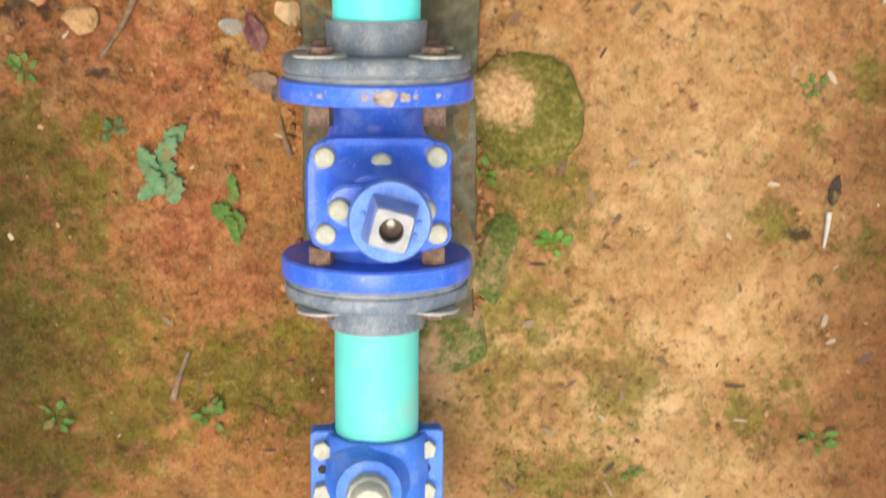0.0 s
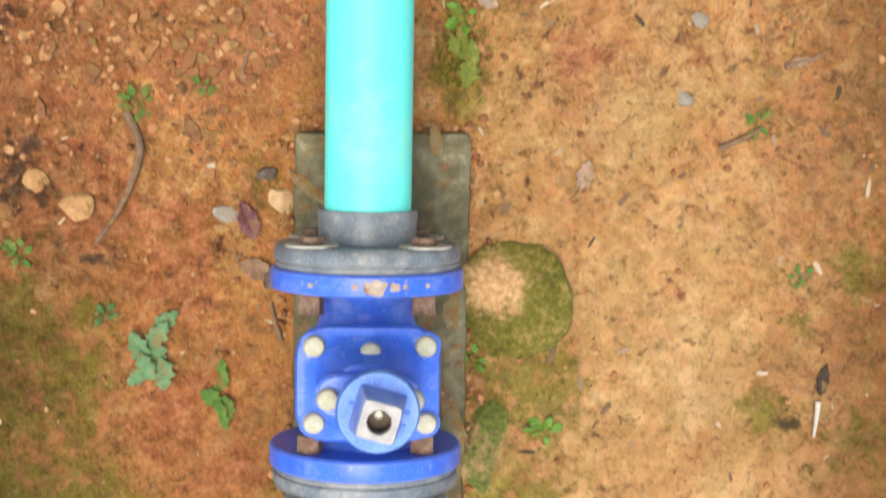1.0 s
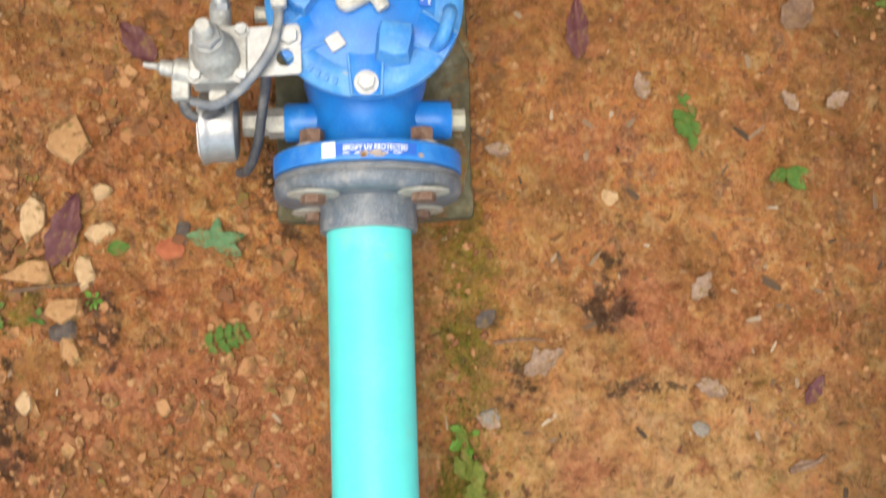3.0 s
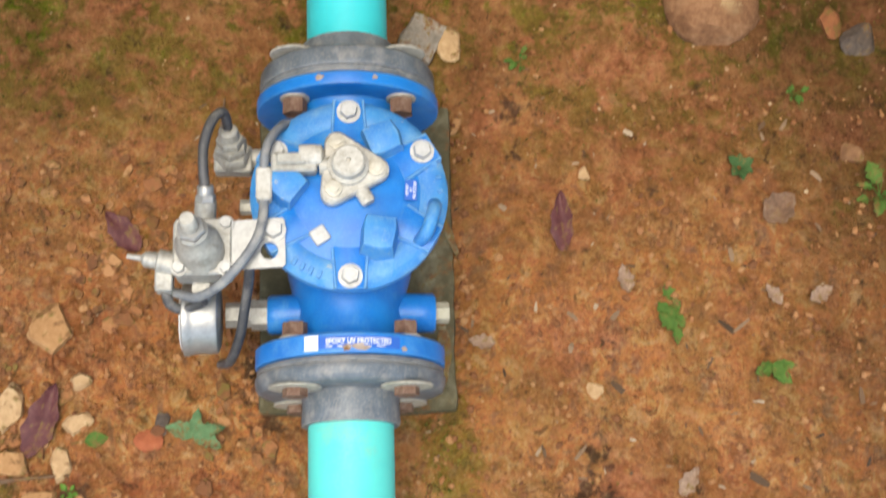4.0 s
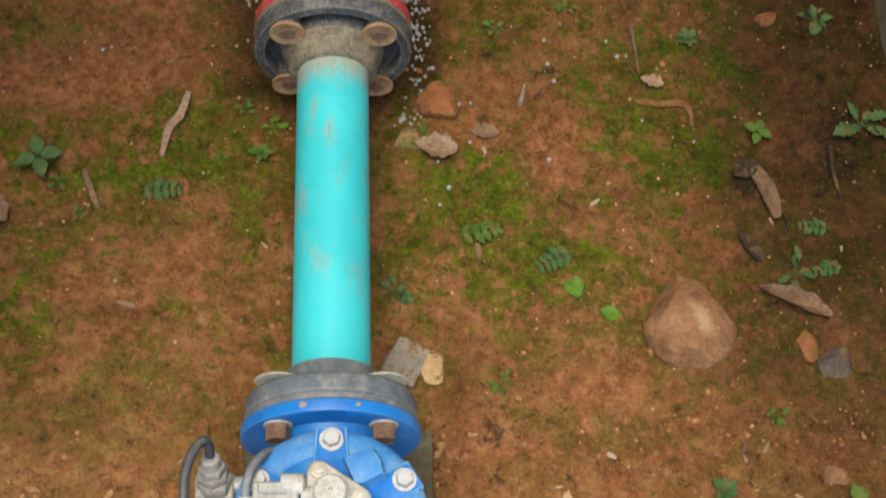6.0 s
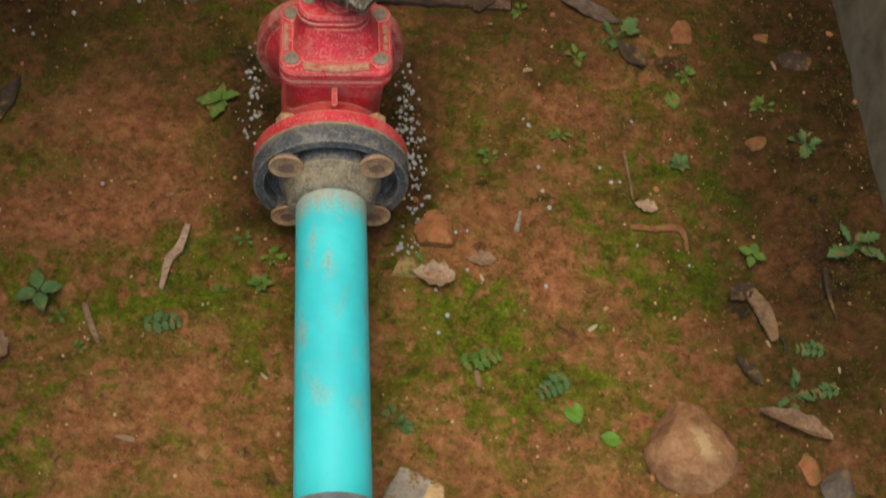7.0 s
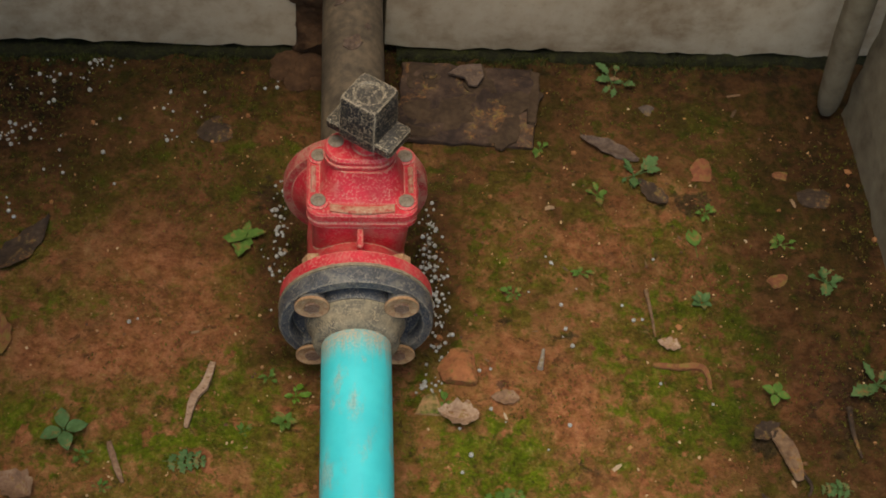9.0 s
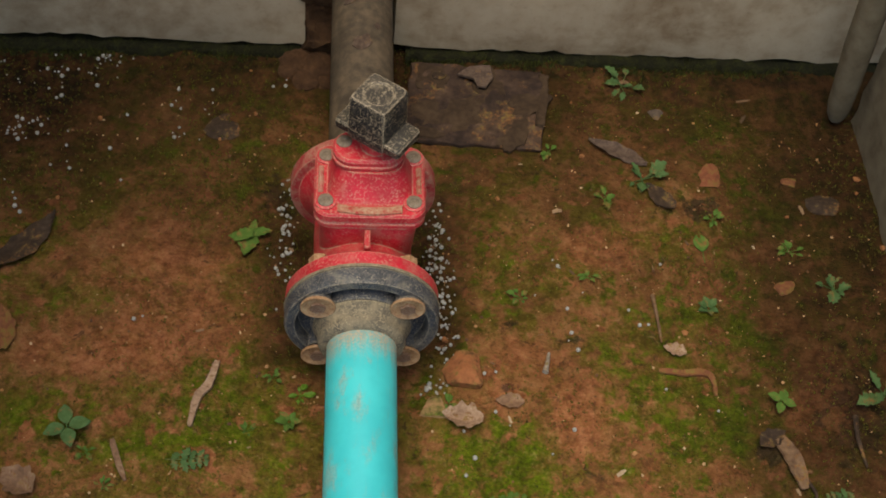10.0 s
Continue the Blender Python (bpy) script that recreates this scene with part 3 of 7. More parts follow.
M_LEAF = mottled("green_leaf", [(0.3, (0.040, 0.085, 0.014)), (0.5, (0.068, 0.130, 0.022)), (0.7, (0.105, 0.175, 0.035))], 40, 0.85, 0.4, 0.001, soil=0.42)
M_LIME = mottled("lime_leaf", [(0.3, (0.050, 0.115, 0.010)), (0.5, (0.085, 0.175, 0.018)), (0.7, (0.13, 0.24, 0.03))], 40, 0.55, 0.3, 0.001)
M_BLUELEAF = mottled("grey_green_leaf", [(0.3, (0.032, 0.072, 0.020)), (0.5, (0.056, 0.108, 0.035)), (0.7, (0.092, 0.150, 0.056))], 40, 0.85, 0.4, 0.001, soil=0.35)
M_BLUEGREEN = mottled("blue_green_leaf", [(0.3, (0.060, 0.115, 0.045)), (0.5, (0.095, 0.175, 0.075)), (0.7, (0.14, 0.23, 0.110))], 40, 0.8, 0.4, 0.001, soil=0.45)
# moss green taken almost to black, so it carries the wall foot's shadow
M_MOSS_SHADE = mottled("dark_moss", [(0.3, (0.003, 0.003, 0.001)), (0.5, (0.011, 0.011, 0.003)), (0.7, (0.032, 0.036, 0.006))], 60, 0.95, 0.9, 0.005)
M_BEAD = mottled("white_foam_bead", [(0.3, (0.20, 0.20, 0.19)), (0.7, (0.46, 0.46, 0.44))], 90, 0.7, 0.2, 0.0005, soil=0.35)


# ---------- mesh helpers ----------
def to_mesh(name, bm, material, sharp=38):
    bmesh.ops.recalc_face_normals(bm, faces=bm.faces)
    me = bpy.data.meshes.new(name)
    bm.to_mesh(me)
    bm.free()
    me.materials.append(material)
    me.shade_smooth()
    me.set_sharp_from_angle(angle=radians(sharp))
    return me


def part(name, bm, material, parent, label="", sharp=38):
    ob = new(name, to_mesh(name, bm, material, sharp))
    ob.parent = parent
    if label:
        ob["label"] = label
    return ob


def share(ob, m, parent):
    """One more part on the same mesh, at the pose m in its thing's space."""
    o = new(ob.name.split(".")[0], ob.data)
    o.parent = parent
    o.matrix_local = m
    for c in ob.children:
        k = new(c.name.split(".")[0], c.data)
        k.parent = o
    return o


def thing(name, x, y, z, label, category, group="", rz=0.0):
    ob = new(name)
    ob.matrix_world = pose(x, y, z, 0, 0, rz)
    ob.empty_display_size = 0.02
    return tagged(ob, label, category, group)


def solid(name, bm, material, m, label, category, group="", kind="", sharp=38):
    ob = new(name, to_mesh(name, bm, material, sharp))
    ob.matrix_world = m
    return tagged(ob, label, category, group, kind)


def loft(rings, bm=None, cap0=True, cap1=True, closed=True):
    """Skin a row of rings with the same number of points."""
    bm = bm or bmesh.new()
    vs = [[bm.verts.new(p) for p in r] for r in rings]
    n = len(vs[0])
    for a, b in zip(vs, vs[1:]):
        for i in range(n if closed else n - 1):
            j = (i + 1) % n
            bm.faces.new((a[i], a[j], b[j], b[i]))
    if cap0:
        bm.faces.new(vs[0])
    if cap1:
        bm.faces.new(vs[-1][::-1])
    return bm


def circle(r, c, axis="z", n=40, turn=0.0):
    out = []
    for i in range(n):
        a = 2 * math.pi * i / n + turn
        u, v = r * math.cos(a), r * math.sin(a)
        out.append({"z": (c[0] + u, c[1] + v, c[2]), "y": (c[0] + u, c[1], c[2] + v), "x": (c[0], c[1] + u, c[2] + v)}[axis])
    return out


def lathe(profile, c=(0, 0, 0), axis="y", n=40, bm=None, turn=0.0, cap0=True, cap1=True):
    """profile: (radius, distance along the axis)."""
    k = "xyz".index(axis)
    rings = []
    for r, h in profile:
        p = list(c)
        p[k] += h
        rings.append(circle(max(r, 1e-4), p, axis, n, turn))
    return loft(rings, bm, cap0, cap1)


def disc(r, h0, h1, c, axis, n=40, bevel=0.002, bm=None):
    return lathe([(r - bevel, h0), (r, h0 + bevel), (r, h1 - bevel), (r - bevel, h1)], c, axis, n, bm)


def hexagon(r, h0, h1, c, axis, bm=None, turn=0.3):
    b = 0.08 * r
    return lathe([(r * 0.93, h0), (r, h0 + b), (r, h1 - b), (r * 0.93, h1)], c, axis, 6, bm, turn)


def rrect(w, d, r, z, c=(0, 0), n=5):
    out = []
    for k, (sx, sy) in enumerate(((1, 1), (-1, 1), (-1, -1), (1, -1))):
        for i in range(n + 1):
            a = math.pi / 2 * (k + i / n)
            out.append((c[0] + sx * (w / 2 - r) + r * math.cos(a), c[1] + sy * (d / 2 - r) + r * math.sin(a), z))
    return out


def slab(w, d, z0, z1, r=0.004, c=(0, 0), bevel=0.0015, bm=None):
    b = bevel
    return loft([rrect(w - 2 * b, d - 2 * b, max(r - b, 0.0005), z0, c), rrect(w, d, r, z0 + b, c), rrect(w, d, r, z1 - b, c), rrect(w - 2 * b, d - 2 * b, max(r - b, 0.0005), z1, c)], bm)


def polyplate(pts, z0, z1, bevel=0.0015, bm=None):
    cx, cy = sum(p[0] for p in pts) / len(pts), sum(p[1] for p in pts) / len(pts)

    def ring(s, z):
        return [(cx + (x - cx) * s, cy + (y - cy) * s, z) for x, y in pts]
    size = max(math.hypot(x - cx, y - cy) for x, y in pts)
    s = 1 - bevel / size
    return loft([ring(s, z0), ring(1, z0 + bevel), ring(1, z1 - bevel), ring(s, z1)], bm)


def holed_plate(pts, c, r, z0, z1, n=28):
    """A flat plate with one round hole through it."""
    bm = bmesh.new()
    loops = [[(x, y) for x, y in pts], [(c[0] + r * math.cos(2 * math.pi * k / n), c[1] + r * math.sin(2 * math.pi * k / n)) for k in range(n)]]
    rows = []
    for z in (z0, z1):
        vs = [[bm.verts.new((x, y, z)) for x, y in loop] for loop in loops]
        edges = [bm.edges.new((v[i], v[(i + 1) % len(v)])) for v in vs for i in range(len(v))]
        bmesh.ops.triangle_fill(bm, use_beauty=True, use_dissolve=False, edges=edges)
        rows.append(vs)
    for a, b in zip(*rows):
        for i in range(len(a)):
            k = (i + 1) % len(a)
            bm.faces.new((a[i], a[k], b[k], b[i]))
    return bm


def smooth_path(pts, steps=8):
    pts = [Vector(p) for p in pts]
    out = []
    for i in range(len(pts) - 1):
        p0, p1, p2, p3 = pts[max(i - 1, 0)], pts[i], pts[i + 1], pts[min(i + 2, len(pts) - 1)]
        for k in range(steps):
            t = k / steps
            out.append(0.5 * (2 * p1 + (p2 - p0) * t + (2 * p0 - 5 * p1 + 4 * p2 - p3) * t * t + (3 * p1 - p0 - 3 * p2 + p3) * t ** 3))
    return out + [pts[-1]]


def hose(pts, r, n=12, steps=8, bm=None, radii=None):
    path = smooth_path(pts, steps)
    rings = []
    side = None
    for i, p in enumerate(path):
        d = (path[min(i + 1, len(path) - 1)] - path[max(i - 1, 0)]).normalized()
        if side is None:
            side = d.orthogonal().normalized()
        side = (side - d * side.dot(d)).normalized()
        up = d.cross(side)
        q = radii(i / (len(path) - 1)) if radii else r
        rings.append([p + q * (math.cos(2 * math.pi * k / n) * side + math.sin(2 * math.pi * k / n) * up) for k in range(n)])
    return loft(rings, bm)


def along(profile, a, b, n=24, bm=None, turn=0.0):
    """Lathe from a towards b; profile: (radius, metres from a)."""
    a, b = Vector(a), Vector(b)
    d = (b - a).normalized()
    u = d.orthogonal().normalized()
    v = d.cross(u)
    return loft([[a + d * h + r * (math.cos(2 * math.pi * k / n + turn) * u + math.sin(2 * math.pi * k / n + turn) * v) for k in range(n)] for r, h in profile], bm)


# ---------- ground ----------
def fbm(x, y, s, o=4, seed=0.0):
    return noise.fractal((x * s + seed, y * s - seed, seed), 1.0, 2.0, o)


def ground_height(x, y):
    h = 0.010 * fbm(x, y, 3.0, 3, 3.1) + 0.005 * fbm(x, y, 14.0, 4, 7.7) + 0.0026 * fbm(x, y, 55.0, 3, 1.3)
    stony = max(0.0, min(1.0, (-0.04 - x) / 0.08)) * max(0.0, min(1.0, (y + 0.30) / 0.15, (0.68 - y) / 0.12))
    h += 0.0045 * stony * fbm(x, y, 38.0, 3, 5.9)
    h -= 0.012 * math.exp(-(x / 0.09) ** 2) * (1 if y > -0.9 else 0)
    return h - 0.008


# the soil map: patches of one soil each, as middle x, y and half width, half depth
MOSS_FAR = [(-0.40, 1.27, 0.05, 0.05), (-0.17, 1.17, 0.05, 0.05), (0.60, 1.22, 0.06, 0.05), (0.40, 1.13, 0.10, 0.09), (0.51, 1.06, 0.08, 0.06), (0.18, 1.03, 0.07, 0.05), (-0.43, 1.08, 0.08, 0.05), (-0.14, 1.07, 0.08, 0.05), (0.57, 1.63, 0.07, 0.05), (-0.22, 1.12, 0.05, 0.04), (0.49, 1.25, 0.06, 0.04),
            (0.21, 0.87, 0.06, 0.05), (0.20, 0.98, 0.09, 0.06), (-0.37, 0.87, 0.06, 0.06), (-0.39, 0.79, 0.04, 0.05), (-0.11, 0.97, 0.04, 0.05), (-0.28, 1.03, 0.10, 0.05), (0.33, 0.92, 0.08, 0.04), (0.62, 1.44, 0.07, 0.06)]
MOSS_NEAR = [(-0.43, -0.56, 0.09, 0.12), (-0.31, -0.52, 0.06, 0.06), (0.11, 0.23, 0.045, 0.16), (0.10, -0.02, 0.035, 0.06), (0.16, -0.52, 0.09, 0.13), (-0.085, -0.58, 0.035, 0.10), (-0.42, -0.40, 0.06, 0.16), (-0.34, -0.64, 0.11, 0.09), (-0.17, -0.58, 0.08, 0.08), (0.23, -0.71, 0.10, 0.04),
             (0.12, -0.33, 0.04, 0.07), (0.30, -0.60, 0.05, 0.05), (0.47, -0.62, 0.07, 0.06), (-0.40, 0.22, 0.03, 0.05),
             (0.51, -0.29, 0.022, 0.022), (0.58, -0.24, 0.04, 0.05), (0.45, -0.39, 0.03, 0.02), (0.48, -0.39, 0.03, 0.03), (-0.38, -0.30, 0.03, 0.05), (-0.33, -0.35, 0.05, 0.07), (-0.38, -0.43, 0.06, 0.06), (-0.30, -0.29, 0.025, 0.03), (-0.11, -0.13, 0.018, 0.04), (0.18, -0.35, 0.06, 0.03), (0.22, -0.37, 0.04, 0.05), (0.58, -0.43, 0.06, 0.04)]
BARE_CLAY = [(-0.30, 1.19, 0.12, 0.08), (-0.41, 1.18, 0.05, 0.04), (-0.21, 1.24, 0.06, 0.03), (-0.28, 1.36, 0.15, 0.09), (0.34, 1.39, 0.05, 0.03), (0.41, 1.45, 0.03, 0.03), (0.58, 1.37, 0.04, 0.03), (0.65, 1.17, 0.035, 0.06), (0.69, 0.99, 0.04, 0.03), (0.23, 1.19, 0.05, 0.035),
             (0.31, 1.11, 0.04, 0.05), (0.19, 1.12, 0.04, 0.025), (-0.30, 0.85, 0.07, 0.06), (-0.17, 0.91, 0.05, 0.09), (0.50, 1.01, 0.05, 0.03), (0.67, 0.81, 0.05, 0.03), (0.33, 0.75, 0.09, 0.05), (0.63, 0.65, 0.06, 0.04), (0.17, 0.66, 0.035, 0.06), (0.33, 1.26, 0.04, 0.02), (0.26, 0.41, 0.06, 0.04), (0.61, 1.09, 0.03, 0.04),
             (-0.16, 0.13, 0.09, 0.06), (-0.10, 0.03, 0.05, 0.07), (-0.20, -0.01, 0.06, 0.04), (0.32, 0.21, 0.05, 0.05), (0.40, 0.14, 0.05, 0.03), (0.24, 0.02, 0.05, 0.03), (-0.28, 0.12, 0.05, 0.04), (0.66, 1.10, 0.03, 0.05), (0.62, 1.24, 0.04, 0.03), (0.50, 1.23, 0.04, 0.02), (0.36, 1.36, 0.06, 0.03), (0.30, 1.06, 0.04, 0.06), (0.52, 0.93, 0.05, 0.03)]
IRON_RED = [(-0.37, -0.06, 0.10, 0.16), (-0.22, 0.22, 0.12, 0.06), (-0.28, 0.05, 0.14, 0.06), (0.38, 0.20, 0.16, 0.10), (-0.21, -0.41, 0.09, 0.11), (-0.24, -0.21, 0.09, 0.06), (0.38, 0.62, 0.20, 0.10), (-0.16, 0.10, 0.10, 0.06), (-0.30, 0.40, 0.12, 0.07), (-0.34, -0.09, 0.06, 0.07), (-0.37, -0.04, 0.05, 0.05), (-0.26, -0.23, 0.06, 0.03)]
HUMUS = [(-0.40, 0.06, 0.035, 0.06), (-0.39, -0.13, 0.05, 0.05), (0.28, 0.24, 0.02, 0.05), (0.265, 0.20, 0.04, 0.015), (0.17, 0.12, 0.02, 0.025), (0.32, 0.11, 0.04, 0.010), (0.20, 0.67, 0.016, 0.05), (-0.34, 0.82, 0.012, 0.016), (0.69, 1.10, 0.06, 0.10), (0.52, 1.45, 0.035, 0.03), (-0.13, 1.46, 0.03, 0.04), (-0.52, 1.66, 0.08, 0.08),
         (-0.31, 0.20, 0.02, 0.06), (-0.43, 0.30, 0.04, 0.10), (0.21, 1.13, 0.02, 0.012), (0.31, 1.00, 0.03, 0.012), (0.215, 1.24, 0.014, 0.010), (0.30, 1.21, 0.018, 0.010), (0.56, 1.045, 0.03, 0.03), (-0.10, 0.34, 0.03, 0.10),
         (0.50, -0.41, 0.03, 0.008), (-0.14, -0.17, 0.02, 0.03), (-0.30, -0.22, 0.025, 0.012)]


def soil_mask(xs, ys, patches):
    """How far each place lies inside the patches: 1 within one, 0 well outside."""
    out = np.zeros_like(xs)
    for px, py, w, d in patches:
        out += np.exp(-0.9 * (((xs - px) / w) ** 2 + ((ys - py) / d) ** 2))
    return np.minimum(out, 1.0)


def build_ground():
    bm = bmesh.new()
    x0, x1, y0, y1, s = -0.80, 1.0, -1.0, 2.0, 0.0052
    nx, ny = int((x1 - x0) / s), int((y1 - y0) / s)
    grid = []
    for j in range(ny + 1):
        row = []
        for i in range(nx + 1):
            x, y = x0 + i * s, y0 + j * s
            row.append(bm.verts.new((x, y, ground_height(x, y))))
        grid.append(row)
    for j in range(ny):
        for i in range(nx):
            bm.faces.new((grid[j][i], grid[j][i + 1], grid[j + 1][i + 1], grid[j + 1][i]))
    rim = grid[0] + [r[-1] for r in grid[1:]] + grid[-1][-2::-1] + [r[0] for r in grid[-2:0:-1]]
    prev = rim
    for grow in (0.4, 2.0, 12.0, 90.0, 600.0):
        ring = []
        for v in rim:
            dx, dy = v.co.x - 0.1, v.co.y - 0.5
            d = math.hypot(dx, dy)
            f = (d + grow) / d
            ring.append(bm.verts.new((0.1 + dx * f, 0.5 + dy * f, -0.008 + 0.02 * fbm(dx * f, dy * f, 0.7, 2, 5.0))))
        for i in range(len(rim)):
            j = (i + 1) % len(rim)
            bm.faces.new((prev[i], prev[j], ring[j], ring[i]))
        prev = ring
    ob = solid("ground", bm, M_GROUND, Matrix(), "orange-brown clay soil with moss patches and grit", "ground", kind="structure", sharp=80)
    co = np.empty(len(ob.data.vertices) * 3, dtype=np.float32)
    ob.data.vertices.foreach_get("co", co)
    xs, ys = co[0::3], co[1::3]
    for name, patches in (("moss", MOSS_FAR + MOSS_NEAR), ("bare_clay", BARE_CLAY), ("iron_red", IRON_RED), ("humus", HUMUS)):
        ob.data.attributes.new(name, "FLOAT", "POINT").data.foreach_set("value", soil_mask(xs, ys, patches))
    return ob


build_ground()


# ---------- structure: pads, walls ----------
def rough_box(w, d, z0, z1, seg=0.012, rough=0.003, seed=0.0, bevel=0.006):
    """A cast block with worn, uneven faces."""
    bm = bmesh.new()
    bmesh.ops.create_cube(bm, size=1.0)
    bmesh.ops.scale(bm, vec=(w, d, z1 - z0), verts=bm.verts)
    bmesh.ops.translate(bm, vec=(0, 0, (z0 + z1) / 2), verts=bm.verts)
    bmesh.ops.bevel(bm, geom=bm.edges[:], offset=bevel, segments=2, affect="EDGES", profile=0.6)
    for axis, size in ((0, w), (1, d), (2, z1 - z0)):
        for k in range(1, int(size / seg)):
            co, no = [0, 0, 0], [0, 0, 0]
            co[axis] = (z0 if axis == 2 else -size / 2) + k * size / int(size / seg)
            no[axis] = 1
            bmesh.ops.bisect_plane(bm, geom=bm.verts[:] + bm.edges[:] + bm.faces[:], plane_co=co, plane_no=no)
    for v in bm.verts:
        p = v.co * 22 + Vector((seed, seed, seed))
        v.co += rough * noise.noise_vector(p) + rough * 0.5 * noise.noise_vector(p * 4)
    return bm


def wall_slab(name, x0, x1, y0, y1, z0, z1, seed, label):
    """Rendered wall panel whose lower edge is ragged."""
    bm = bmesh.new()
    nx, levels = int((x1 - x0) / 0.02), [0.0, 0.02, 0.05, 0.1, 0.2, 0.4, 0.7, 1.0]
    def edge(x):
        return z0 + 0.010 * fbm(x, 0, 9, 4, seed) + 0.006 * fbm(x, 0, 40, 3, seed)
    rows = []
    for k, f in enumerate(levels):
        row = []
        for i in range(nx + 1):
            x = x0 + (x1 - x0) * i / nx
            z = edge(x) + (z1 - edge(x)) * f
            row.append((x, y0 + 0.004 * fbm(x, z, 5, 3, seed) + (0.004 if k == 0 else 0), z))
        rows.append(row)
    front = [[bm.verts.new(p) for p in r] for r in rows]
    back = [[bm.verts.new((p[0], y1, p[2])) for p in r] for r in rows]
    for g, flip in ((front, 1), (back, -1)):
        for a, b in zip(g, g[1:]):
            for i in range(nx):
                bm.faces.new((a[i], a[i + 1], b[i + 1], b[i])[::flip])
    for a, b in ((front[0], back[0]), (front[-1], back[-1])):
        for i in range(nx):
            bm.faces.new((a[i], b[i], b[i + 1], a[i + 1]))
    for e in (0, -1):
        for k in range(len(levels) - 1):
            bm.faces.new((front[k][e], front[k + 1][e], back[k + 1][e], back[k][e]))
    return solid(name, bm, M_WALL, Matrix(), label, "wall", kind="structure", sharp=60)


WALL_Y = 1.752
wall_slab("wall_north_left", -1.6, -0.092, WALL_Y, WALL_Y + 0.12, 0.010, 2.2, 1.7, "stained pale rendered wall panel, mossy along its foot")
wall_slab("wall_north_right", 0.050, 1.6, WALL_Y, WALL_Y + 0.12, 0.006, 2.2, 6.2, "stained pale rendered wall panel beside the pipe gap")
# added near-black block that stands in for the dark void under the wall
solid("wall_footing", rough_box(3.2, 0.1, -0.2, 0.03, 0.05, 0.006, 4.0), M_MOSS_SHADE, pose(0, WALL_Y + 0.085, 0), "near-black filler block for the shadow gap under the wall", "wall", kind="structure")
solid("wall_gap_back", rough_box(0.4, 0.04, -0.1, 2.2, 0.05, 0.01, 9.0), M_CLAYLUMP, pose(-0.02, WALL_Y + 0.16, 0), "orange clay bank behind the wall gap", "wall", kind="structure")
east = rough_box(0.10, 1.19, -0.1, 1.9, 0.04, 0.006, 2.0, 0.008)
west = rough_box(0.10, 1.20, -0.1, 1.9, 0.06, 0.006, 6.0, 0.008)
# unseen wall added just past the left of the view to cut sky light
solid("wall_west", west, M_WALL_SIDE, pose(-0.745, 1.14, 0), "unseen grey side wall slab added to shade the left", "wall", kind="structure")
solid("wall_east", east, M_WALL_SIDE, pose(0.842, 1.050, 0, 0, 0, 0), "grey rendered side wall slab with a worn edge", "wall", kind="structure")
post = loft([rrect(w, d, 0.45 * min(w, d), z) for w, d, z in ((0.010, 0.010, -0.004), (0.022, 0.024, 0.002), (0.031, 0.034, 0.014), (0.036, 0.040, 0.035), (0.040, 0.044, 0.08), (0.042, 0.046, 0.16), (0.044, 0.048, 0.30), (0.045, 0.050, 0.60), (0.045, 0.050, 1.10))])
for v in post.verts:
    v.co += 0.0025 * noise.noise_vector(v.co * 18)
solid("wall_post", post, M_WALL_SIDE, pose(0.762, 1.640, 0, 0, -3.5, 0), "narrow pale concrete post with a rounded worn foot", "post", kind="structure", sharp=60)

def flat_patch(w, d, seed, h=0.003):
    """A thin ragged crust lying flat."""
    rings = []
    for k, z in ((1.0, -0.002), (0.97, h * 0.7), (0.80, h)):
        ring = []
        for i in range(30):
            a = 2 * math.pi * i / 30
            q = k * (1 + 0.45 * noise.noise((1.7 * math.cos(a), 1.7 * math.sin(a), seed)) + 0.22 * noise.noise((6 * math.cos(a), 6 * math.sin(a), seed)))
            ring.append((0.5 * w * q * math.cos(a), 0.5 * d * q * math.sin(a), z))
        rings.append(ring)
    return loft(rings)


def concrete_pad(x, y, w, d, seed, label, crusts):
    root = thing("concrete_pad", x, y, 0, label, "concrete pad", "valve pads")
    part("slab", rough_box(w, d, -0.06, 0.011, 0.014, 0.003, seed), M_PAD, root)
    for i, (px, py, pw, pd) in enumerate(crusts):
        part("lime_crust", flat_patch(pw, pd, seed + i, 0.0016), M_CRUST, root, "pale lime crust").matrix_local = pose(px, py, 0.0105, 0, 0, 25 * i)
    return root


concrete_pad(0.018, -0.288, 0.196, 0.426, 1.0, "mouldy grey concrete pad under the gate valve", ((0.080, 0.020, 0.022, 0.060), (0.084, -0.110, 0.018, 0.070), (-0.082, 0.150, 0.014, 0.060), (-0.080, -0.060, 0.014, 0.040), (0.060, 0.205, 0.040, 0.014)))
concrete_pad(0.010, 0.493, 0.225, 0.37, 5.0, "mouldy grey concrete pad under the control valve", ((0.098, -0.120, 0.018, 0.070), (0.100, 0.040, 0.014, 0.080), (-0.095, -0.140, 0.020, 0.050)))


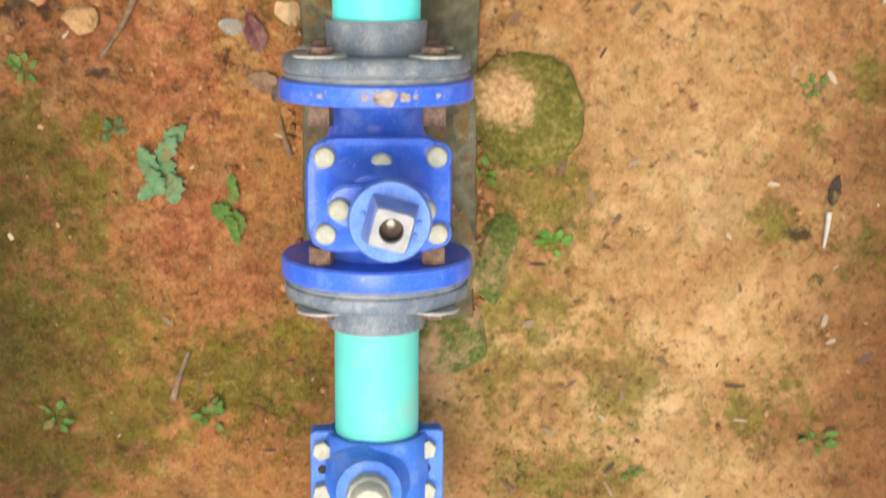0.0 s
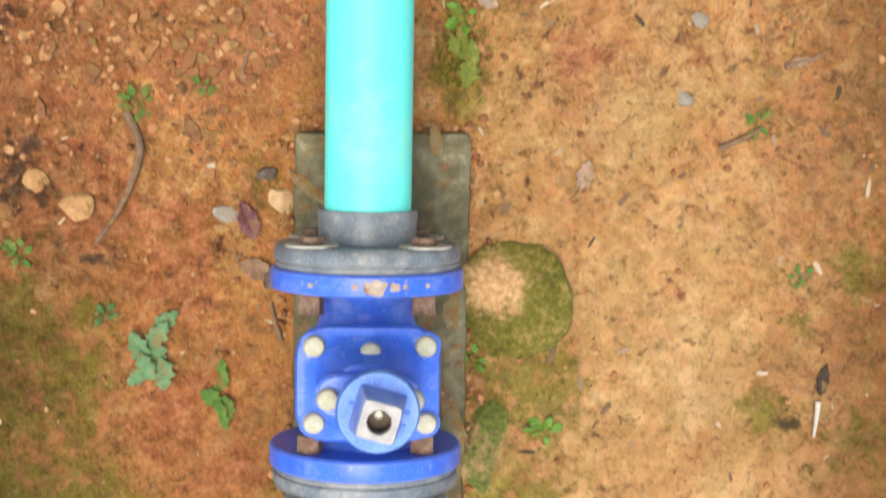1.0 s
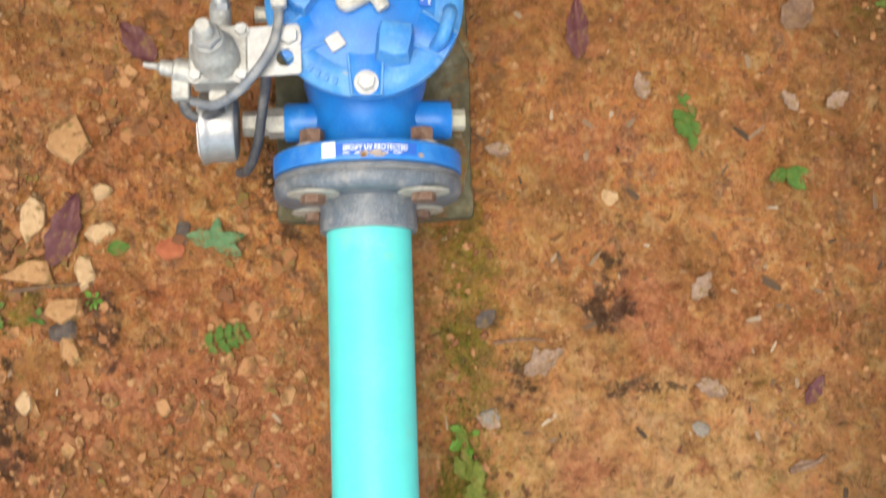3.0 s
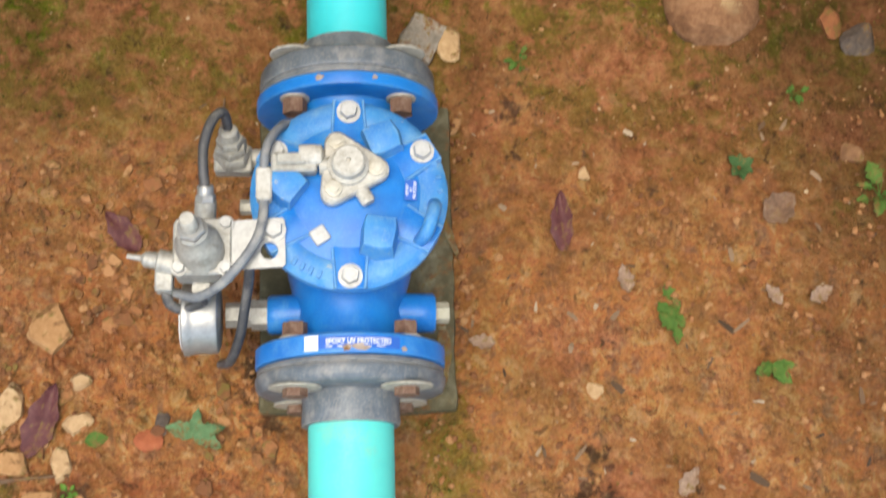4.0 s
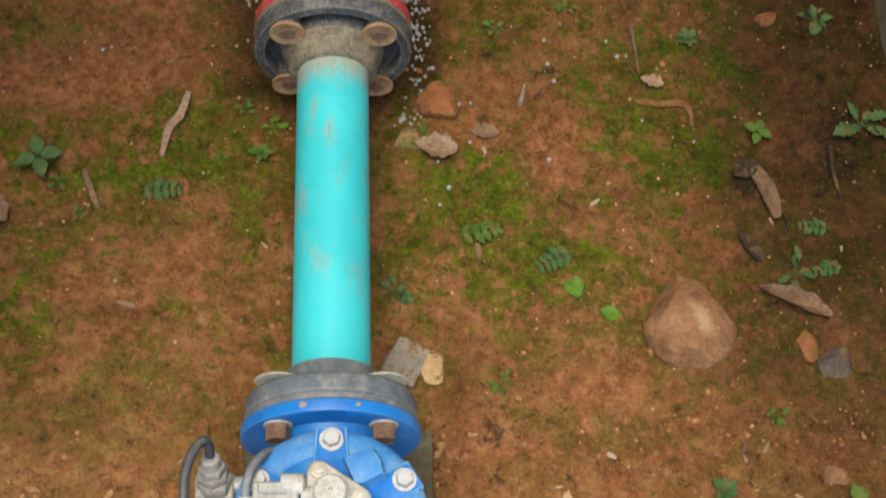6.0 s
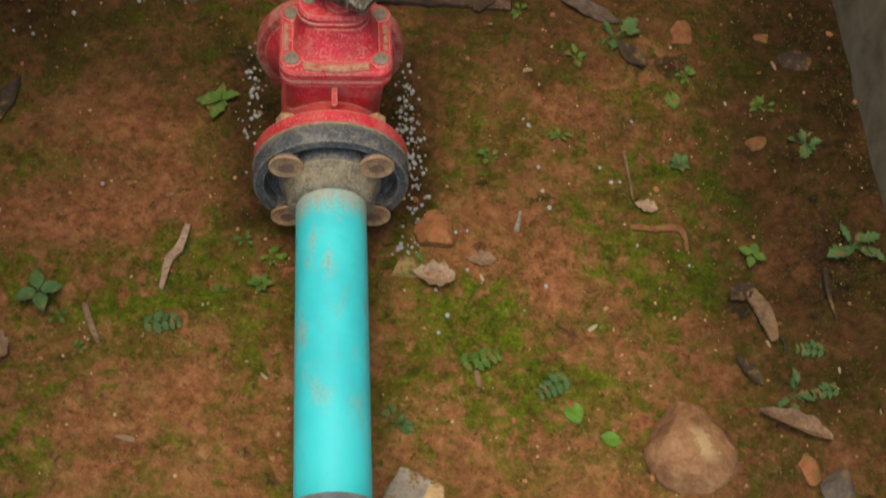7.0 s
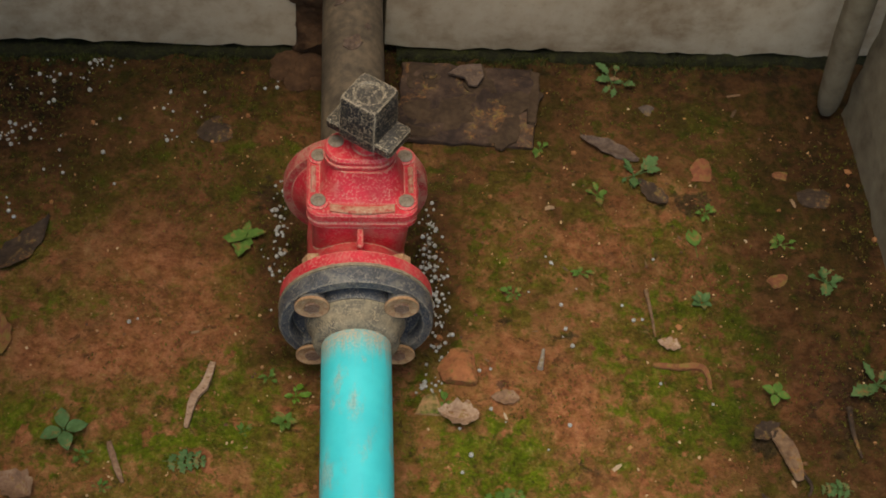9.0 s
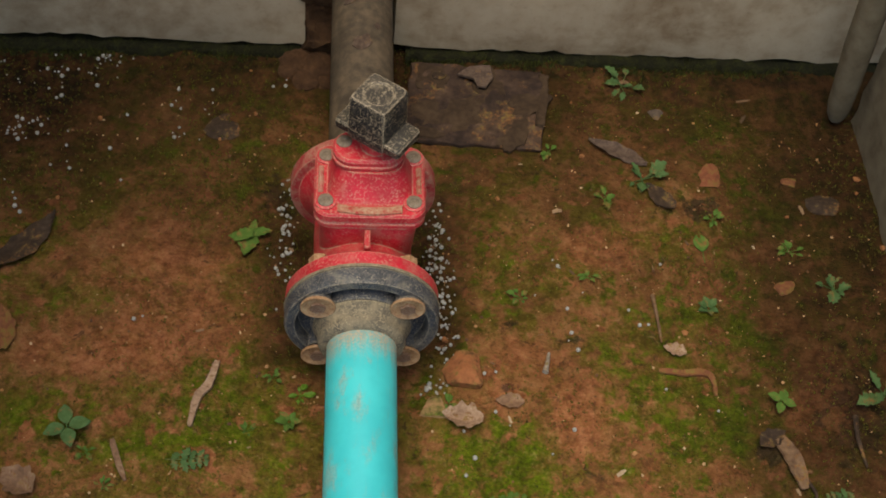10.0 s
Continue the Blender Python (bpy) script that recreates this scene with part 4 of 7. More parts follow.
# ---------- pipes ----------
def pipe_run(y0, y1, material, label):
    """A hollow pipe along y with a faintly uneven wall."""
    root = thing("water_pipe", 0, y0, ZA, label, "pipe", "water pipe runs")
    L, n, rings = y1 - y0, 56, []
    steps = max(4, int(L / 0.03))
    for k in range(steps + 1):
        y = L * k / steps
        rings.append([(PIPE_R * (1 + 0.004 * noise.noise((4 * y, a, y0))) * math.cos(a), y, PIPE_R * (1 + 0.004 * noise.noise((4 * y, a, y0 + 3))) * math.sin(a)) for a in [2 * math.pi * i / n for i in range(n)]])
    inner = PIPE_R - 0.004
    rings.append(circle(inner, (0, L, 0), "y", n))
    rings.append(circle(inner, (0, L - 0.02, 0), "y", n))
    part("tube", loft(rings), material, root)
    return root


pipe_run(-1.3, -0.47, M_TEAL_DULL, "dull greenish turquoise plastic water pipe, slightly scuffed and dusty")
pipe_run(-0.17, 0.285, M_TEAL, "turquoise plastic water pipe between two blue valves")
pipe_run(0.680, 1.15, M_TEAL_DUSTY, "turquoise plastic water pipe smeared with clay dust")

old = thing("old_pipe", 0, 1.34, ZA, "old brown mud-stained pipe going through the wall gap", "pipe")
part("tube", lathe([(0.046, 0), (0.0465, 0.2), (0.0465, 0.4), (0.0465, 0.7)], (-0.003, 0, 0), "y", 48), M_OLDPIPE, old)
for x, y, w, d, turn in ((-0.004, 0.262, 0.034, 0.026, 35), (-0.022, 0.350, 0.020, 0.012, 10), (0.018, 0.300, 0.012, 0.010, 70)):
    part("mud_patch", flat_patch(w, d, 40 * y, 0.0025), M_PALEMUD, old, "dry pale mud stuck on the pipe").matrix_local = pose(x, y, math.sqrt(0.0462 ** 2 - (x + 0.003) ** 2) - 0.0005, 0, math.degrees(math.asin((x + 0.003) / 0.0465)), 0) @ pose(0, 0, 0, 0, 0, turn)


# ---------- bolts ----------
BOLT_XY = [(0.0566 * sx, 0.0566 * sz) for sz in (1, -1) for sx in (-1, 1)]


def bolt_set(parent, ys, head_dir, head_at, nut_at, wash_r=0.027, rust=M_RUST, washer=M_WASHER, head_len=0.007, hex_r=0.0130, inner=False):
    """Four flange bolts: hexagon head and washer on one side, nut on the other. Places along y from the thing's origin."""
    bm = disc(0.008, min(head_at, nut_at) - 0.002, max(head_at, nut_at) + 0.002, (0, 0, 0), "y", 14)
    hexagon(hex_r, head_at, head_at + head_dir * head_len, (0, 0, 0), "y", bm)
    first = part("flange_bolt", bm, rust, parent, "rusty hexagon bolt")
    w0 = head_at - head_dir * 0.0005
    part("washer", disc(wash_r, min(w0, w0 - head_dir * 0.0024), max(w0, w0 - head_dir * 0.0024), (0, 0, 0), "y", 28, 0.0008), washer, first, "wide zinc washer")
    nb = hexagon(hex_r, nut_at, nut_at - head_dir * 0.018, (0, 0, 0), "y", None, 0.0)
    part("nut", nb, rust, first, "rusty nut")
    if inner:
        part("nut_washer", disc(0.0160, min(nut_at, nut_at - head_dir * 0.0026), max(nut_at, nut_at - head_dir * 0.0026), (0, 0, 0), "y", 24, 0.0006), washer, first, "thin zinc washer")
    first.matrix_local = pose(BOLT_XY[0][0], 0, ZA + BOLT_XY[0][1], 0, 10, 0)
    for i, (x, z) in enumerate(BOLT_XY[1:]):
        share(first, pose(x, 0, ZA + z, 0, 35 * i + 25, 0), parent)


def flange(y0, y1, r=FL_R, bore=0.05):
    b = 0.0025
    return lathe([(bore, y0), (r - b, y0), (r - 0.0006, y0 + 0.0008), (r, y0 + b), (r, y1 - b), (r - b, y1), (bore, y1)], (0, 0, ZA), "y", 72)


def flange_adapter(y_face, d, label, long=0.058, thick=0.0245, grow=0.0):
    """Grey backing ring and collar; d: +1 if the pipe leaves towards +y."""
    root = thing("flange_adapter", 0, y_face, 0, label, "pipe flange", "grey flange adapters")
    ring = [(0.052, 0.0), (0.0945, 0.0), (0.0952, 0.0010), (0.0952, 0.0048), (0.0935, 0.0056), (0.0935, 0.0068), (0.0962, 0.0078), (0.0970, 0.0092), (0.0970, 0.012), (0.0962, thick - 0.0065), (0.094, thick - 0.002), (0.090, thick), (0.052, thick)]
    part("backing_ring", lathe([(r + (grow if r > 0.06 else 0.0), d * h) for r, h in ring], (0, 0, ZA), "y", 64), M_GREY, root)
    gasket = [(0.05, -0.0015), (0.0945, -0.0015), (0.0945, 0.0), (0.05, 0.0)]
    part("gasket", lathe([(r, d * (h + 0.0005)) for r, h in gasket], (0, 0, ZA), "y", 48), M_HOSE, root, "thin black rubber gasket")
    col = [(0.046, 0.0), (0.0535, 0.002), (0.0520, 0.026), (0.0510, 0.034), (0.0520, long - 0.003), (0.0508, long), (0.0448, long)]
    part("collar", lathe([(r, d * h) for r, h in col], (0, 0, ZA), "y", 56), M_GREY, root)
    return root


flange_adapter(-0.2115, 1, "grey plastic flange adapter bolted to blue gate valve")
flange_adapter(-0.4180, -1, "grey plastic flange adapter with dusty washers, below gate valve", 0.057)
flange_adapter(0.3335, -1, "grey plastic flange adapter on control valve inlet", grow=0.0032)
flange_adapter(0.6370, 1, "grey plastic flange adapter on control valve outlet", 0.063, 0.0315)


# ---------- blue gate valve ----------
def square_ring(half, c, z, n=32, rot=0.0, r=0.12):
    out = []
    for i in range(n):
        a = 2 * math.pi * i / n
        ca, sa = math.cos(a), math.sin(a)
        k = half / (abs(ca) ** 12 + abs(sa) ** 12) ** (1 / 12)
        out.append((c[0] + k * math.cos(a + rot), c[1] + k * math.sin(a + rot), z))
    return out


def dome_cap(r, h, c, n=20):
    prof = [(r * 0.95, 0), (r, 0.15 * h), (r * 0.97, 0.55 * h), (r * 0.82, 0.85 * h), (r * 0.5, h), (r * 0.1, h * 1.02)]
    return lathe(prof, c, "z", n)


def valve_body(bm_y0, bm_y1, neck, belly, top_w, top_d, z_top):
    """Neck along the pipe and a flattened chamber rising to the top flange."""
    bm = lathe([(neck + 0.012, bm_y0), (neck + 0.003, bm_y0 + 0.012), (neck, bm_y0 + 0.025), (belly, -0.02), (belly, 0.02), (neck, bm_y1 - 0.025), (neck + 0.003, bm_y1 - 0.012), (neck + 0.012, bm_y1)], (0, 0, ZA), "y", 48)
    loft([rrect(top_w * 0.55, top_d * 0.5, 0.016, ZA - 0.072), rrect(top_w * 0.85, top_d * 0.75, 0.022, ZA - 0.05), rrect(top_w * 0.9, top_d * 0.82, 0.025, ZA), rrect(top_w * 0.9, top_d * 0.84, 0.026, z_top - 0.022), rrect(top_w * 0.97, top_d * 0.95, 0.024, z_top - 0.008), rrect(top_w, top_d, 0.024, z_top)], bm)
    return bm


GATE_Y = -0.316
gate = thing("gate_valve", 0, GATE_Y, 0, "violet-blue cast iron gate valve with square spindle cap", "valve")
part("body", valve_body(-0.082, 0.082, 0.047, 0.060, 0.128, 0.104, 0.226), M_BLUE_GATE, gate)
part("flange", flange(0.082, 0.104), M_BLUE_GATE, gate, "round blue flange with chipped paint")
part("flange", flange(-0.102, -0.080), M_BLUE_GATE, gate, "round blue flange")
bon = loft([rrect(0.133, 0.107, 0.028, 0.2275), rrect(0.141, 0.114, 0.030, 0.230), rrect(0.141, 0.114, 0.030, 0.239), rrect(0.136, 0.109, 0.028, 0.2428), rrect(0.126, 0.099, 0.026, 0.2440), rrect(0.110, 0.094, 0.030, 0.2455), rrect(0.098, 0.084, 0.030, 0.2520), rrect(0.086, 0.074, 0.028, 0.2660), rrect(0.074, 0.062, 0.024, 0.280), rrect(0.064, 0.054, 0.022, 0.292)])
for sx in (-1, 1):
    for sy in (-1, 1):
        c = (0.002 + sx * 0.0535, sy * 0.0375)
        ear = loft([rrect(0.031, 0.030, 0.0145, 0.2415, c), rrect(0.029, 0.028, 0.0135, 0.2450, c), rrect(0.024, 0.023, 0.011, 0.2461, c)])
        part("bonnet_ear", ear, M_BLUE_GATE, gate)
part("bonnet", bon, M_BLUE_GATE, gate)
gl = loft([rrect(0.098, 0.040, 0.019, 0.290), rrect(0.100, 0.042, 0.020, 0.293), rrect(0.100, 0.042, 0.020, 0.302), rrect(0.094, 0.036, 0.017, 0.305)])
lathe([(0.026, 0.300), (0.023, 0.312), (0.021, 0.330), (0.024, 0.346)], (0.006, -0.001, 0), "z", 32, gl)
part("gland", gl, M_BLUE_GATE, gate)
cap0 = part("bolt_cap", dome_cap(0.0108, 0.010, (0, 0, 0)), M_WAX, gate, "cream wax bolt plug")
cap0.matrix_local = pose(-0.0520, 0.0380, 0.2460)
for x, y, z in ((0.0555, 0.0385, 0.2460), (-0.0515, -0.0365, 0.2460), (0.0565, -0.0365, 0.2460), (-0.038, -0.002, 0.3045), (0.041, -0.003, 0.3045), (0.002, 0.034, 0.262)):
    share(cap0, pose(x, y, z), gate)
cen = (0.007, -0.0035)
part("stem_disc", lathe([(0.028, 0.342), (0.0362, 0.344), (0.0378, 0.348), (0.0378, 0.356), (0.0358, 0.3605), (0.018, 0.3610)], (cen[0], cen[1], 0), "z", 48), M_DISC, gate, "worn blue stem disc")
rot = radians(-15)
sq = loft([circle(0.0110, (*cen, 0.375), "z", 32, rot), circle(0.0112, (*cen, 0.3985), "z", 32, rot), square_ring(0.0172, cen, 0.3990, 32, rot), square_ring(0.0166, cen, 0.4014, 32, rot), circle(0.0110, (*cen, 0.4014), "z", 32, rot), circle(0.0104, (*cen, 0.3990), "z", 32, rot), circle(0.0104, (*cen, 0.376), "z", 32, rot)])
cap = part("spindle_cap", sq, M_IRON, gate, "worn grey iron square spindle cap with bolt hole")
part("cap_side", loft([square_ring(0.0225, cen, 0.359, 32, rot), square_ring(0.0220, cen, 0.364, 32, rot), square_ring(0.0178, cen, 0.3985, 32, rot), square_ring(0.0171, cen, 0.3996, 32, rot), circle(0.0114, (*cen, 0.3980), "z", 32, rot), circle(0.0114, (*cen, 0.374), "z", 32, rot)]), M_CAPSIDE, cap, "scuffed blue painted sides")
part("bore", lathe([(0.0102, 0.3765), (0.0102, 0.398), (0.0098, 0.398), (0.0094, 0.384), (0.002, 0.3835)], (*cen, 0), "z", 24), M_BORE, gate, "dark threaded bolt hole")
# pale stub added for the bright crescent of light inside the bore
part("cap_screw", lathe([(0.0040, 0.3825), (0.0040, 0.3860), (0.0030, 0.3865), (0.0026, 0.384)], (cen[0] + 0.000, cen[1] + 0.0035, 0), "z", 12), M_CAST, gate, "pale stub standing in for the glint in the bolt hole")
for x, y, a in ((-0.024, 0.008, 20), (0.026, 0.0, 70), (0.022, -0.012, 40)):
    part("paint_drip", dome_cap(0.0028, 0.002, (cen[0] + x, cen[1] + y, 0.3600), 10), M_BLUE_CLAMP, gate)
bolt_set(gate, None, 1, 0.1315, 0.080)
bolt_set(gate, None, -1, -0.1290, -0.080)


# ---------- saddle clamp ----------
clamp = thing("saddle_clamp", 0, -0.665, 0, "dusty blue iron saddle clamp with cream outlet plug", "pipe clamp")
part("shell", lathe([(0.046, -0.078), (0.053, -0.078), (0.056, -0.074), (0.057, -0.04), (0.057, 0.04), (0.056, 0.069), (0.053, 0.073), (0.046, 0.073)], (0, 0, ZA), "y", 48), M_BLUE_CLAMP, clamp)
for s in (-1, 1):
    bm = slab(0.028, 0.150, ZA - 0.012, ZA + 0.012, 0.006, (s * 0.0575, 0))
    ear = part("ear", bm, M_BLUE_CLAMP, clamp)
    for y in (0.056, 0.032, 0.008, -0.046):
        if y != 0.032:
            b = part("ear_bolt", hexagon(0.0105, 0, 0.012, (s * 0.0560 - 0.003, y, ZA + 0.0125), "z"), M_WAX, ear, "cream-capped bolt")
        else:
            # no hole is cut: an opaque disc paints its dark inside
            part("ear_hole", lathe([(0.005, 0.0), (0.005, 0.0008)], (s * 0.0560 - 0.003, y, ZA + 0.0122), "z", 14), M_DARK, ear, "dark disc standing in for a drilled hole")
part("outlet", lathe([(0.046, 0.165), (0.043, 0.182), (0.036, 0.190), (0.034, 0.205), (0.028, 0.207)], (-0.010, 0.030, 0), "z", 40), M_BLUE_CLAMP, clamp)
pl = lathe([(0.021, 0.205), (0.0235, 0.208), (0.0235, 0.222), (0.021, 0.225)], (-0.010, 0.030, 0), "z", 10)
lathe([(0.020, 0.2245), (0.019, 0.238), (0.016, 0.242)], (-0.010, 0.030, 0), "z", 24, pl)
part("plug", pl, M_WAX, clamp, "cream plastic screw plug")


# ---------- blue control valve ----------
CV_Y = 0.487
CO = 0.0105      # the cover sits a little past the body's middle
cv = thing("control_valve", 0, CV_Y, 0, "bright blue epoxy-coated control valve with pilot", "valve")
bm = lathe([(0.064, -0.134), (0.058, -0.125), (0.056, -0.09), (0.066, -0.05), (0.068, 0.05), (0.056, 0.09), (0.058, 0.115), (0.064, 0.134)], (0, 0, ZA), "y", 56)
loft([circle(r, (0, CO, z), "z", 56) for r, z in ((0.030, 0.030), (0.062, 0.048), (0.078, 0.09), (0.082, 0.14), (0.080, 0.185), (0.088, 0.203), (0.096, 0.208), (0.097, 0.216))], bm)
part("body", bm, M_BLUE, cv)
part("flange", flange(-0.152, -0.130), M_BLUE, cv, "round blue flange carrying a sticker")
part("flange", flange(0.133, 0.1485), M_BLUE, cv, "round blue flange")
cover = lathe([(0.095, 0.2165), (0.0985, 0.219), (0.0985, 0.2300), (0.076, 0.2352), (0.066, 0.2372), (0.045, 0.2415), (0.02, 0.2450)], (0, CO, 0), "z", 80)
cov = part("cover", cover, M_BLUE, cv, "round blue cover with bolted rim")
part("cover_rim", lathe([(0.070, 0.2345), (0.0735, 0.2368), (0.080, 0.2382), (0.090, 0.2378), (0.0970, 0.2352), (0.1005, 0.2310), (0.1005, 0.2205), (0.0988, 0.2195)], (0, CO, 0), "z", 80), M_BLUE_WORN, cov, "worn pale blue rim with casting marks")
for k in range(6):
    a = 90 - 60 * k
    rib = loft([[(x, y, z) for x, y in ((-w0 / 2, 0.0205), (w0 / 2, 0.0205), (w1 / 2, -0.024), (-w1 / 2, -0.024))] for w0, w1, z in ((0.030, 0.036, 0.230), (0.029, 0.035, 0.2384), (0.027, 0.033, 0.2390))])
    part("bolt_pad", rib, M_BLUE, cov).matrix_local = pose(0.0795 * math.cos(radians(a)), CO + 0.0795 * math.sin(radians(a)), 0, 0, 0, a - 90)
    for s in (-1, 1):
        ridge = loft([[(s * x, y, z) for x, y in ((0.0132 - e, 0.020), (0.0162 + e, 0.020), (0.0192 + e, -0.022), (0.0162 - e, -0.022))] for z, e in ((0.234, 0.0006), (0.2398, 0.0), (0.2407, -0.0007))])
        part("pad_ridge", ridge, M_BLUE_WORN, cov).matrix_local = pose(0.0795 * math.cos(radians(a)), CO + 0.0795 * math.sin(radians(a)), 0, 0, 0, a - 90)
cb = hexagon(0.0092, 0.0018, 0.0095, (0, 0, 0), "z")
lathe([(0.0125, 0), (0.0125, 0.002), (0.009, 0.002)], (0, 0, 0), "z", 20, cb)
cover_bolt = part("cover_bolt", cb, M_ZINC, cv, "silver hexagon cover bolt")
cover_bolt.matrix_local = pose(0, CO + 0.087, 0.2388)
for k in (1, 3, 5):
    a = radians(90 - 60 * k)
    share(cover_bolt, pose(0.086 * math.cos(a), CO + 0.087 * math.sin(a), 0.2388, 0, 0, 20 * k), cv)
# raised lug, lifting loop, steel tag, small sticker
GABLE = ((-0.016, -0.017), (0.0, -0.0205), (0.016, -0.017), (0.018, 0.006), (0.016, 0.017), (-0.016, 0.017), (-0.018, 0.006))
for x, y, turn, up in ((0.029, -0.038, 0, 0.0), (0.034, 0.064, 120, -0.006), (-0.064, 0.016, 240, -0.004)):
    lug = loft([[(k * px, k * py + q, z + (up if z > 0.24 else 0.0)) for px, py in GABLE] for k, q, z in ((1.12, 0.0, 0.2360), (1.03, 0.0, 0.2440), (0.96, 0.001, 0.2600), (0.88, 0.0015, 0.2640), (0.70, 0.002, 0.2655))])
    part("lug", lug, M_BLUE_WORN, cv, "worn pale blue cast lug").matrix_local = pose(x, y, 0, 0, 0, turn - 8)
part("lifting_eye", hose([(0.070, -0.040, 0.236), (0.076, -0.036, 0.250), (0.081, -0.024, 0.254), (0.085, -0.010, 0.250), (0.086, -0.002, 0.236)], 0.0072, 12), M_BLUE_WORN, cv)
part("tag", slab(0.017, 0.017, 0.2405, 0.2445, 0.002, (0, 0), 0.0008), M_ZINC, cv, "small square metal tag").matrix_local = pose(-0.030, -0.035, 0, 0, 0, 32)
# worn casting marks on the rim, raised bars
for k in range(4):
    a = radians(-8 + 9 * k)
    b = slab(0.006, 0.0035, 0.2360, 0.2402, 0.001, (0, 0), 0.0006)
    part("cast_mark", b, M_BLUE_WORN, cov).matrix_local = pose(0.092 * math.cos(a), CO + 0.092 * math.sin(a), 0, 0, 0, math.degrees(a))
for k in range(4):
    a = radians(232 + 6 * k)
    b = slab(0.0075, 0.0045, 0.2360, 0.2402, 0.001, (0, 0), 0.0006)
    part("cast_mark", b, M_BLUE_WORN, cov).matrix_local = pose(0.090 * math.cos(a), CO + 0.090 * math.sin(a), 0, 0, 0, math.degrees(a))

# side bosses
part("side_boss", lathe([(0.022, 0.04), (0.021, 0.075), (0.021, 0.088), (0.019, 0.091)], (0, -0.091, ZA), "x", 32), M_BLUE, cv)
part("side_boss", lathe([(0.022, -0.04), (0.021, -0.073), (0.021, -0.084), (0.019, -0.087)], (0, -0.091, ZA), "x", 32), M_BLUE, cv)
part("side_plug", hexagon(0.0115, 0.090, 0.106, (0, -0.091, ZA), "x"), M_WAX, cv, "pale plastic hexagon plug")
nip = hexagon(0.0165, -0.087, -0.103, (0, -0.091, ZA), "x")
hexagon(0.0135, -0.103, -0.130, (0, -0.091, ZA), "x", nip, 0.1)
part("nipple", nip, M_GREYFIT, cv, "dirty grey hexagon nipple")

# triangular selector
tri = []
for a, rr in ((118, 0.0280), (0, 0.0290), (-118, 0.0305)):
    for da in (-60, -36, -12, 12, 36, 60):
        b, c = radians(a), radians(a + da)
        tri.append((rr * math.cos(b) + 0.0122 * math.cos(c), rr * math.sin(b) + 0.0122 * math.sin(c)))
tri = sorted(tri, key=lambda p: math.atan2(p[1], p[0]))
sel = part("selector", polyplate(tri, 0.246, 0.262, 0.003), M_CREAM, cv, "cream plastic three-way selector")
sel.matrix_local = pose(-0.001, 0.0310, 0, 0, 0, -4)
kn = lathe([(0.0205, 0.2615), (0.0205, 0.268), (0.017, 0.270), (0.0165, 0.281), (0.0145, 0.283), (0.0025, 0.283), (0.002, 0.280)], (0, 0, 0), "z", 36)
part("selector_knob", kn, M_CREAM, sel, "round cream knob")
for a in (118, 0, -118):
    b = radians(a)
    part("selector_screw", lathe([(0.0085, 0.2615), (0.0085, 0.266), (0.0055, 0.2665), (0.0055, 0.269), (0.001, 0.2695)], (0.028 * math.cos(b), 0.028 * math.sin(b), 0), "z", 16), M_WASHER, sel, "bright screw head")
stub = along([(0.007, 0), (0.0075, 0.002), (0.0075, 0.014), (0.006, 0.016)], (0.014, -0.022, 0.256), (0.022, -0.034, 0.256), 14)
part("selector_port", stub, M_CREAM, sel)
# elbow block on the selector's inlet
blk = slab(0.046, 0.020, 0.246, 0.264, 0.004, (-0.055, 0.036), 0.002)
slab(0.030, 0.012, 0.263, 0.270, 0.003, (-0.058, 0.038), 0.002, blk)
lathe([(0.0095, -0.030), (0.0095, -0.016)], (0, 0.034, 0.256), "x", 16, blk)
part("inlet_block", blk, M_GREYFIT, cv, "clear grey plastic fitting")
part("inlet_dome", lathe([(0.0105, -0.058), (0.011, -0.042), (0.010, -0.036), (0.005, -0.033)], (0.008, 0.043, 0.262), "x", 18), M_CREAM, cv)
elb = slab(0.016, 0.034, 0.246, 0.264, 0.004, (-0.085, 0.014), 0.002)
part("hose_elbow", elb, M_CREAM, cv, "cream push-in elbow")
part("hose", hose([(-0.085, 0.002, 0.254), (-0.086, -0.020, 0.258), (-0.091, -0.042, 0.262), (-0.105, -0.064, 0.258), (-0.128, -0.084, 0.240), (-0.154, -0.090, 0.212), (-0.178, -0.080, 0.190)], 0.0050), M_HOSE_GREY, cv, "dusty grey hose over the bracket")
part("hose", hose([(-0.085, 0.026, 0.258), (-0.084, 0.044, 0.262), (-0.078, 0.064, 0.256), (-0.068, 0.082, 0.240), (-0.060, 0.090, 0.224)], 0.0048), M_HOSE_GREY, cv, "short grey hose")

# stainless bracket plate with a slot
pts = [(-0.150, -0.022), (-0.068, -0.0165), (-0.065, -0.0195), (-0.064, -0.0645), (-0.067, -0.0675), (-0.150, -0.072)]
part("bracket", holed_plate(pts, (-0.080, -0.051), 0.0088, 0.2415, 0.2445), M_STEEL, cv, "stainless bracket plate with a round hole")
share(cover_bolt, pose(-0.076, -0.030, 0.2445, 0, 0, 11), cv)

# pilot valve
P0, P1 = Vector((-0.1475, -0.050, 0.238)), Vector((-0.153, -0.040, 0.300))
pil = part("pilot", along([(0.0255, 0.0), (0.0255, 0.005), (0.0235, 0.008), (0.0230, 0.022), (0.0195, 0.032), (0.0165, 0.036), (0.0155, 0.050), (0.0135, 0.052)], P0, P1, 28), M_CAST, cv, "sandblasted steel pilot valve")
d = (P1 - P0).normalized()
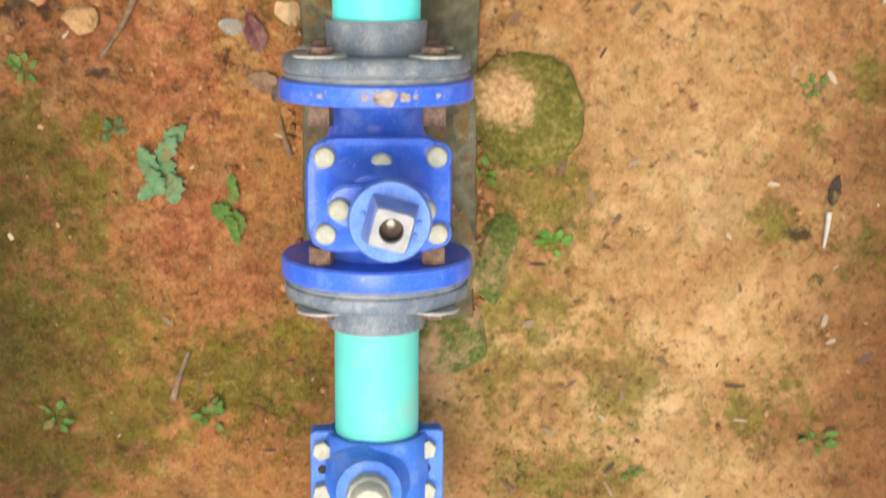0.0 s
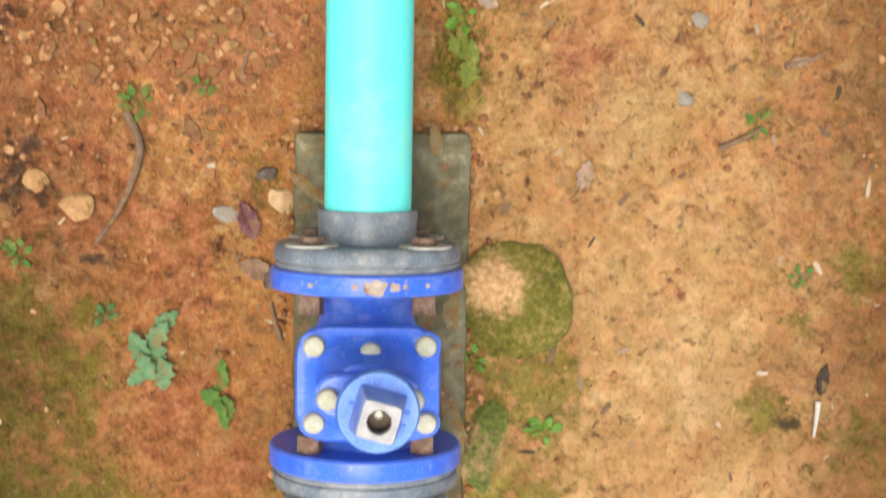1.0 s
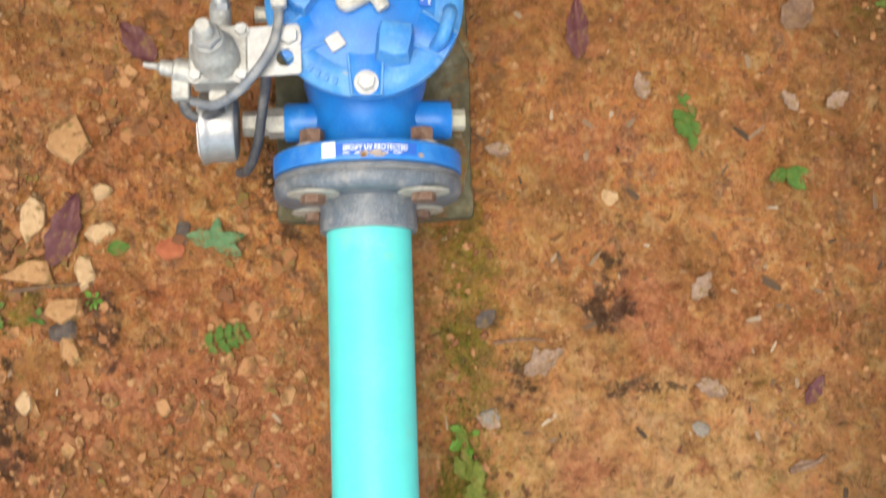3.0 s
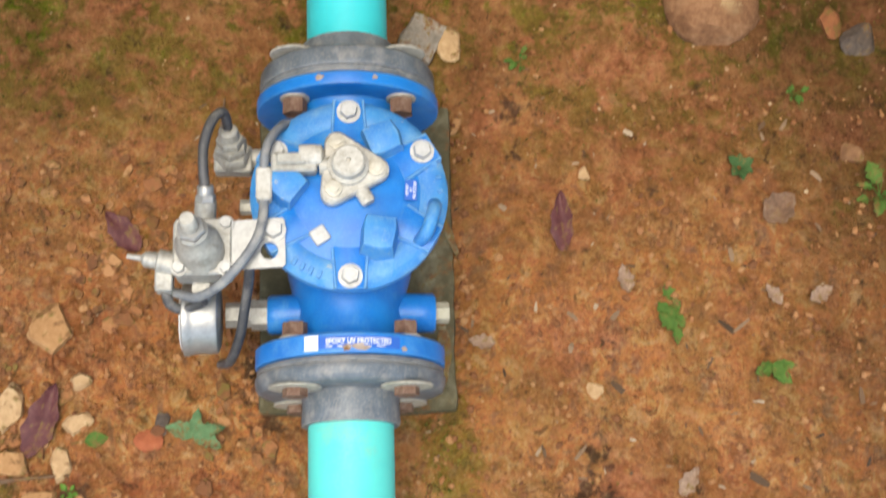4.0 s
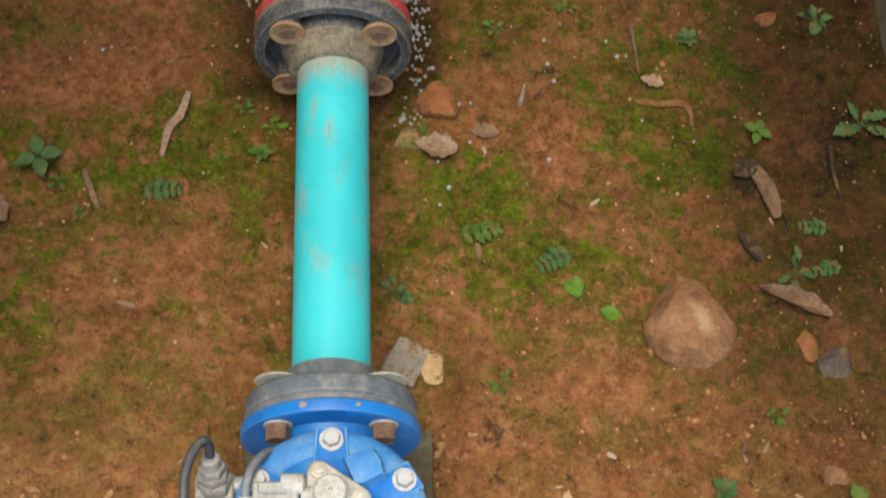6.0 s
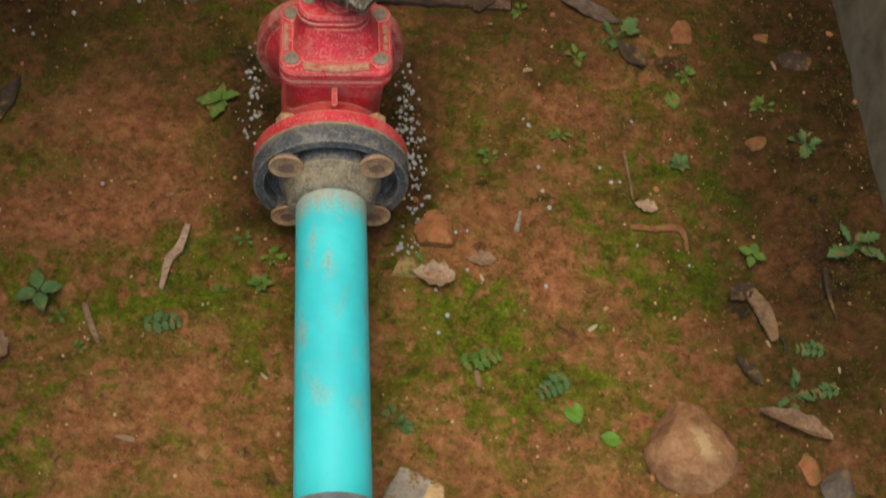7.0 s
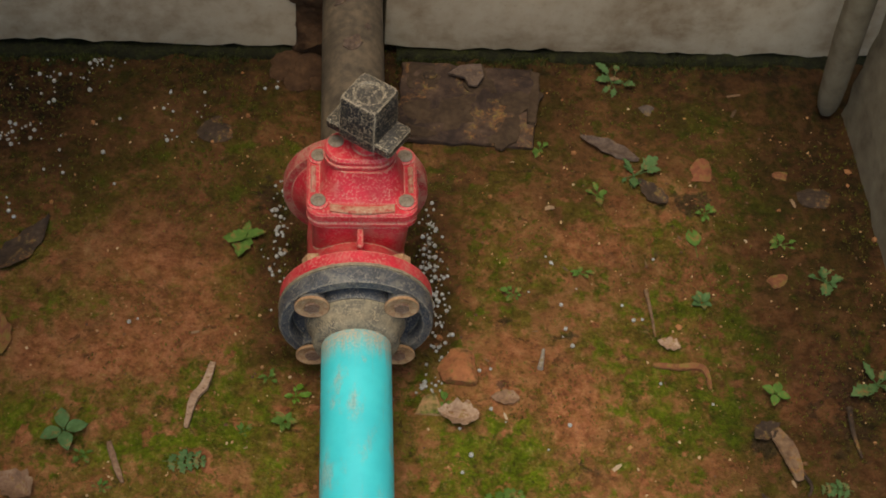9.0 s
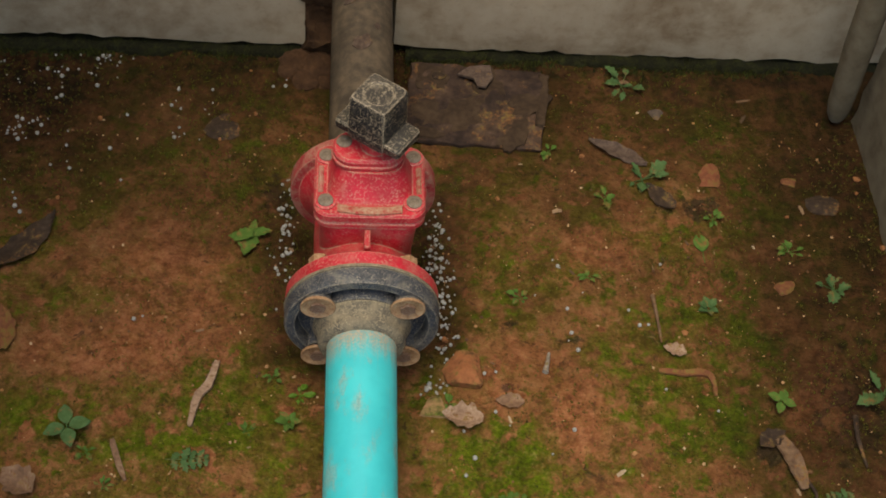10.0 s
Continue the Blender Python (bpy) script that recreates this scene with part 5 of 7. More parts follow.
part("lock_nut", along([(0.0135, 0.0), (0.0145, 0.001), (0.0145, 0.008), (0.0135, 0.009)], P0 + d * 0.050, P1 + d, 6), M_STEEL, pil, "bright lock nut")
part("adjusting_screw", along([(0.0076, 0.0), (0.0082, 0.002), (0.0082, 0.018), (0.0068, 0.021)], P0 + d * 0.058, P1 + d, 18), M_CREAM, pil, "pale capped adjusting screw")
base = slab(0.058, 0.058, 0.205, 0.2465, 0.007, (-0.146, -0.046), 0.002)
part("pilot_base", base, M_CAST, pil, "cast pilot base")
for x, y in ((-0.1685, -0.0690), (-0.1230, -0.0690), (-0.1230, -0.0235)):
    s_ = hexagon(0.0062, 0.0015, 0.008, (x, y, 0.2470), "z")
    lathe([(0.008, 0), (0.008, 0.0018)], (x, y, 0.2467), "z", 16, s_)
    part("base_screw", s_, M_STEEL, pil, "small bright screw")
part("top_port", hose([(-0.146, -0.030, 0.228), (-0.145, -0.012, 0.232), (-0.144, 0.002, 0.240)], 0.011, 16), M_CAST, pil)
tf = hexagon(0.0105, 0.0, 0.014, (0, 0, 0), "z")
lathe([(0.0085, 0.014), (0.0085, 0.022), (0.0072, 0.024)], (0, 0, 0), "z", 16, tf)
part("hose_nut", tf, M_STEEL, pil, "bright hose nut").matrix_local = pose(-0.144, -0.004, 0.236, -60, 0, 0)
# needle valve on the pilot's outer side
nv = along([(0.0125, 0.0), (0.0125, 0.024), (0.009, 0.026), (0.008, 0.038), (0.0035, 0.042), (0.0025, 0.056)], (-0.170, -0.055, 0.205), (-0.232, -0.044, 0.208), 12)
slab(0.018, 0.024, 0.190, 0.208, 0.003, (-0.188, -0.070), 0.0015, nv)
part("needle_valve", nv, M_CAST, cv, "grey steel needle valve with pointed stem")
part("needle_outlet", hose([(-0.188, -0.074, 0.196), (-0.184, -0.090, 0.188), (-0.172, -0.096, 0.184), (-0.160, -0.094, 0.188), (-0.148, -0.091, 0.200)], 0.0056, 12), M_HOSE, cv, "dusty black hose from the needle valve")

# pressure gauge below the pilot
gz = 0.150
g = lathe([(0.034, -0.174), (0.0395, -0.172), (0.0400, -0.169), (0.0385, -0.165), (0.0375, -0.160), (0.0375, -0.140), (0.0365, -0.137), (0.030, -0.135)], (0, -0.098, gz), "x", 56)
gauge = part("gauge", g, M_STEEL, cv, "brushed steel pressure gauge drum")
part("gauge_face", lathe([(0.033, -0.1735), (0.033, -0.1750)], (0, -0.098, gz), "x", 40), M_WHITE, gauge, "white dial face")
part("gauge_stem", lathe([(0.008, 0.184), (0.0095, 0.186), (0.0095, 0.210)], (-0.150, -0.080, 0), "z", 12), M_CAST, gauge)
part("hose", hose([(-0.100, -0.064, 0.238), (-0.101, -0.072, 0.225), (-0.104, -0.082, 0.205), (-0.108, -0.100, 0.190), (-0.114, -0.122, 0.165), (-0.126, -0.140, 0.130), (-0.138, -0.138, 0.100)], 0.0052), M_HOSE, cv, "dusty black hose behind the gauge")

# rear hose connector with stacked nuts
rc = hexagon(0.020, 0.0, 0.014, (0, 0, 0), "z", None, 0.2)
hexagon(0.0175, 0.013, 0.024, (0, 0, 0), "z", rc, 0.5)
hexagon(0.0145, 0.023, 0.033, (0, 0, 0), "z", rc, 0.1)
lathe([(0.011, 0.032), (0.010, 0.044), (0.008, 0.046)], (0, 0, 0), "z", 16, rc)
part("hose_connector", rc, M_GREYFIT, cv, "dirty grey stacked hexagon connector").matrix_local = pose(-0.121, 0.066, 0.184, -22, -4, 0)
part("connector_block", slab(0.040, 0.028, 0.170, 0.190, 0.004, (-0.121, 0.064), 0.002), M_GREYFIT, cv)
part("connector_arm", lathe([(0.010, -0.105), (0.010, -0.070)], (0, 0.068, 0.178), "x", 16), M_GREYFIT, cv)
part("hose", hose([(-0.124, 0.083, 0.222), (-0.125, 0.091, 0.238), (-0.129, 0.094, 0.248), (-0.138, 0.082, 0.254), (-0.145, 0.058, 0.256), (-0.146, 0.034, 0.252), (-0.144, 0.012, 0.246)], 0.0052), M_HOSE, cv, "dusty black hose looping to the pilot")
part("side_stud", hexagon(0.008, -0.112, -0.094, (0, 0.006, 0.205), "x"), M_GREYFIT, cv)

bolt_set(cv, None, -1, -0.1807, -0.130, inner=True)
bolt_set(cv, None, 1, 0.1840, 0.133, inner=True)


# sticker and lettering round the flange's rim
def on_rim(bm, r, x0=0.0):
    """Bend a flat mesh (x along the rim, y along the axis) on to a flange rim of radius r."""
    for v in bm.verts:
        a = (v.co.x + x0) / r
        q = r + v.co.z
        v.co = Vector((q * math.sin(a), v.co.y, ZA + q * math.cos(a)))


def strip(w, d, thick, n=16):
    bm = bmesh.new()
    rows = [[(-w / 2 + w * i / n, y, z) for i in range(n + 1)] for y, z in ((-d / 2, 0), (-d / 2, thick), (d / 2, thick), (d / 2, 0))]
    vs = [[bm.verts.new(p) for p in r] for r in rows]
    for k in range(4):
        a, b = vs[k], vs[(k + 1) % 4]
        for i in range(n):
            bm.faces.new((a[i], a[i + 1], b[i + 1], b[i]))
    for e in (0, -1):
        bm.faces.new([v[e] for v in vs])
    return bm


def lettering(text, height):
    cu = bpy.data.curves.new("text", "FONT")
    cu.body, cu.size, cu.align_x, cu.align_y, cu.extrude, cu.offset = text, height * 1.4, "CENTER", "CENTER", 0.00012, height * 0.035
    ob = bpy.data.objects.new("text", cu)
    scene.collection.objects.link(ob)
    me = bpy.data.meshes.new_from_object(ob.evaluated_get(bpy.context.evaluated_depsgraph_get()))
    bpy.data.objects.remove(ob)
    bm = bmesh.new()
    bm.from_mesh(me)
    bpy.data.meshes.remove(me)
    return bm


st = part("sticker", slab(0.0125, 0.0215, 0.2446, 0.2452, 0.001, (0, 0), 0.0002), M_LABEL, cov, "tiny violet sticker with white capitals")
st.matrix_local = pose(0.0535, 0.012, -0.0005, 0, 2, -4)
for i, word in enumerate(("EPOXY", "UV", "PROTECTED")):
    bm = lettering(word, 0.0026)
    span = max(v.co.x for v in bm.verts) - min(v.co.x for v in bm.verts)
    bmesh.ops.scale(bm, vec=((0.011, 0.004, 0.018)[i] / span, 1, 1), verts=bm.verts)
    part("lettering", bm, M_WHITE, st, "white capital letters", 60).matrix_local = pose(-0.0038 + 0.0038 * i, 0, 0.2454, 0, 0, 90)
bm = strip(0.094, 0.0125, 0.0004)
on_rim(bm, FL_R, 0.004)
rim = part("rim_sticker", bm, M_LABEL, cv, "violet sticker lettered EPOXY UV PROTECTED")
rim.matrix_local = pose(0, -0.141, 0)
bm = strip(0.015, 0.0155, 0.0005)
on_rim(bm, FL_R, -0.0405)
part("white_square", bm, M_WHITE, rim, "white square print")
bm = lettering("EPOXY UV PROTECTED", 0.0056)
span = max(v.co.x for v in bm.verts) - min(v.co.x for v in bm.verts)
bmesh.ops.scale(bm, vec=(0.066 / span, 1, 1), verts=bm.verts)
bmesh.ops.translate(bm, vec=(0, 0.0008, 0.0006), verts=bm.verts)
on_rim(bm, FL_R, 0.008)
part("lettering", bm, M_WHITE, rim, "white capital letters", 60)
for i in range(5):
    bm = strip(0.007 + 0.002 * (i % 3), 0.0012, 0.0006, 4)
    on_rim(bm, FL_R, -0.022 + 0.013 * i)
    part("small_print", bm, M_WHITE, rim).matrix_local = pose(0, -0.0042, 0)


def rim_patch(w, d, seed, x0, r=FL_R):
    """A thin ragged flake bent round a rim."""
    bm = bmesh.new()
    n = 26
    ring = []
    for k in range(n):
        a = 2 * math.pi * k / n
        q = 1 + 0.55 * noise.noise((1.6 * math.cos(a), 1.6 * math.sin(a), seed)) + 0.25 * noise.noise((5 * math.cos(a), 5 * math.sin(a), seed))
        ring.append((0.5 * w * q * math.cos(a), 0.5 * d * q * math.sin(a)))
    loft([[(x, max(-0.0095, min(0.0095, y)), z) for x, y in ring] for z in (0.0, 0.0009)], bm)
    on_rim(bm, r, x0)
    return bm


for root, y, spots in ((gate, 0.093, ((0.026, 0.014, 3.1, 0.006), (0.012, 0.009, 7.7, 0.026), (0.008, 0.006, 5.2, -0.013), (0.006, 0.005, 1.2, 0.037), (0.007, 0.004, 2.9, -0.060), (0.006, 0.004, 8.4, 0.062))),
                       (cv, -0.1465, ((0.017, 0.007, 4.4, 0.008), (0.010, 0.006, 6.1, -0.004), (0.006, 0.005, 9.3, 0.056))),
                       (cv, 0.141, ((0.008, 0.006, 2.2, -0.030), (0.006, 0.005, 3.8, 0.028)))):
    for w, d, seed, x0 in spots:
        part("clay_flake", rim_patch(w, d, seed, x0), M_SCUFF, root, "dried tan clay stuck on the rim").matrix_local = pose(0, y, 0)


# ---------- red gate valve ----------
RV_Y = 1.280
rv = thing("red_gate_valve", 0, RV_Y, 0, "dusty red cast iron gate valve with black spindle cap", "valve")
red_body = lathe([(0.094, -0.093), (0.082, -0.082), (0.070, -0.070), (0.064, -0.050), (0.066, 0.0), (0.064, 0.045), (0.072, 0.064), (0.090, 0.077)], (0, 0, ZA), "y", 56)
loft([rrect(w, d, r, z, (q, 0)) for w, d, r, z, q in ((0.070, 0.060, 0.02, ZA - 0.075, 0), (0.112, 0.090, 0.026, ZA - 0.05, 0), (0.122, 0.106, 0.028, ZA, 0.002), (0.126, 0.112, 0.024, 0.205, 0.005), (0.130, 0.114, 0.020, 0.2285, 0.006))], red_body)
part("body", red_body, M_RED, rv)
part("flange", flange(-0.1165, -0.0915), M_RED, rv, "round red flange")
part("flange", flange(0.076, 0.100), M_RED_DUSTY, rv, "round red flange")
for s in (-1, 1):
    part("body_rib", slab(0.008, 0.05, ZA + 0.04, 0.226, 0.003, (0.004, s * 0.060)), M_RED, rv)
OX = 0.006
bon = loft([rrect(w, d, r, z, (OX, q)) for w, d, r, z, q in (
    (0.136, 0.112, 0.018, 0.2295, 0), (0.142, 0.118, 0.020, 0.2320, 0), (0.142, 0.118, 0.020, 0.2385, 0), (0.138, 0.114, 0.018, 0.2398, 0), (0.138, 0.114, 0.018, 0.2420, 0), (0.142, 0.118, 0.020, 0.2432, 0),
    (0.1415, 0.1175, 0.020, 0.2530, 0), (0.136, 0.112, 0.018, 0.2560, 0), (0.112, 0.088, 0.016, 0.2562, 0.000), (0.108, 0.083, 0.018, 0.2556, 0.002), (0.096, 0.066, 0.024, 0.2690, 0.008), (0.084, 0.058, 0.024, 0.2920, 0.011))])
for sx in (-1, 1):
    part("bonnet_rail", slab(0.007, 0.044, 0.2550, 0.2582, 0.003, (OX + sx * 0.0625, 0.0), 0.0018), M_LEDGE if sx > 0 else M_RED_DUSTY, rv)
LIP = [(-1 + 0.2 * i, -1) for i in range(11)] + [(1 - 0.2 * i, 1) for i in range(11)]
part("bonnet_lip", loft([[(OX + 0.041 * u, -0.0475 + v * 0.0055 - 0.004 * (1 - u * u), z) for u, v in lip] for z, lip in ((0.2550, LIP), (0.2588, LIP), (0.2598, [(u * 0.97, v * 0.6) for u, v in LIP]))]), M_LEDGE, rv, "ledge caked with tan dust")
part("bonnet", bon, M_RED, rv)
for sx in (-1, 1):
    for sy in (-1, 1):
        c = (OX + sx * 0.056, sy * 0.037)
        ear = loft([rrect(0.029, 0.028, 0.0135, 0.2440, c), rrect(0.027, 0.026, 0.0125, 0.2580, c), rrect(0.023, 0.022, 0.0105, 0.2592, c)])
        part("bonnet_ear", ear, M_RED, rv)
gl = loft([rrect(0.088, 0.052, 0.025, 0.288, (OX - 0.004, 0.012)), rrect(0.092, 0.056, 0.027, 0.292, (OX - 0.004, 0.012)), rrect(0.092, 0.056, 0.027, 0.298, (OX - 0.004, 0.012)), rrect(0.089, 0.053, 0.026, 0.2995, (OX - 0.004, 0.012)), rrect(0.089, 0.053, 0.026, 0.306, (OX - 0.004, 0.012)), rrect(0.083, 0.047, 0.023, 0.3095, (OX - 0.004, 0.012))])
lathe([(0.0185, 0.306), (0.0185, 0.313), (0.018, 0.325), (0.018, 0.345)], (0.012, 0.014, 0), "z", 32, gl)
part("gland", gl, M_RED, rv)
bs = lathe([(0.0100, 0.0), (0.0100, 0.0015), (0.0088, 0.0024), (0.0045, 0.0024), (0.0045, 0.0010), (0.001, 0.0008)], (0, 0, 0), "z", 20)
b0 = part("bonnet_bolt", bs, M_DUSTBOLT, rv, "dusty socket bolt")
b0.matrix_local = pose(OX - 0.056, -0.037, 0.2592)
for x, y, z in ((OX + 0.056, -0.037, 0.2592), (OX - 0.056, 0.037, 0.2592), (OX + 0.056, 0.037, 0.2592), (-0.028, 0.018, 0.3095), (0.040, 0.016, 0.3095)):
    share(b0, pose(x, y, z), rv)
cen, rot = (0.012, 0.012), radians(-35)
skirt = loft([square_ring(0.0267, cen, 0.3365, 40, rot), square_ring(0.0275, cen, 0.3385, 40, rot), square_ring(0.0275, cen, 0.3480, 40, rot), square_ring(0.0267, cen, 0.3560, 40, rot)])
sk = part("cap_skirt", skirt, M_BLACK, rv, "dusty black square skirt")
for a in (0, 180):
    b = loft([rrect(0.024, 0.048, 0.004, 0.3380, (0.034, 0)), rrect(0.026, 0.050, 0.005, 0.3395, (0.035, 0)), rrect(0.026, 0.050, 0.005, 0.3500, (0.035, 0)), rrect(0.022, 0.046, 0.004, 0.3525, (0.034, 0))])
    part("cap_lug", b, M_BLACK, sk).matrix_local = pose(cen[0], cen[1], 0, 0, 0, math.degrees(rot) + a)
cap = loft([square_ring(0.0277, cen, 0.3520, 40, rot), square_ring(0.0275, cen, 0.3580, 40, rot), square_ring(0.0267, cen, 0.4035, 40, rot), square_ring(0.0253, cen, 0.4065, 40, rot), circle(0.0190, (*cen, 0.4070), "z", 40, rot), circle(0.0175, (*cen, 0.4045), "z", 40, rot), circle(0.004, (*cen, 0.4040), "z", 40, rot)])
part("spindle_cap", cap, M_BLACK, rv, "dusty black square spindle cap")

# black backing ring, clay-caked hub, long rusty bolts
fa = thing("flange_adapter", 0, 1.172, 0, "black hollow flange ring caked with clay at red valve", "pipe flange")
ring = [(0.060, -0.0085), (0.0985, -0.0085), (0.1005, -0.0105), (0.1005, -0.0295), (0.0985, -0.0330), (0.0870, -0.0340), (0.0850, -0.0320), (0.0830, -0.016), (0.060, -0.015)]
part("backing_ring", lathe(ring, (0, 0, ZA), "y", 72), M_RINGBLACK, fa, "dusty black ring")
part("dust_line", lathe([(0.0985, -0.0095), (0.1013, -0.0085), (0.1015, -0.0065), (0.1010, -0.0045), (0.0985, -0.0035)], (0, 0, ZA), "y", 72), M_HUB, fa, "tan dust packed in the joint")
stub = [(0.058, -0.010), (0.0665, -0.012), (0.0665, -0.030), (0.064, -0.0335), (0.058, -0.034)]
part("stub_end", lathe(stub, (0, 0, ZA), "y", 56), M_RINGBLACK, fa, "dusty black stub end")
hub = [(0.058, -0.0335), (0.0635, -0.0345), (0.0615, -0.039), (0.0580, -0.046), (0.0562, -0.052), (0.0565, -0.058), (0.0545, -0.0635), (0.0500, -0.0665), (0.0450, -0.0675)]
part("hub", lathe(hub, (0, 0, ZA), "y", 56), M_HUB, fa, "clay-caked stub collar")
for a in (45, 135, 225, 315):
    ca, sa = math.cos(radians(a)), math.sin(radians(a))
    front = -0.0378 if a < 180 else -0.0335
    b = lathe([(0.0155, front), (0.0170, front + 0.0015), (0.0175, -0.012)], (0.080 * ca, 0, ZA + 0.080 * sa), "y", 16)
    part("bolt_boss", b, M_RINGBLACK, fa)
first = None
for x, z in BOLT_XY:
    k = 1.0
    if first is None:
        bm = disc(0.009, -0.040, 0.02, (0, 0, 0), "y", 14)
        hexagon(0.0105, -0.0425, -0.0452, (0, 0, 0), "y", bm)
        first = part("flange_bolt", bm, M_RUST, fa, "long rusty flange bolt")
        w = lathe([(0.006, -0.0385), (0.0215, -0.0400), (0.0222, -0.0410), (0.0222, -0.0440), (0.0205, -0.0446), (0.0185, -0.0432), (0.006, -0.0425)], (0, 0, 0), "y", 32)
        part("washer", w, M_RUSTWASH, first, "rust-stained round washer")
        part("nut", hexagon(0.0135, 0.0150, 0.0330, (0, 0, 0), "y", None, 0.0), M_RUSTWASH, first, "clay-caked nut")
        first.matrix_local = pose(x, 0, ZA + z)
    else:
        share(first, pose(x, 0, ZA + z, 0, 40 * x / 0.0566, 0), fa)


# ---------- stones, leaves, plants and litter on the ground ----------
rng = random.Random(11)


def stone(w, d, h, seed, cuts=5, rough=0.10, sub=3, planes=()):
    """A lump with broken faces, its base at z = 0."""
    r = random.Random(seed)
    bm = bmesh.new()
    bmesh.ops.create_icosphere(bm, subdivisions=sub, radius=0.5)
    planes = [(Vector(p).normalized(), k) for p, k in planes]
    for _ in range(cuts):
        a, e = r.uniform(0, 2 * math.pi), r.uniform(-0.2, 1.3)
        planes.append((Vector((math.cos(a) * math.cos(e), math.sin(a) * math.cos(e), math.sin(e))), r.uniform(0.24, 0.38)))
    for v in bm.verts:
        p = v.co.copy()
        p *= 1 + rough * 1.6 * noise.noise(p * 2.4 + Vector((seed, 0, 0)))
        for nrm, k in planes:
            q = p.dot(nrm) - k
            if q > 0:
                p -= nrm * q * 0.96
        p *= 1 + rough * 0.6 * noise.noise(p * 8 + Vector((0, seed, 0))) + rough * 0.3 * noise.noise(p * 19 + Vector((seed, seed, 0)))
        v.co = Vector((p.x * w, p.y * d, p.z * h + h * 0.32))
    return bm


def put_stone(x, y, w, d, h, mat, label, seed, name="stone", rz=0.0, cuts=5, sink=0.25, group="", sub=3, planes=()):
    return solid(name, stone(w * 1.14, d * 1.14, h, seed, cuts, 0.10, sub, planes), mat, pose(x, y, ground_height(x, y) - h * (0.12 + sink * 0.3), 0, 0, rz), label, "stone", group, sharp=32)


put_stone(0.171, -0.261, 0.118, 0.122, 0.054, M_STONE_PATCH, "half-buried mossy stone with a bare orange patch", 3, cuts=3, sink=0.15, sub=4)
put_stone(0.134, -0.439, 0.058, 0.105, 0.044, M_STONE_MOSS, "long mossy stone by the concrete pad", 8, rz=-16, cuts=4, sink=0.55)
put_stone(0.099, -0.529, 0.100, 0.085, 0.044, M_STONE_MOSS, "flat mossy stone beside the pipe", 14, rz=35, cuts=5, sink=0.55)
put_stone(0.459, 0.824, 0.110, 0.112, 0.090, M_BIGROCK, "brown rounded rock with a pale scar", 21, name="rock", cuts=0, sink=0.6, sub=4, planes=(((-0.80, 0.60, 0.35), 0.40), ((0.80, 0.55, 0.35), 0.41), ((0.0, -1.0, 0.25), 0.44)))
put_stone(0.127, 0.763, 0.032, 0.040, 0.022, M_PALESTONE, "small yellowish stone by the pipe", 24)
for i, (x, y, w, d, h, rz, m) in enumerate((
        (-0.385, 0.319, 0.040, 0.060, 0.026, -12, M_PALESTONE), (-0.379, 0.258, 0.056, 0.038, 0.022, 8, M_TANSTONE), (-0.321, 0.257, 0.029, 0.040, 0.020, -3, M_PALESTONE),
        (-0.345, 0.215, 0.046, 0.034, 0.020, 14, M_TANSTONE), (-0.305, 0.302, 0.032, 0.026, 0.014, 25, M_PALESTONE), (-0.389, 0.111, 0.020, 0.032, 0.014, 10, M_PALESTONE),
        (-0.339, 0.412, 0.050, 0.052, 0.022, 30, M_TANSTONE), (-0.304, 0.350, 0.020, 0.024, 0.014, 60, M_PALESTONE), (-0.339, 0.170, 0.024, 0.034, 0.014, 15, M_TANSTONE))):
    r = random.Random(70 + i)
    turns = [k * 72 + r.uniform(-24, 24) for k in range(5)]
    edges = [((math.cos(math.radians(a)), math.sin(math.radians(a)), r.uniform(0.0, 0.5)), r.uniform(0.27, 0.42)) for a in turns]
    put_stone(x, y, w * 1.02, d * 1.04, h * 1.2, m, "pale broken clay stone on loose gravel" if m is M_PALESTONE else "tan broken clay stone on loose gravel", 30 + i, rz=rz, cuts=2,
              group="pale stones on the gravel", sub=4, planes=edges + [((r.uniform(-0.3, 0.3), r.uniform(-0.3, 0.3), 1), 0.26)])
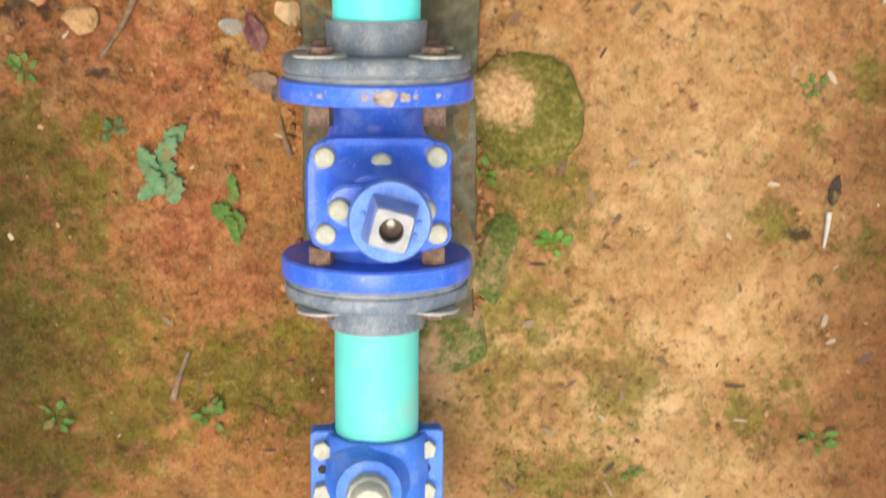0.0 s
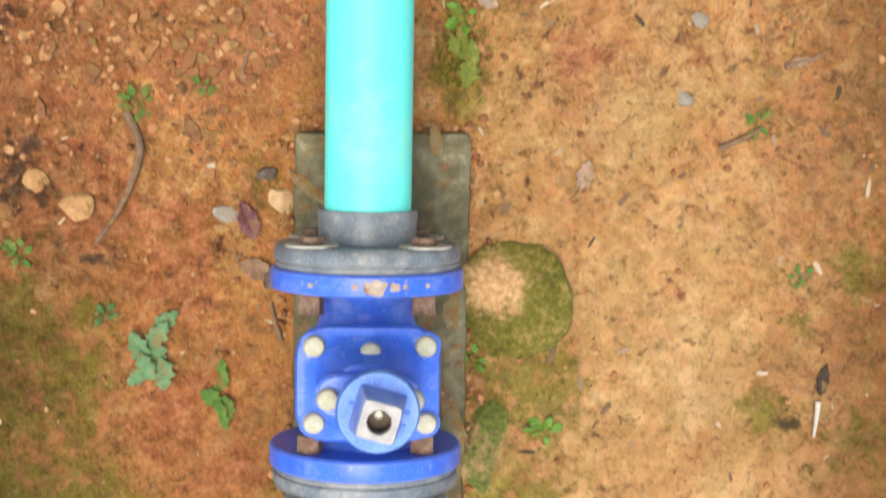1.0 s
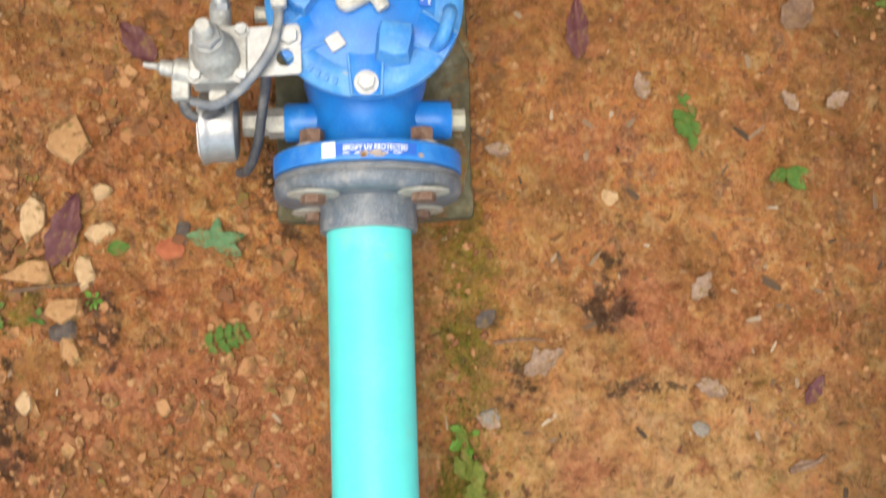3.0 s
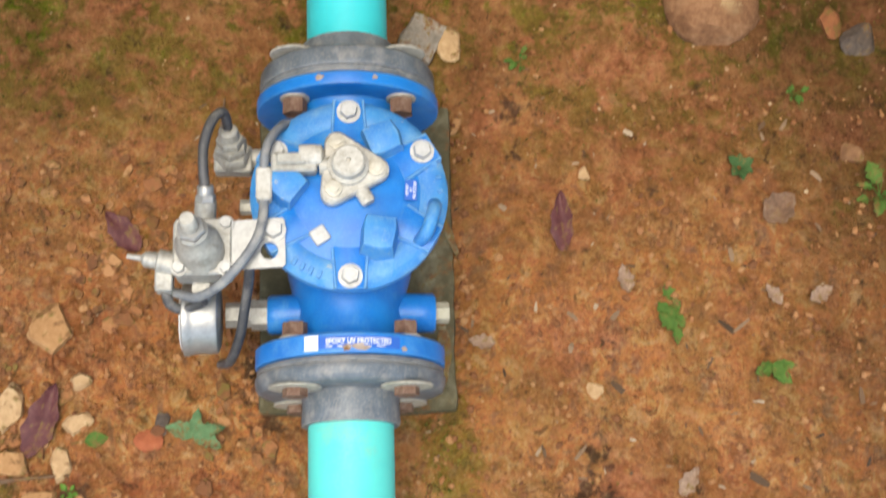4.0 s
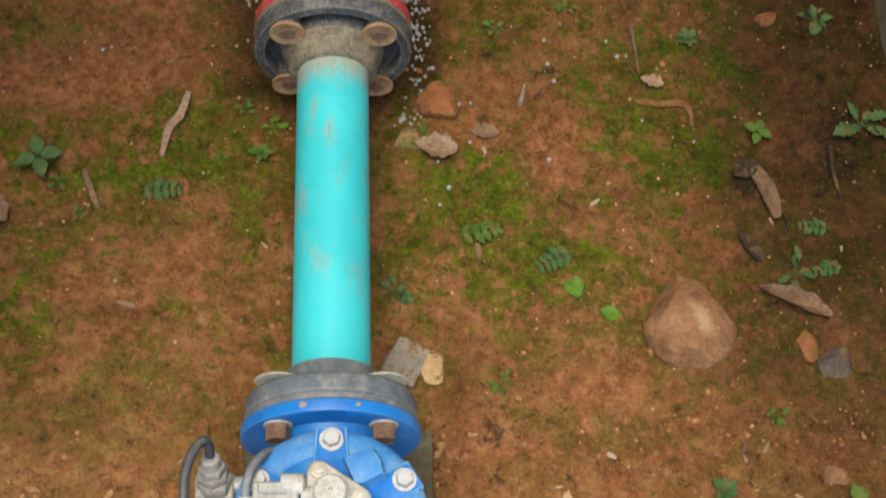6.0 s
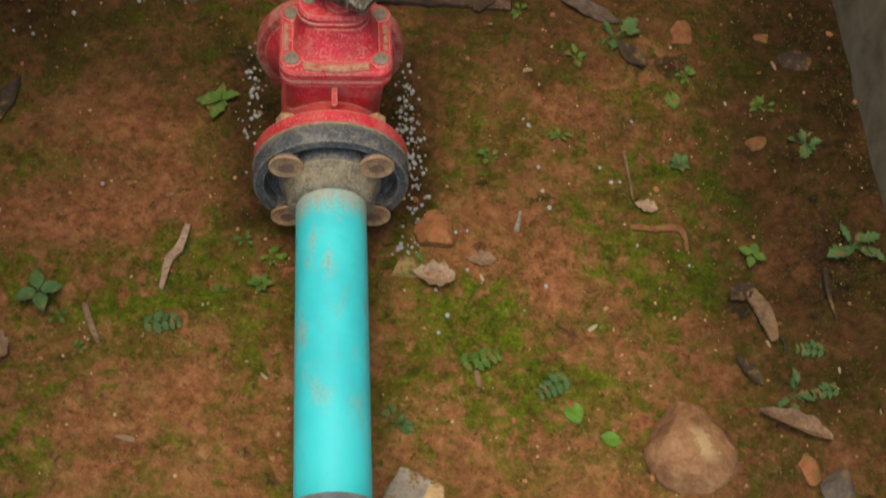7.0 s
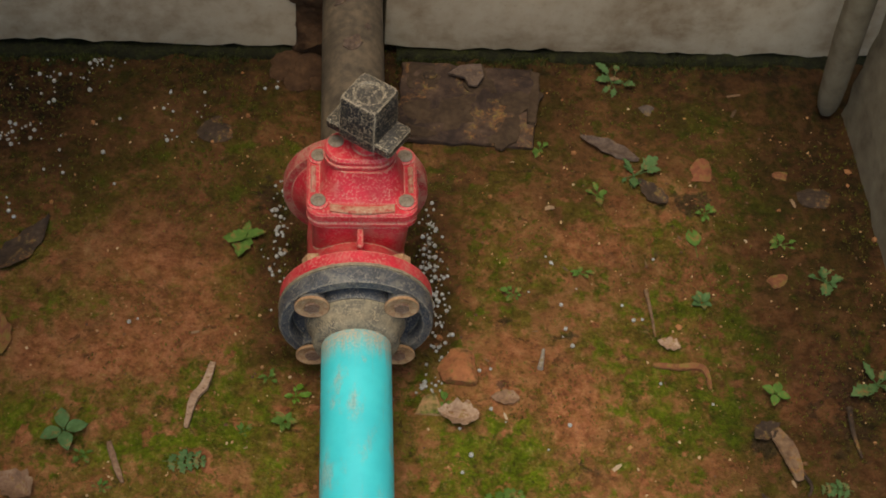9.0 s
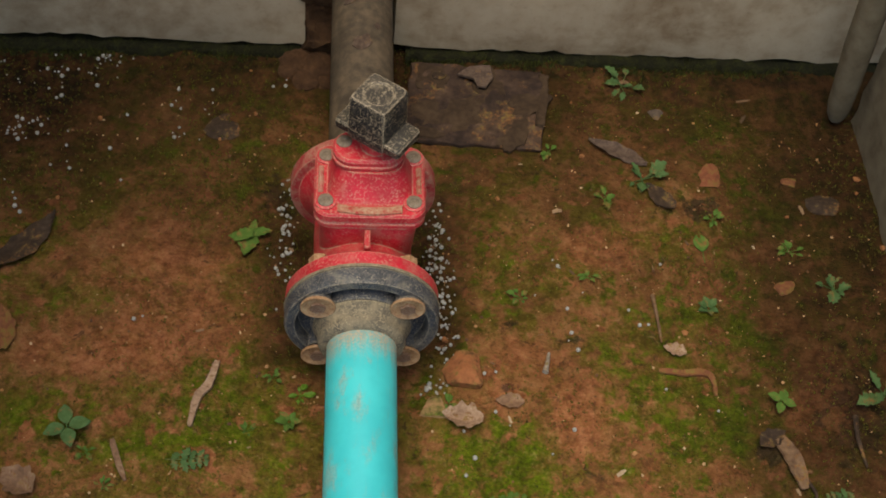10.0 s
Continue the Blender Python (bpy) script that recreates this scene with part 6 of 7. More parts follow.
for i, (x, y, w, d, h, m, lab) in enumerate((
        (-0.228, 0.280, 0.030, 0.030, 0.016, M_REDSTONE, "small orange-red stone on the clay"), (-0.348, 0.191, 0.034, 0.028, 0.016, M_DARKSTONE, "dark grey stone on the gravel"),
        (0.285, 0.332, 0.020, 0.026, 0.012, M_PALESTONE, "small pale pebble on the clay"), (0.285, 0.596, 0.016, 0.020, 0.011, M_PALESTONE, "small whitish pebble on the clay"),
        (0.150, 1.153, 0.060, 0.058, 0.044, M_CLAYLUMP, "orange clay lump beside the pipe"), (-0.212, 1.588, 0.055, 0.050, 0.014, M_ROTTEN, "dark flat stone near the wall"),
        (0.538, 1.511, 0.038, 0.054, 0.009, M_TILE, "flat reddish tile fragment in the moss"), (0.103, 1.096, 0.05, 0.04, 0.016, M_STONE_MOSS, "flat mossy stone by the pipe"),
        (-0.212, 0.305, 0.018, 0.03, 0.012, M_DARKSTONE, "slim dark stone on the clay"), (0.621, 0.623, 0.03, 0.034, 0.016, M_ROCK, "small brown stone by a weed"),
        (0.648, 0.770, 0.05, 0.05, 0.02, M_DARKSTONE, "dark mottled stone in the moss"), (0.710, 1.465, 0.05, 0.045, 0.012, M_ROTTEN, "dark flat stone by the side wall"),
        (0.666, 1.507, 0.024, 0.02, 0.01, M_CLAYCHIP, "small red stone by the side wall"), (0.622, 1.307, 0.035, 0.022, 0.012, M_CLAYCHIP, "small orange stone in the moss"),
        (0.613, 0.799, 0.03, 0.045, 0.014, M_CLAYLUMP, "orange clay lump near the rock"), (0.471, 1.650, 0.03, 0.022, 0.01, M_DARKSTONE, "small dark stone by the wall"))):
    put_stone(x, y, w, d, h, m, lab, 60 + i, rz=rng.uniform(-30, 30), cuts=8, sub=3)


for i, (x, y, w, d, h, m, lab) in enumerate((
        (-0.322, -0.160, 0.036, 0.034, 0.018, M_TANSTONE, "tan clay stone on reddish soil"), (-0.370, -0.132, 0.022, 0.020, 0.012, M_TANSTONE, "small tan clay stone on dark soil"),
        (-0.096, -0.155, 0.030, 0.030, 0.016, M_PALESTONE, "pale stone against the concrete pad"), (-0.155, -0.167, 0.032, 0.020, 0.010, M_GREYPEBBLE, "grey stone near the concrete pad"),
        (-0.111, -0.122, 0.024, 0.020, 0.014, M_DARKSTONE, "dark clod near the concrete pad"), (0.362, -0.030, 0.022, 0.022, 0.012, M_GREYPEBBLE, "grey pebble on sandy clay"),
        (0.378, 0.060, 0.018, 0.018, 0.010, M_GREYPEBBLE, "small grey pebble on sandy clay"), (0.136, 0.080, 0.024, 0.020, 0.010, M_GREYPEBBLE, "whitish pebble beside the pipe"))):
    put_stone(x, y, w, d, h, m, lab, 120 + i, rz=rng.uniform(-40, 40), cuts=6, sub=3)


def leaf(length, width, fold=0.25, curl=0.3, lobes=0.0, n=10, m=6, seed=0, bm=None, mat4=None):
    """A thin leaf blade along +y with a folded midrib and curled tip."""
    own = bmesh.new() if bm is None else bm
    r = random.Random(seed)
    ph = r.uniform(0, 6)
    top, bot = [], []
    for i in range(n + 1):
        t = i / n
        wd = width * 0.5 * (math.sin(math.pi * min(1, t * 0.97 + 0.03)) ** 0.75) * (1 - 0.35 * t) * 1.25
        wd *= 1 + lobes * math.sin(t * 22 + ph)
        wd = max(wd, width * 0.015)
        a, b = [], []
        for j in range(m + 1):
            s = 2 * j / m - 1
            z = fold * wd * abs(s) + curl * length * (t - 0.5) ** 2 + 0.03 * length * math.sin(5 * t + 3 * s + ph)
            p = Vector((s * wd, t * length, z))
            q = p - Vector((0, 0, 0.0007))
            a.append(own.verts.new(mat4 @ p if mat4 else p))
            b.append(own.verts.new(mat4 @ q if mat4 else q))
        top.append(a), bot.append(b)
    for g in (top, bot):
        for a, b in zip(g, g[1:]):
            for j in range(m):
                own.faces.new((a[j], a[j + 1], b[j + 1], b[j]))
    rim_t = top[0] + [a[-1] for a in top[1:]] + top[-1][-2::-1] + [a[0] for a in top[-2:0:-1]]
    rim_b = bot[0] + [a[-1] for a in bot[1:]] + bot[-1][-2::-1] + [a[0] for a in bot[-2:0:-1]]
    for i in range(len(rim_t)):
        k = (i + 1) % len(rim_t)
        own.faces.new((rim_t[i], rim_t[k], rim_b[k], rim_b[i]))
    return own


def fallen_leaf(x, y, length, width, rz, mat, label, seed, curl=0.35, fold=0.3, lobes=0.12, tilt=0.0):
    bm = leaf(length, width, fold, curl, lobes, 12, 6, seed)
    bmesh.ops.translate(bm, vec=(0, -length / 2, 0), verts=bm.verts)
    return solid("fallen_leaf", bm, mat, pose(x, y, ground_height(x, y) + 0.004, tilt, 0, rz), label, "leaf", "fallen leaves", sharp=70)


fallen_leaf(0.254, 0.534, 0.075, 0.026, 0, M_PURPLE, "purple-brown dead leaf lying on clay", 1)
fallen_leaf(-0.263, 0.528, 0.062, 0.030, 40, M_PURPLE, "dark maroon dead leaf on clay", 2)
fallen_leaf(0.139, 1.077, 0.056, 0.036, 80, M_PALELEAF, "crumpled bleached leaf beside the pipe", 3, 0.9, 0.8, 0.2)
fallen_leaf(0.521, 0.550, 0.050, 0.036, -50, M_DEADLEAF, "dry curled brown leaf on clay", 4, 0.5, 0.5)
fallen_leaf(-0.436, 0.980, 0.055, 0.040, 50, M_DEADLEAF, "pale dry leaf on mossy ground", 5, 0.6, 0.6, 0.15)
fallen_leaf(-0.477, 1.361, 0.120, 0.040, -35, M_ROTTEN, "large dark rotten leaf on dark soil", 6, 0.4, 0.3)
fallen_leaf(-0.489, 1.211, 0.075, 0.035, 10, M_CLAYCHIP, "orange dry leaf on mossy ground", 7, 0.4, 0.3)
fallen_leaf(0.601, 0.856, 0.100, 0.026, 66, M_DEADLEAF, "long curled brown leaf beside the rock", 8, 0.25, 1.2)
fallen_leaf(0.206, 1.108, 0.040, 0.022, 85, M_DEADLEAF, "small dry leaf chip on moss", 9, 0.2, 0.2)
fallen_leaf(0.564, 1.056, 0.045, 0.026, -60, M_ROTTEN, "dark decayed leaf in the weeds", 11, 0.4, 0.4)
fallen_leaf(0.556, 0.940, 0.055, 0.018, 30, M_ROTTEN, "dark decayed leaf on moss", 12, 0.3, 0.3)
fallen_leaf(0.400, 1.559, 0.100, 0.028, 62, M_PALEMUD, "flat pale bark flake near the wall", 13, 0.1, 0.1)
fallen_leaf(-0.344, 0.306, 0.088, 0.034, -20, M_PURPLE, "dark red leaf among loose stones", 14)
fallen_leaf(0.455, 1.466, 0.06, 0.03, 40, M_ROTTEN, "dark decayed leaf beside a small plant", 15)
fallen_leaf(0.513, 0.100, 0.042, 0.016, -35, M_PURPLE, "small mauve dead leaf on clay", 17)
fallen_leaf(0.197, 0.141, 0.052, 0.022, -60, M_PALELEAF, "crumpled whitish leaf on sandy clay", 22, 0.7, 0.7, 0.25)
fallen_leaf(0.497, 0.014, 0.036, 0.010, -80, M_PALELEAF, "slim pinkish leaf sliver on sandy clay", 23, 0.3, 0.3)
fallen_leaf(0.389, 0.104, 0.040, 0.016, 70, M_PALELEAF, "bleached torn leaf on sandy clay", 24, 0.5, 0.5, 0.2)
fallen_leaf(0.134, 0.193, 0.030, 0.018, -50, M_DARKSTONE, "small grey-brown leaf scrap on mossy clay", 25, 0.2, 0.3)
fallen_leaf(-0.132, -0.175, 0.045, 0.022, 20, M_PURPLE, "purple-brown dead leaf beside the mossy pad", 18)
fallen_leaf(-0.125, -0.230, 0.040, 0.022, 75, M_DEADLEAF, "dry brown leaf beside the mossy pad", 19, 0.5, 0.4)
fallen_leaf(-0.103, -0.238, 0.034, 0.018, -30, M_DARKSTONE, "grey-brown leaf scrap beside the mossy pad", 20)
for k, (x, y, size, turn) in enumerate([(0.194, 0.142, 0.036, 20), (0.132, 0.075, 0.030, 70), (0.387, 0.224, 0.038, -35), (0.391, 0.107, 0.032, 50),
                                        (0.327, 0.464, 0.036, 10), (0.563, 0.443, 0.034, -60), (0.506, 0.444, 0.030, 35), (0.153, 0.390, 0.032, 80),
                                        (0.249, -0.119, 0.036, -15)]):
    fallen_leaf(x, y, size, size * 0.5, turn, M_PALELEAF, "small bleached leaf scrap on red clay", 30 + k, 0.4, 0.4, 0.2)


def stick(pts, r, label, mat=None, name="stick"):
    bm = hose([(x, y, ground_height(x, y) + z) for x, y, z in pts], r, 8, 6, None, lambda t: r * (1.1 - 0.6 * t))
    ob = solid(name, bm, mat or M_WOOD, Matrix(), label, "twig", "dry twigs")
    return ob


def bark_strip(pts, width, label, mat, thick=0.0022, name="bark_strip"):
    """A flat dry strip that curves along the ground, widest in its middle, with ragged edges."""
    path = smooth_path([(x, y, ground_height(x, y) + z) for x, y, z in pts], 7)
    rings = []
    for i, p in enumerate(path):
        t = i / (len(path) - 1)
        d = (path[min(i + 1, len(path) - 1)] - path[max(i - 1, 0)]).normalized()
        side = d.cross(Vector((0, 0, 1))).normalized()
        w = 0.5 * width * (0.30 + 0.70 * math.sin(math.pi * min(1.0, 0.12 + 0.86 * t)) ** 0.7)
        a, b = w * (1 + 0.30 * noise.noise((9 * t, pts[0][0] * 40, 0))), w * (1 + 0.30 * noise.noise((9 * t, 7, pts[0][1] * 40)))
        up = Vector((0, 0, thick))
        rings.append([p - side * a, p - side * a * 0.9 + up * 1.6, p + up * 0.7, p + side * b * 0.9 + up * 1.4, p + side * b, p - up * 0.4])
    return solid(name, loft(rings), mat, Matrix(), label, "bark", "dry bark strips", sharp=50)


bark_strip([(-0.194, 1.165, 0.004), (-0.203, 1.128, 0.006), (-0.217, 1.104, 0.005), (-0.224, 1.063, 0.004)], 0.013, "curved dry strip of pale bark on moss", M_PALELEAF)
bark_strip([(-0.323, 1.042, 0.003), (-0.311, 1.008, 0.005), (-0.300, 0.983, 0.003)], 0.009, "short curved dry strip on moss", M_DEADLEAF)
bark_strip([(0.574, 1.056, 0.006), (0.588, 1.020, 0.009), (0.596, 0.980, 0.005)], 0.024, "broad reddish bark flake in the weeds", M_WOOD, 0.0022)
stick([(0.258, 1.155, 0.004), (0.262, 1.170, 0.005), (0.266, 1.188, 0.004)], 0.0042, "short grey stub of twig on soil", M_GREYWOOD)
stick([(0.424, 1.288, 0.004), (0.427, 1.248, 0.006), (0.429, 1.210, 0.004)], 0.0030, "short straight brown twig in the moss")
fallen_leaf(0.447, 1.198, 0.034, 0.020, 70, M_PALELEAF, "small dry leaf scrap beside a twig", 44, 0.3, 0.3, 0.2)
stick([(0.534, -0.382, 0.004), (0.532, -0.402, 0.006), (0.530, -0.424, 0.004)], 0.0034, "short whitish twig on clay", M_BLEACHED)
fallen_leaf(0.538, -0.355, 0.038, 0.014, -12, M_ROTTEN, "small blackish leaf at the end of a twig", 26, 0.2, 0.4)
stick([(0.477, 0.008, 0.004), (0.507, 0.016, 0.005), (0.522, 0.025, 0.004)], 0.0035, "pale dry twig on clay", M_DEADLEAF)
stick([(0.406, -0.087, 0.003), (0.436, -0.072, 0.005), (0.451, -0.062, 0.004)], 0.004, "curled dark twig on clay")
stick([(-0.267, -0.057, 0.003), (-0.252, -0.098, 0.006), (-0.272, -0.158, 0.006), (-0.302, -0.203, 0.003)], 0.005, "curved root piece on gravel")
stick([(-0.404, 0.237, 0.004), (-0.364, 0.241, 0.005), (-0.313, 0.245, 0.004)], 0.0028, "thin dark twig by pale stones")
stick([(0.142, 0.165, 0.003), (0.177, 0.168, 0.005), (0.202, 0.165, 0.003)], 0.0022, "thin straw on clay", M_DEADLEAF)
stick([(-0.141, -0.017, 0.003), (-0.136, 0.003, 0.005), (-0.129, 0.015, 0.003)], 0.0022, "tiny pale root hair on gravel", M_DEADLEAF)
stick([(-0.154, 0.638, 0.003), (-0.149, 0.663, 0.005), (-0.147, 0.692, 0.003)], 0.0025, "thin dark twig on clay")
stick([(-0.094, -0.314, 0.003), (-0.102, -0.289, 0.005), (-0.106, -0.269, 0.004)], 0.0035, "short brown twig by the valve")
stick([(0.589, 1.013, 0.004), (0.609, 0.974, 0.006), (0.603, 0.958, 0.005)], 0.003, "dark twig in the weeds", M_ROTTEN)
stick([(0.685, 1.089, 0.004), (0.681, 1.051, 0.006), (0.687, 1.012, 0.004)], 0.004, "dark upright twig in the weeds", M_ROTTEN)
bark_strip([(0.420, 1.163, 0.002), (0.455, 1.160, 0.003), (0.490, 1.158, 0.003), (0.497, 1.125, 0.002)], 0.010, "bent reddish strip of bark on moss", M_CLAYCHIP)
stick([(-0.234, -0.598, 0.003), (-0.225, -0.568, 0.006), (-0.215, -0.543, 0.004)], 0.004, "pale dry twig on mossy clay", M_DEADLEAF)

# board lying by the wall, driftwood scrap
board = thing("board", 0.180, 1.648, ground_height(0.180, 1.648) - 0.001, "mud-brown flat board lying by the wall", "board", rz=-4)
part("panel", rough_box(0.215, 0.165, 0.0, 0.012, 0.012, 0.006, 12.0, 0.004), M_BOARD, board)
part("edge_strip", rough_box(0.015, 0.110, 0.0, 0.014, 0.007, 0.004, 31.0, 0.003), M_MUD, board, "splintered edge strip").matrix_local = pose(0.106, 0.018, 0.002, 0, 0, -3)
for x, y, w, d, seed in ((-0.045, -0.030, 0.130, 0.075, 2.0), (0.062, -0.060, 0.080, 0.040, 5.0), (-0.075, 0.050, 0.050, 0.060, 7.0), (0.020, 0.045, 0.070, 0.050, 9.0), (0.085, 0.010, 0.045, 0.080, 11.0)):
    part("mud_smear", flat_patch(w, d, seed, 0.002), M_MUD, board, "dry brown mud").matrix_local = pose(x, y, 0.0118, 0, 0, 12 * seed)
# flat dark patch that paints the inside of a hole in the board
part("dark_hole", flat_patch(0.022, 0.020, 4.0, 0.003), M_ROTTEN, board, "dark patch drawn as a hole").matrix_local = pose(-0.062, 0.052, 0.0140)
solid("board_fragment", polyplate([(-0.034, 0.004), (-0.012, 0.020), (0.022, 0.022), (0.024, -0.004), (0.010, -0.024), (-0.004, -0.022), (-0.008, -0.006)], 0.0, 0.005, 0.001), M_PALEMUD, pose(0.185, 1.697, ground_height(0.185, 1.697) + 0.015, 3, 2, 5), "pale pinkish flat fragment lying on the board", "board")
solid("wood_scrap", rough_box(0.048, 0.056, 0.0, 0.010, 0.007, 0.005, 18.0, 0.004), M_GREYWOOD, pose(0.092, 0.770, ground_height(0.092, 0.77) + 0.002, 0, 4, -28), "weathered grey wood scrap beside the pipe", "wood scrap")


def plant(x, y, kind, size, mat, label, seed, rz=None):
    """A small weed: stems with leaflets, each leaf its own part."""
    r = random.Random(seed)
    root = thing("weed", x, y, ground_height(x, y) - 0.001, label, "plant", "small weeds", (r.uniform(-20, 20) if kind == "ragged" else r.uniform(0, 360)) if rz is None else rz)
    if kind == "fern":
        stem = [(0, -size * 0.5, 0.003), (0.002, -size * 0.1, size * 0.16), (0, size * 0.25, size * 0.18), (0.001, size * 0.5, size * 0.08)]
        part("stem", hose(stem, size * 0.012, 6, 4), mat, root)
        path = smooth_path(stem, 6)
        for i in range(3, len(path) - 1, 3):
            t = i / (len(path) - 1)
            L = size * 0.34 * (1 - 0.55 * abs(t - 0.35) * 1.6)
            for s in (-1, 1):
                m = Matrix.Translation(path[i]) @ Matrix.Rotation(radians(-s * r.uniform(58, 78)), 4, "Z") @ Matrix.Rotation(radians(r.uniform(-25, 12)), 4, "X")
                part("leaflet", leaf(L, L * 0.50, 0.2, -0.2, 0.45, 11, 2, r.random(), None, m), mat, root, sharp=70)
    elif kind == "rosette":
        for k in range(6):
            a = 360 * k / 6 + r.uniform(-18, 18)
            L = size * r.uniform(0.38, 0.58)
            m = Matrix.Rotation(radians(a), 4, "Z") @ Matrix.Translation((0, size * 0.05, 0.004)) @ Matrix.Rotation(radians(r.uniform(8, 34)), 4, "X")
            part("leaf", leaf(L, L * 0.62, 0.25, -0.35, 0.05, 8, 6, r.random(), None, m), mat, root, sharp=70)
    elif kind == "single":
        part("stem", hose([(0, -size * 0.6, 0.002), (0, -size * 0.3, size * 0.10), (0, 0, size * 0.16)], size * 0.018, 6, 4), mat, root)
        m = Matrix.Translation((0, 0, size * 0.16)) @ Matrix.Rotation(radians(-6), 4, "X")
        part("leaf", leaf(size, size * 0.66, 0.22, -0.18, 0.03, 10, 6, seed, None, m), mat, root, sharp=70)
    elif kind == "clover":
        part("stem", hose([(0, 0, 0.001), (0.001, 0.001, size * 0.2), (0, 0, size * 0.36)], size * 0.022, 6, 4), mat, root)
        for k in range(4):
            m = Matrix.Translation((0, 0, size * 0.36)) @ Matrix.Rotation(radians(90 * k + r.uniform(-8, 8)), 4, "Z") @ Matrix.Rotation(radians(r.uniform(-6, 10)), 4, "X")
            part("leaflet", leaf(size * 0.46, size * 0.30, 0.15, -0.2, 0.0, 10, 6, r.random(), None, m @ Matrix.Translation((0, size * 0.05, 0))), mat, root, sharp=70)
    elif kind == "ragged":  # overlapping limp scraps, longest along the thing's y
        for k in range(7):
            L = size * r.uniform(0.30, 0.48)
            m = Matrix.Translation((size * r.uniform(-0.12, 0.12), size * (0.30 - 0.11 * k), 0.003 + 0.002 * k)) @ Matrix.Rotation(radians(r.uniform(-42, 42) + 180 * (k % 2)), 4, "Z") @ Matrix.Rotation(radians(r.uniform(-3, 7)), 4, "X")
            part("leaf", leaf(L, L * r.uniform(0.40, 0.75), 0.12, -0.12, 0.30, 9, 4, r.random(), None, m), mat, root, sharp=70)
    elif kind == "torn":  # limp blades lying flat
        for k in range(5):
            a, L = r.uniform(-70, 70) + 180 * (k % 2), size * r.uniform(0.38, 0.62)
            m = Matrix.Rotation(radians(a), 4, "Z") @ Matrix.Translation((0, -size * 0.05, 0.004 + 0.003 * k)) @ Matrix.Rotation(radians(r.uniform(-4, 9)), 4, "X")
            part("leaf", leaf(L, L * r.uniform(0.40, 0.62), 0.15, -0.15, 0.16, 8, 4, r.random(), None, m), mat, root, sharp=70)
    else:  # clump of lobed leaves
        for k in range(8):
            a, L = 45 * k + r.uniform(-38, 38), size * r.uniform(0.15, 0.40)
            q, lift = size * r.uniform(0.04, 0.26), r.uniform(4, 38)
            turn = Matrix.Rotation(radians(a), 4, "Z")
            tip = Vector((0, q, 0.004 + q * math.tan(radians(lift))))
            m = turn @ Matrix.Translation(tip) @ Matrix.Rotation(radians(r.uniform(-12, 22)), 4, "X") @ Matrix.Rotation(radians(r.uniform(-35, 35)), 4, "Z")
            part("stem", hose([turn @ Vector((0, 0, 0.001)), turn @ (tip * 0.55), turn @ (tip + Vector((0, L * 0.08, 0)))], size * 0.010, 5, 2), mat, root)
            part("leaf", leaf(L, L * r.uniform(0.34, 0.70), 0.30, -0.35, 0.34, 9, 4, r.random(), None, m), mat, root, sharp=70)
    return root


WEEDS_FAR = [
    (-0.381, 1.054, "clover", 0.062, M_BLUELEAF, "dark blue-green low weed on moss"), (-0.080, 1.118, "clump", 0.045, M_LIME, "bright lime sprout beside the pipe"),
    (-0.118, 1.144, "clump", 0.035, M_LEAF, "small green sprout on moss"), (-0.093, 1.076, "rosette", 0.034, M_LEAF, "small green seedling beside the pipe"),
    (-0.158, 1.379, "torn", 0.075, M_LEAF, "lobed green weed beside the red valve"), (0.583, 1.109, "clover", 0.042, M_LEAF, "round-leaved clover on moss"),
    (0.509, 1.369, "single", 0.034, M_LEAF, "single green leaf in the moss"), (0.371, 1.465, "clump", 0.050, M_LEAF, "upright green weed in dark soil"),
    (0.433, 1.505, "clump", 0.080, M_BLUELEAF, "dark green leafy weed near the wall"), (0.290, 1.560, "clump", 0.04, M_LEAF, "tiny bright weed beside the board"),
    (0.422, 1.705, "clump", 0.07, M_BLUELEAF, "dark leafy weed against the wall"), (0.640, 1.373, "clump", 0.06, M_LEAF, "green weed near the side wall"),
    (0.700, 1.307, "clump", 0.07, M_BLUELEAF, "dark green weed near the side wall"), (0.533, 1.429, "clump", 0.04, M_LEAF, "small bright weed in the moss"),
    (0.506, 1.270, "rosette", 0.035, M_BLUELEAF, "small dark rosette in the moss"), (0.331, 1.318, "clump", 0.035, M_LEAF, "tiny green weed in the moss"),
    (0.229, 1.280, "clump", 0.034, M_LEAF, "tiny green weed beside the beads"), (0.733, 1.127, "clump", 0.09, M_BLUELEAF, "dark leafy weed by the side wall"),
    (-0.148, 1.063, "clump", 0.026, M_LEAF, "tiny seedling on moss"), (0.123, 1.105, "clump", 0.035, M_LEAF, "green tuft at the mossy stone"),
]
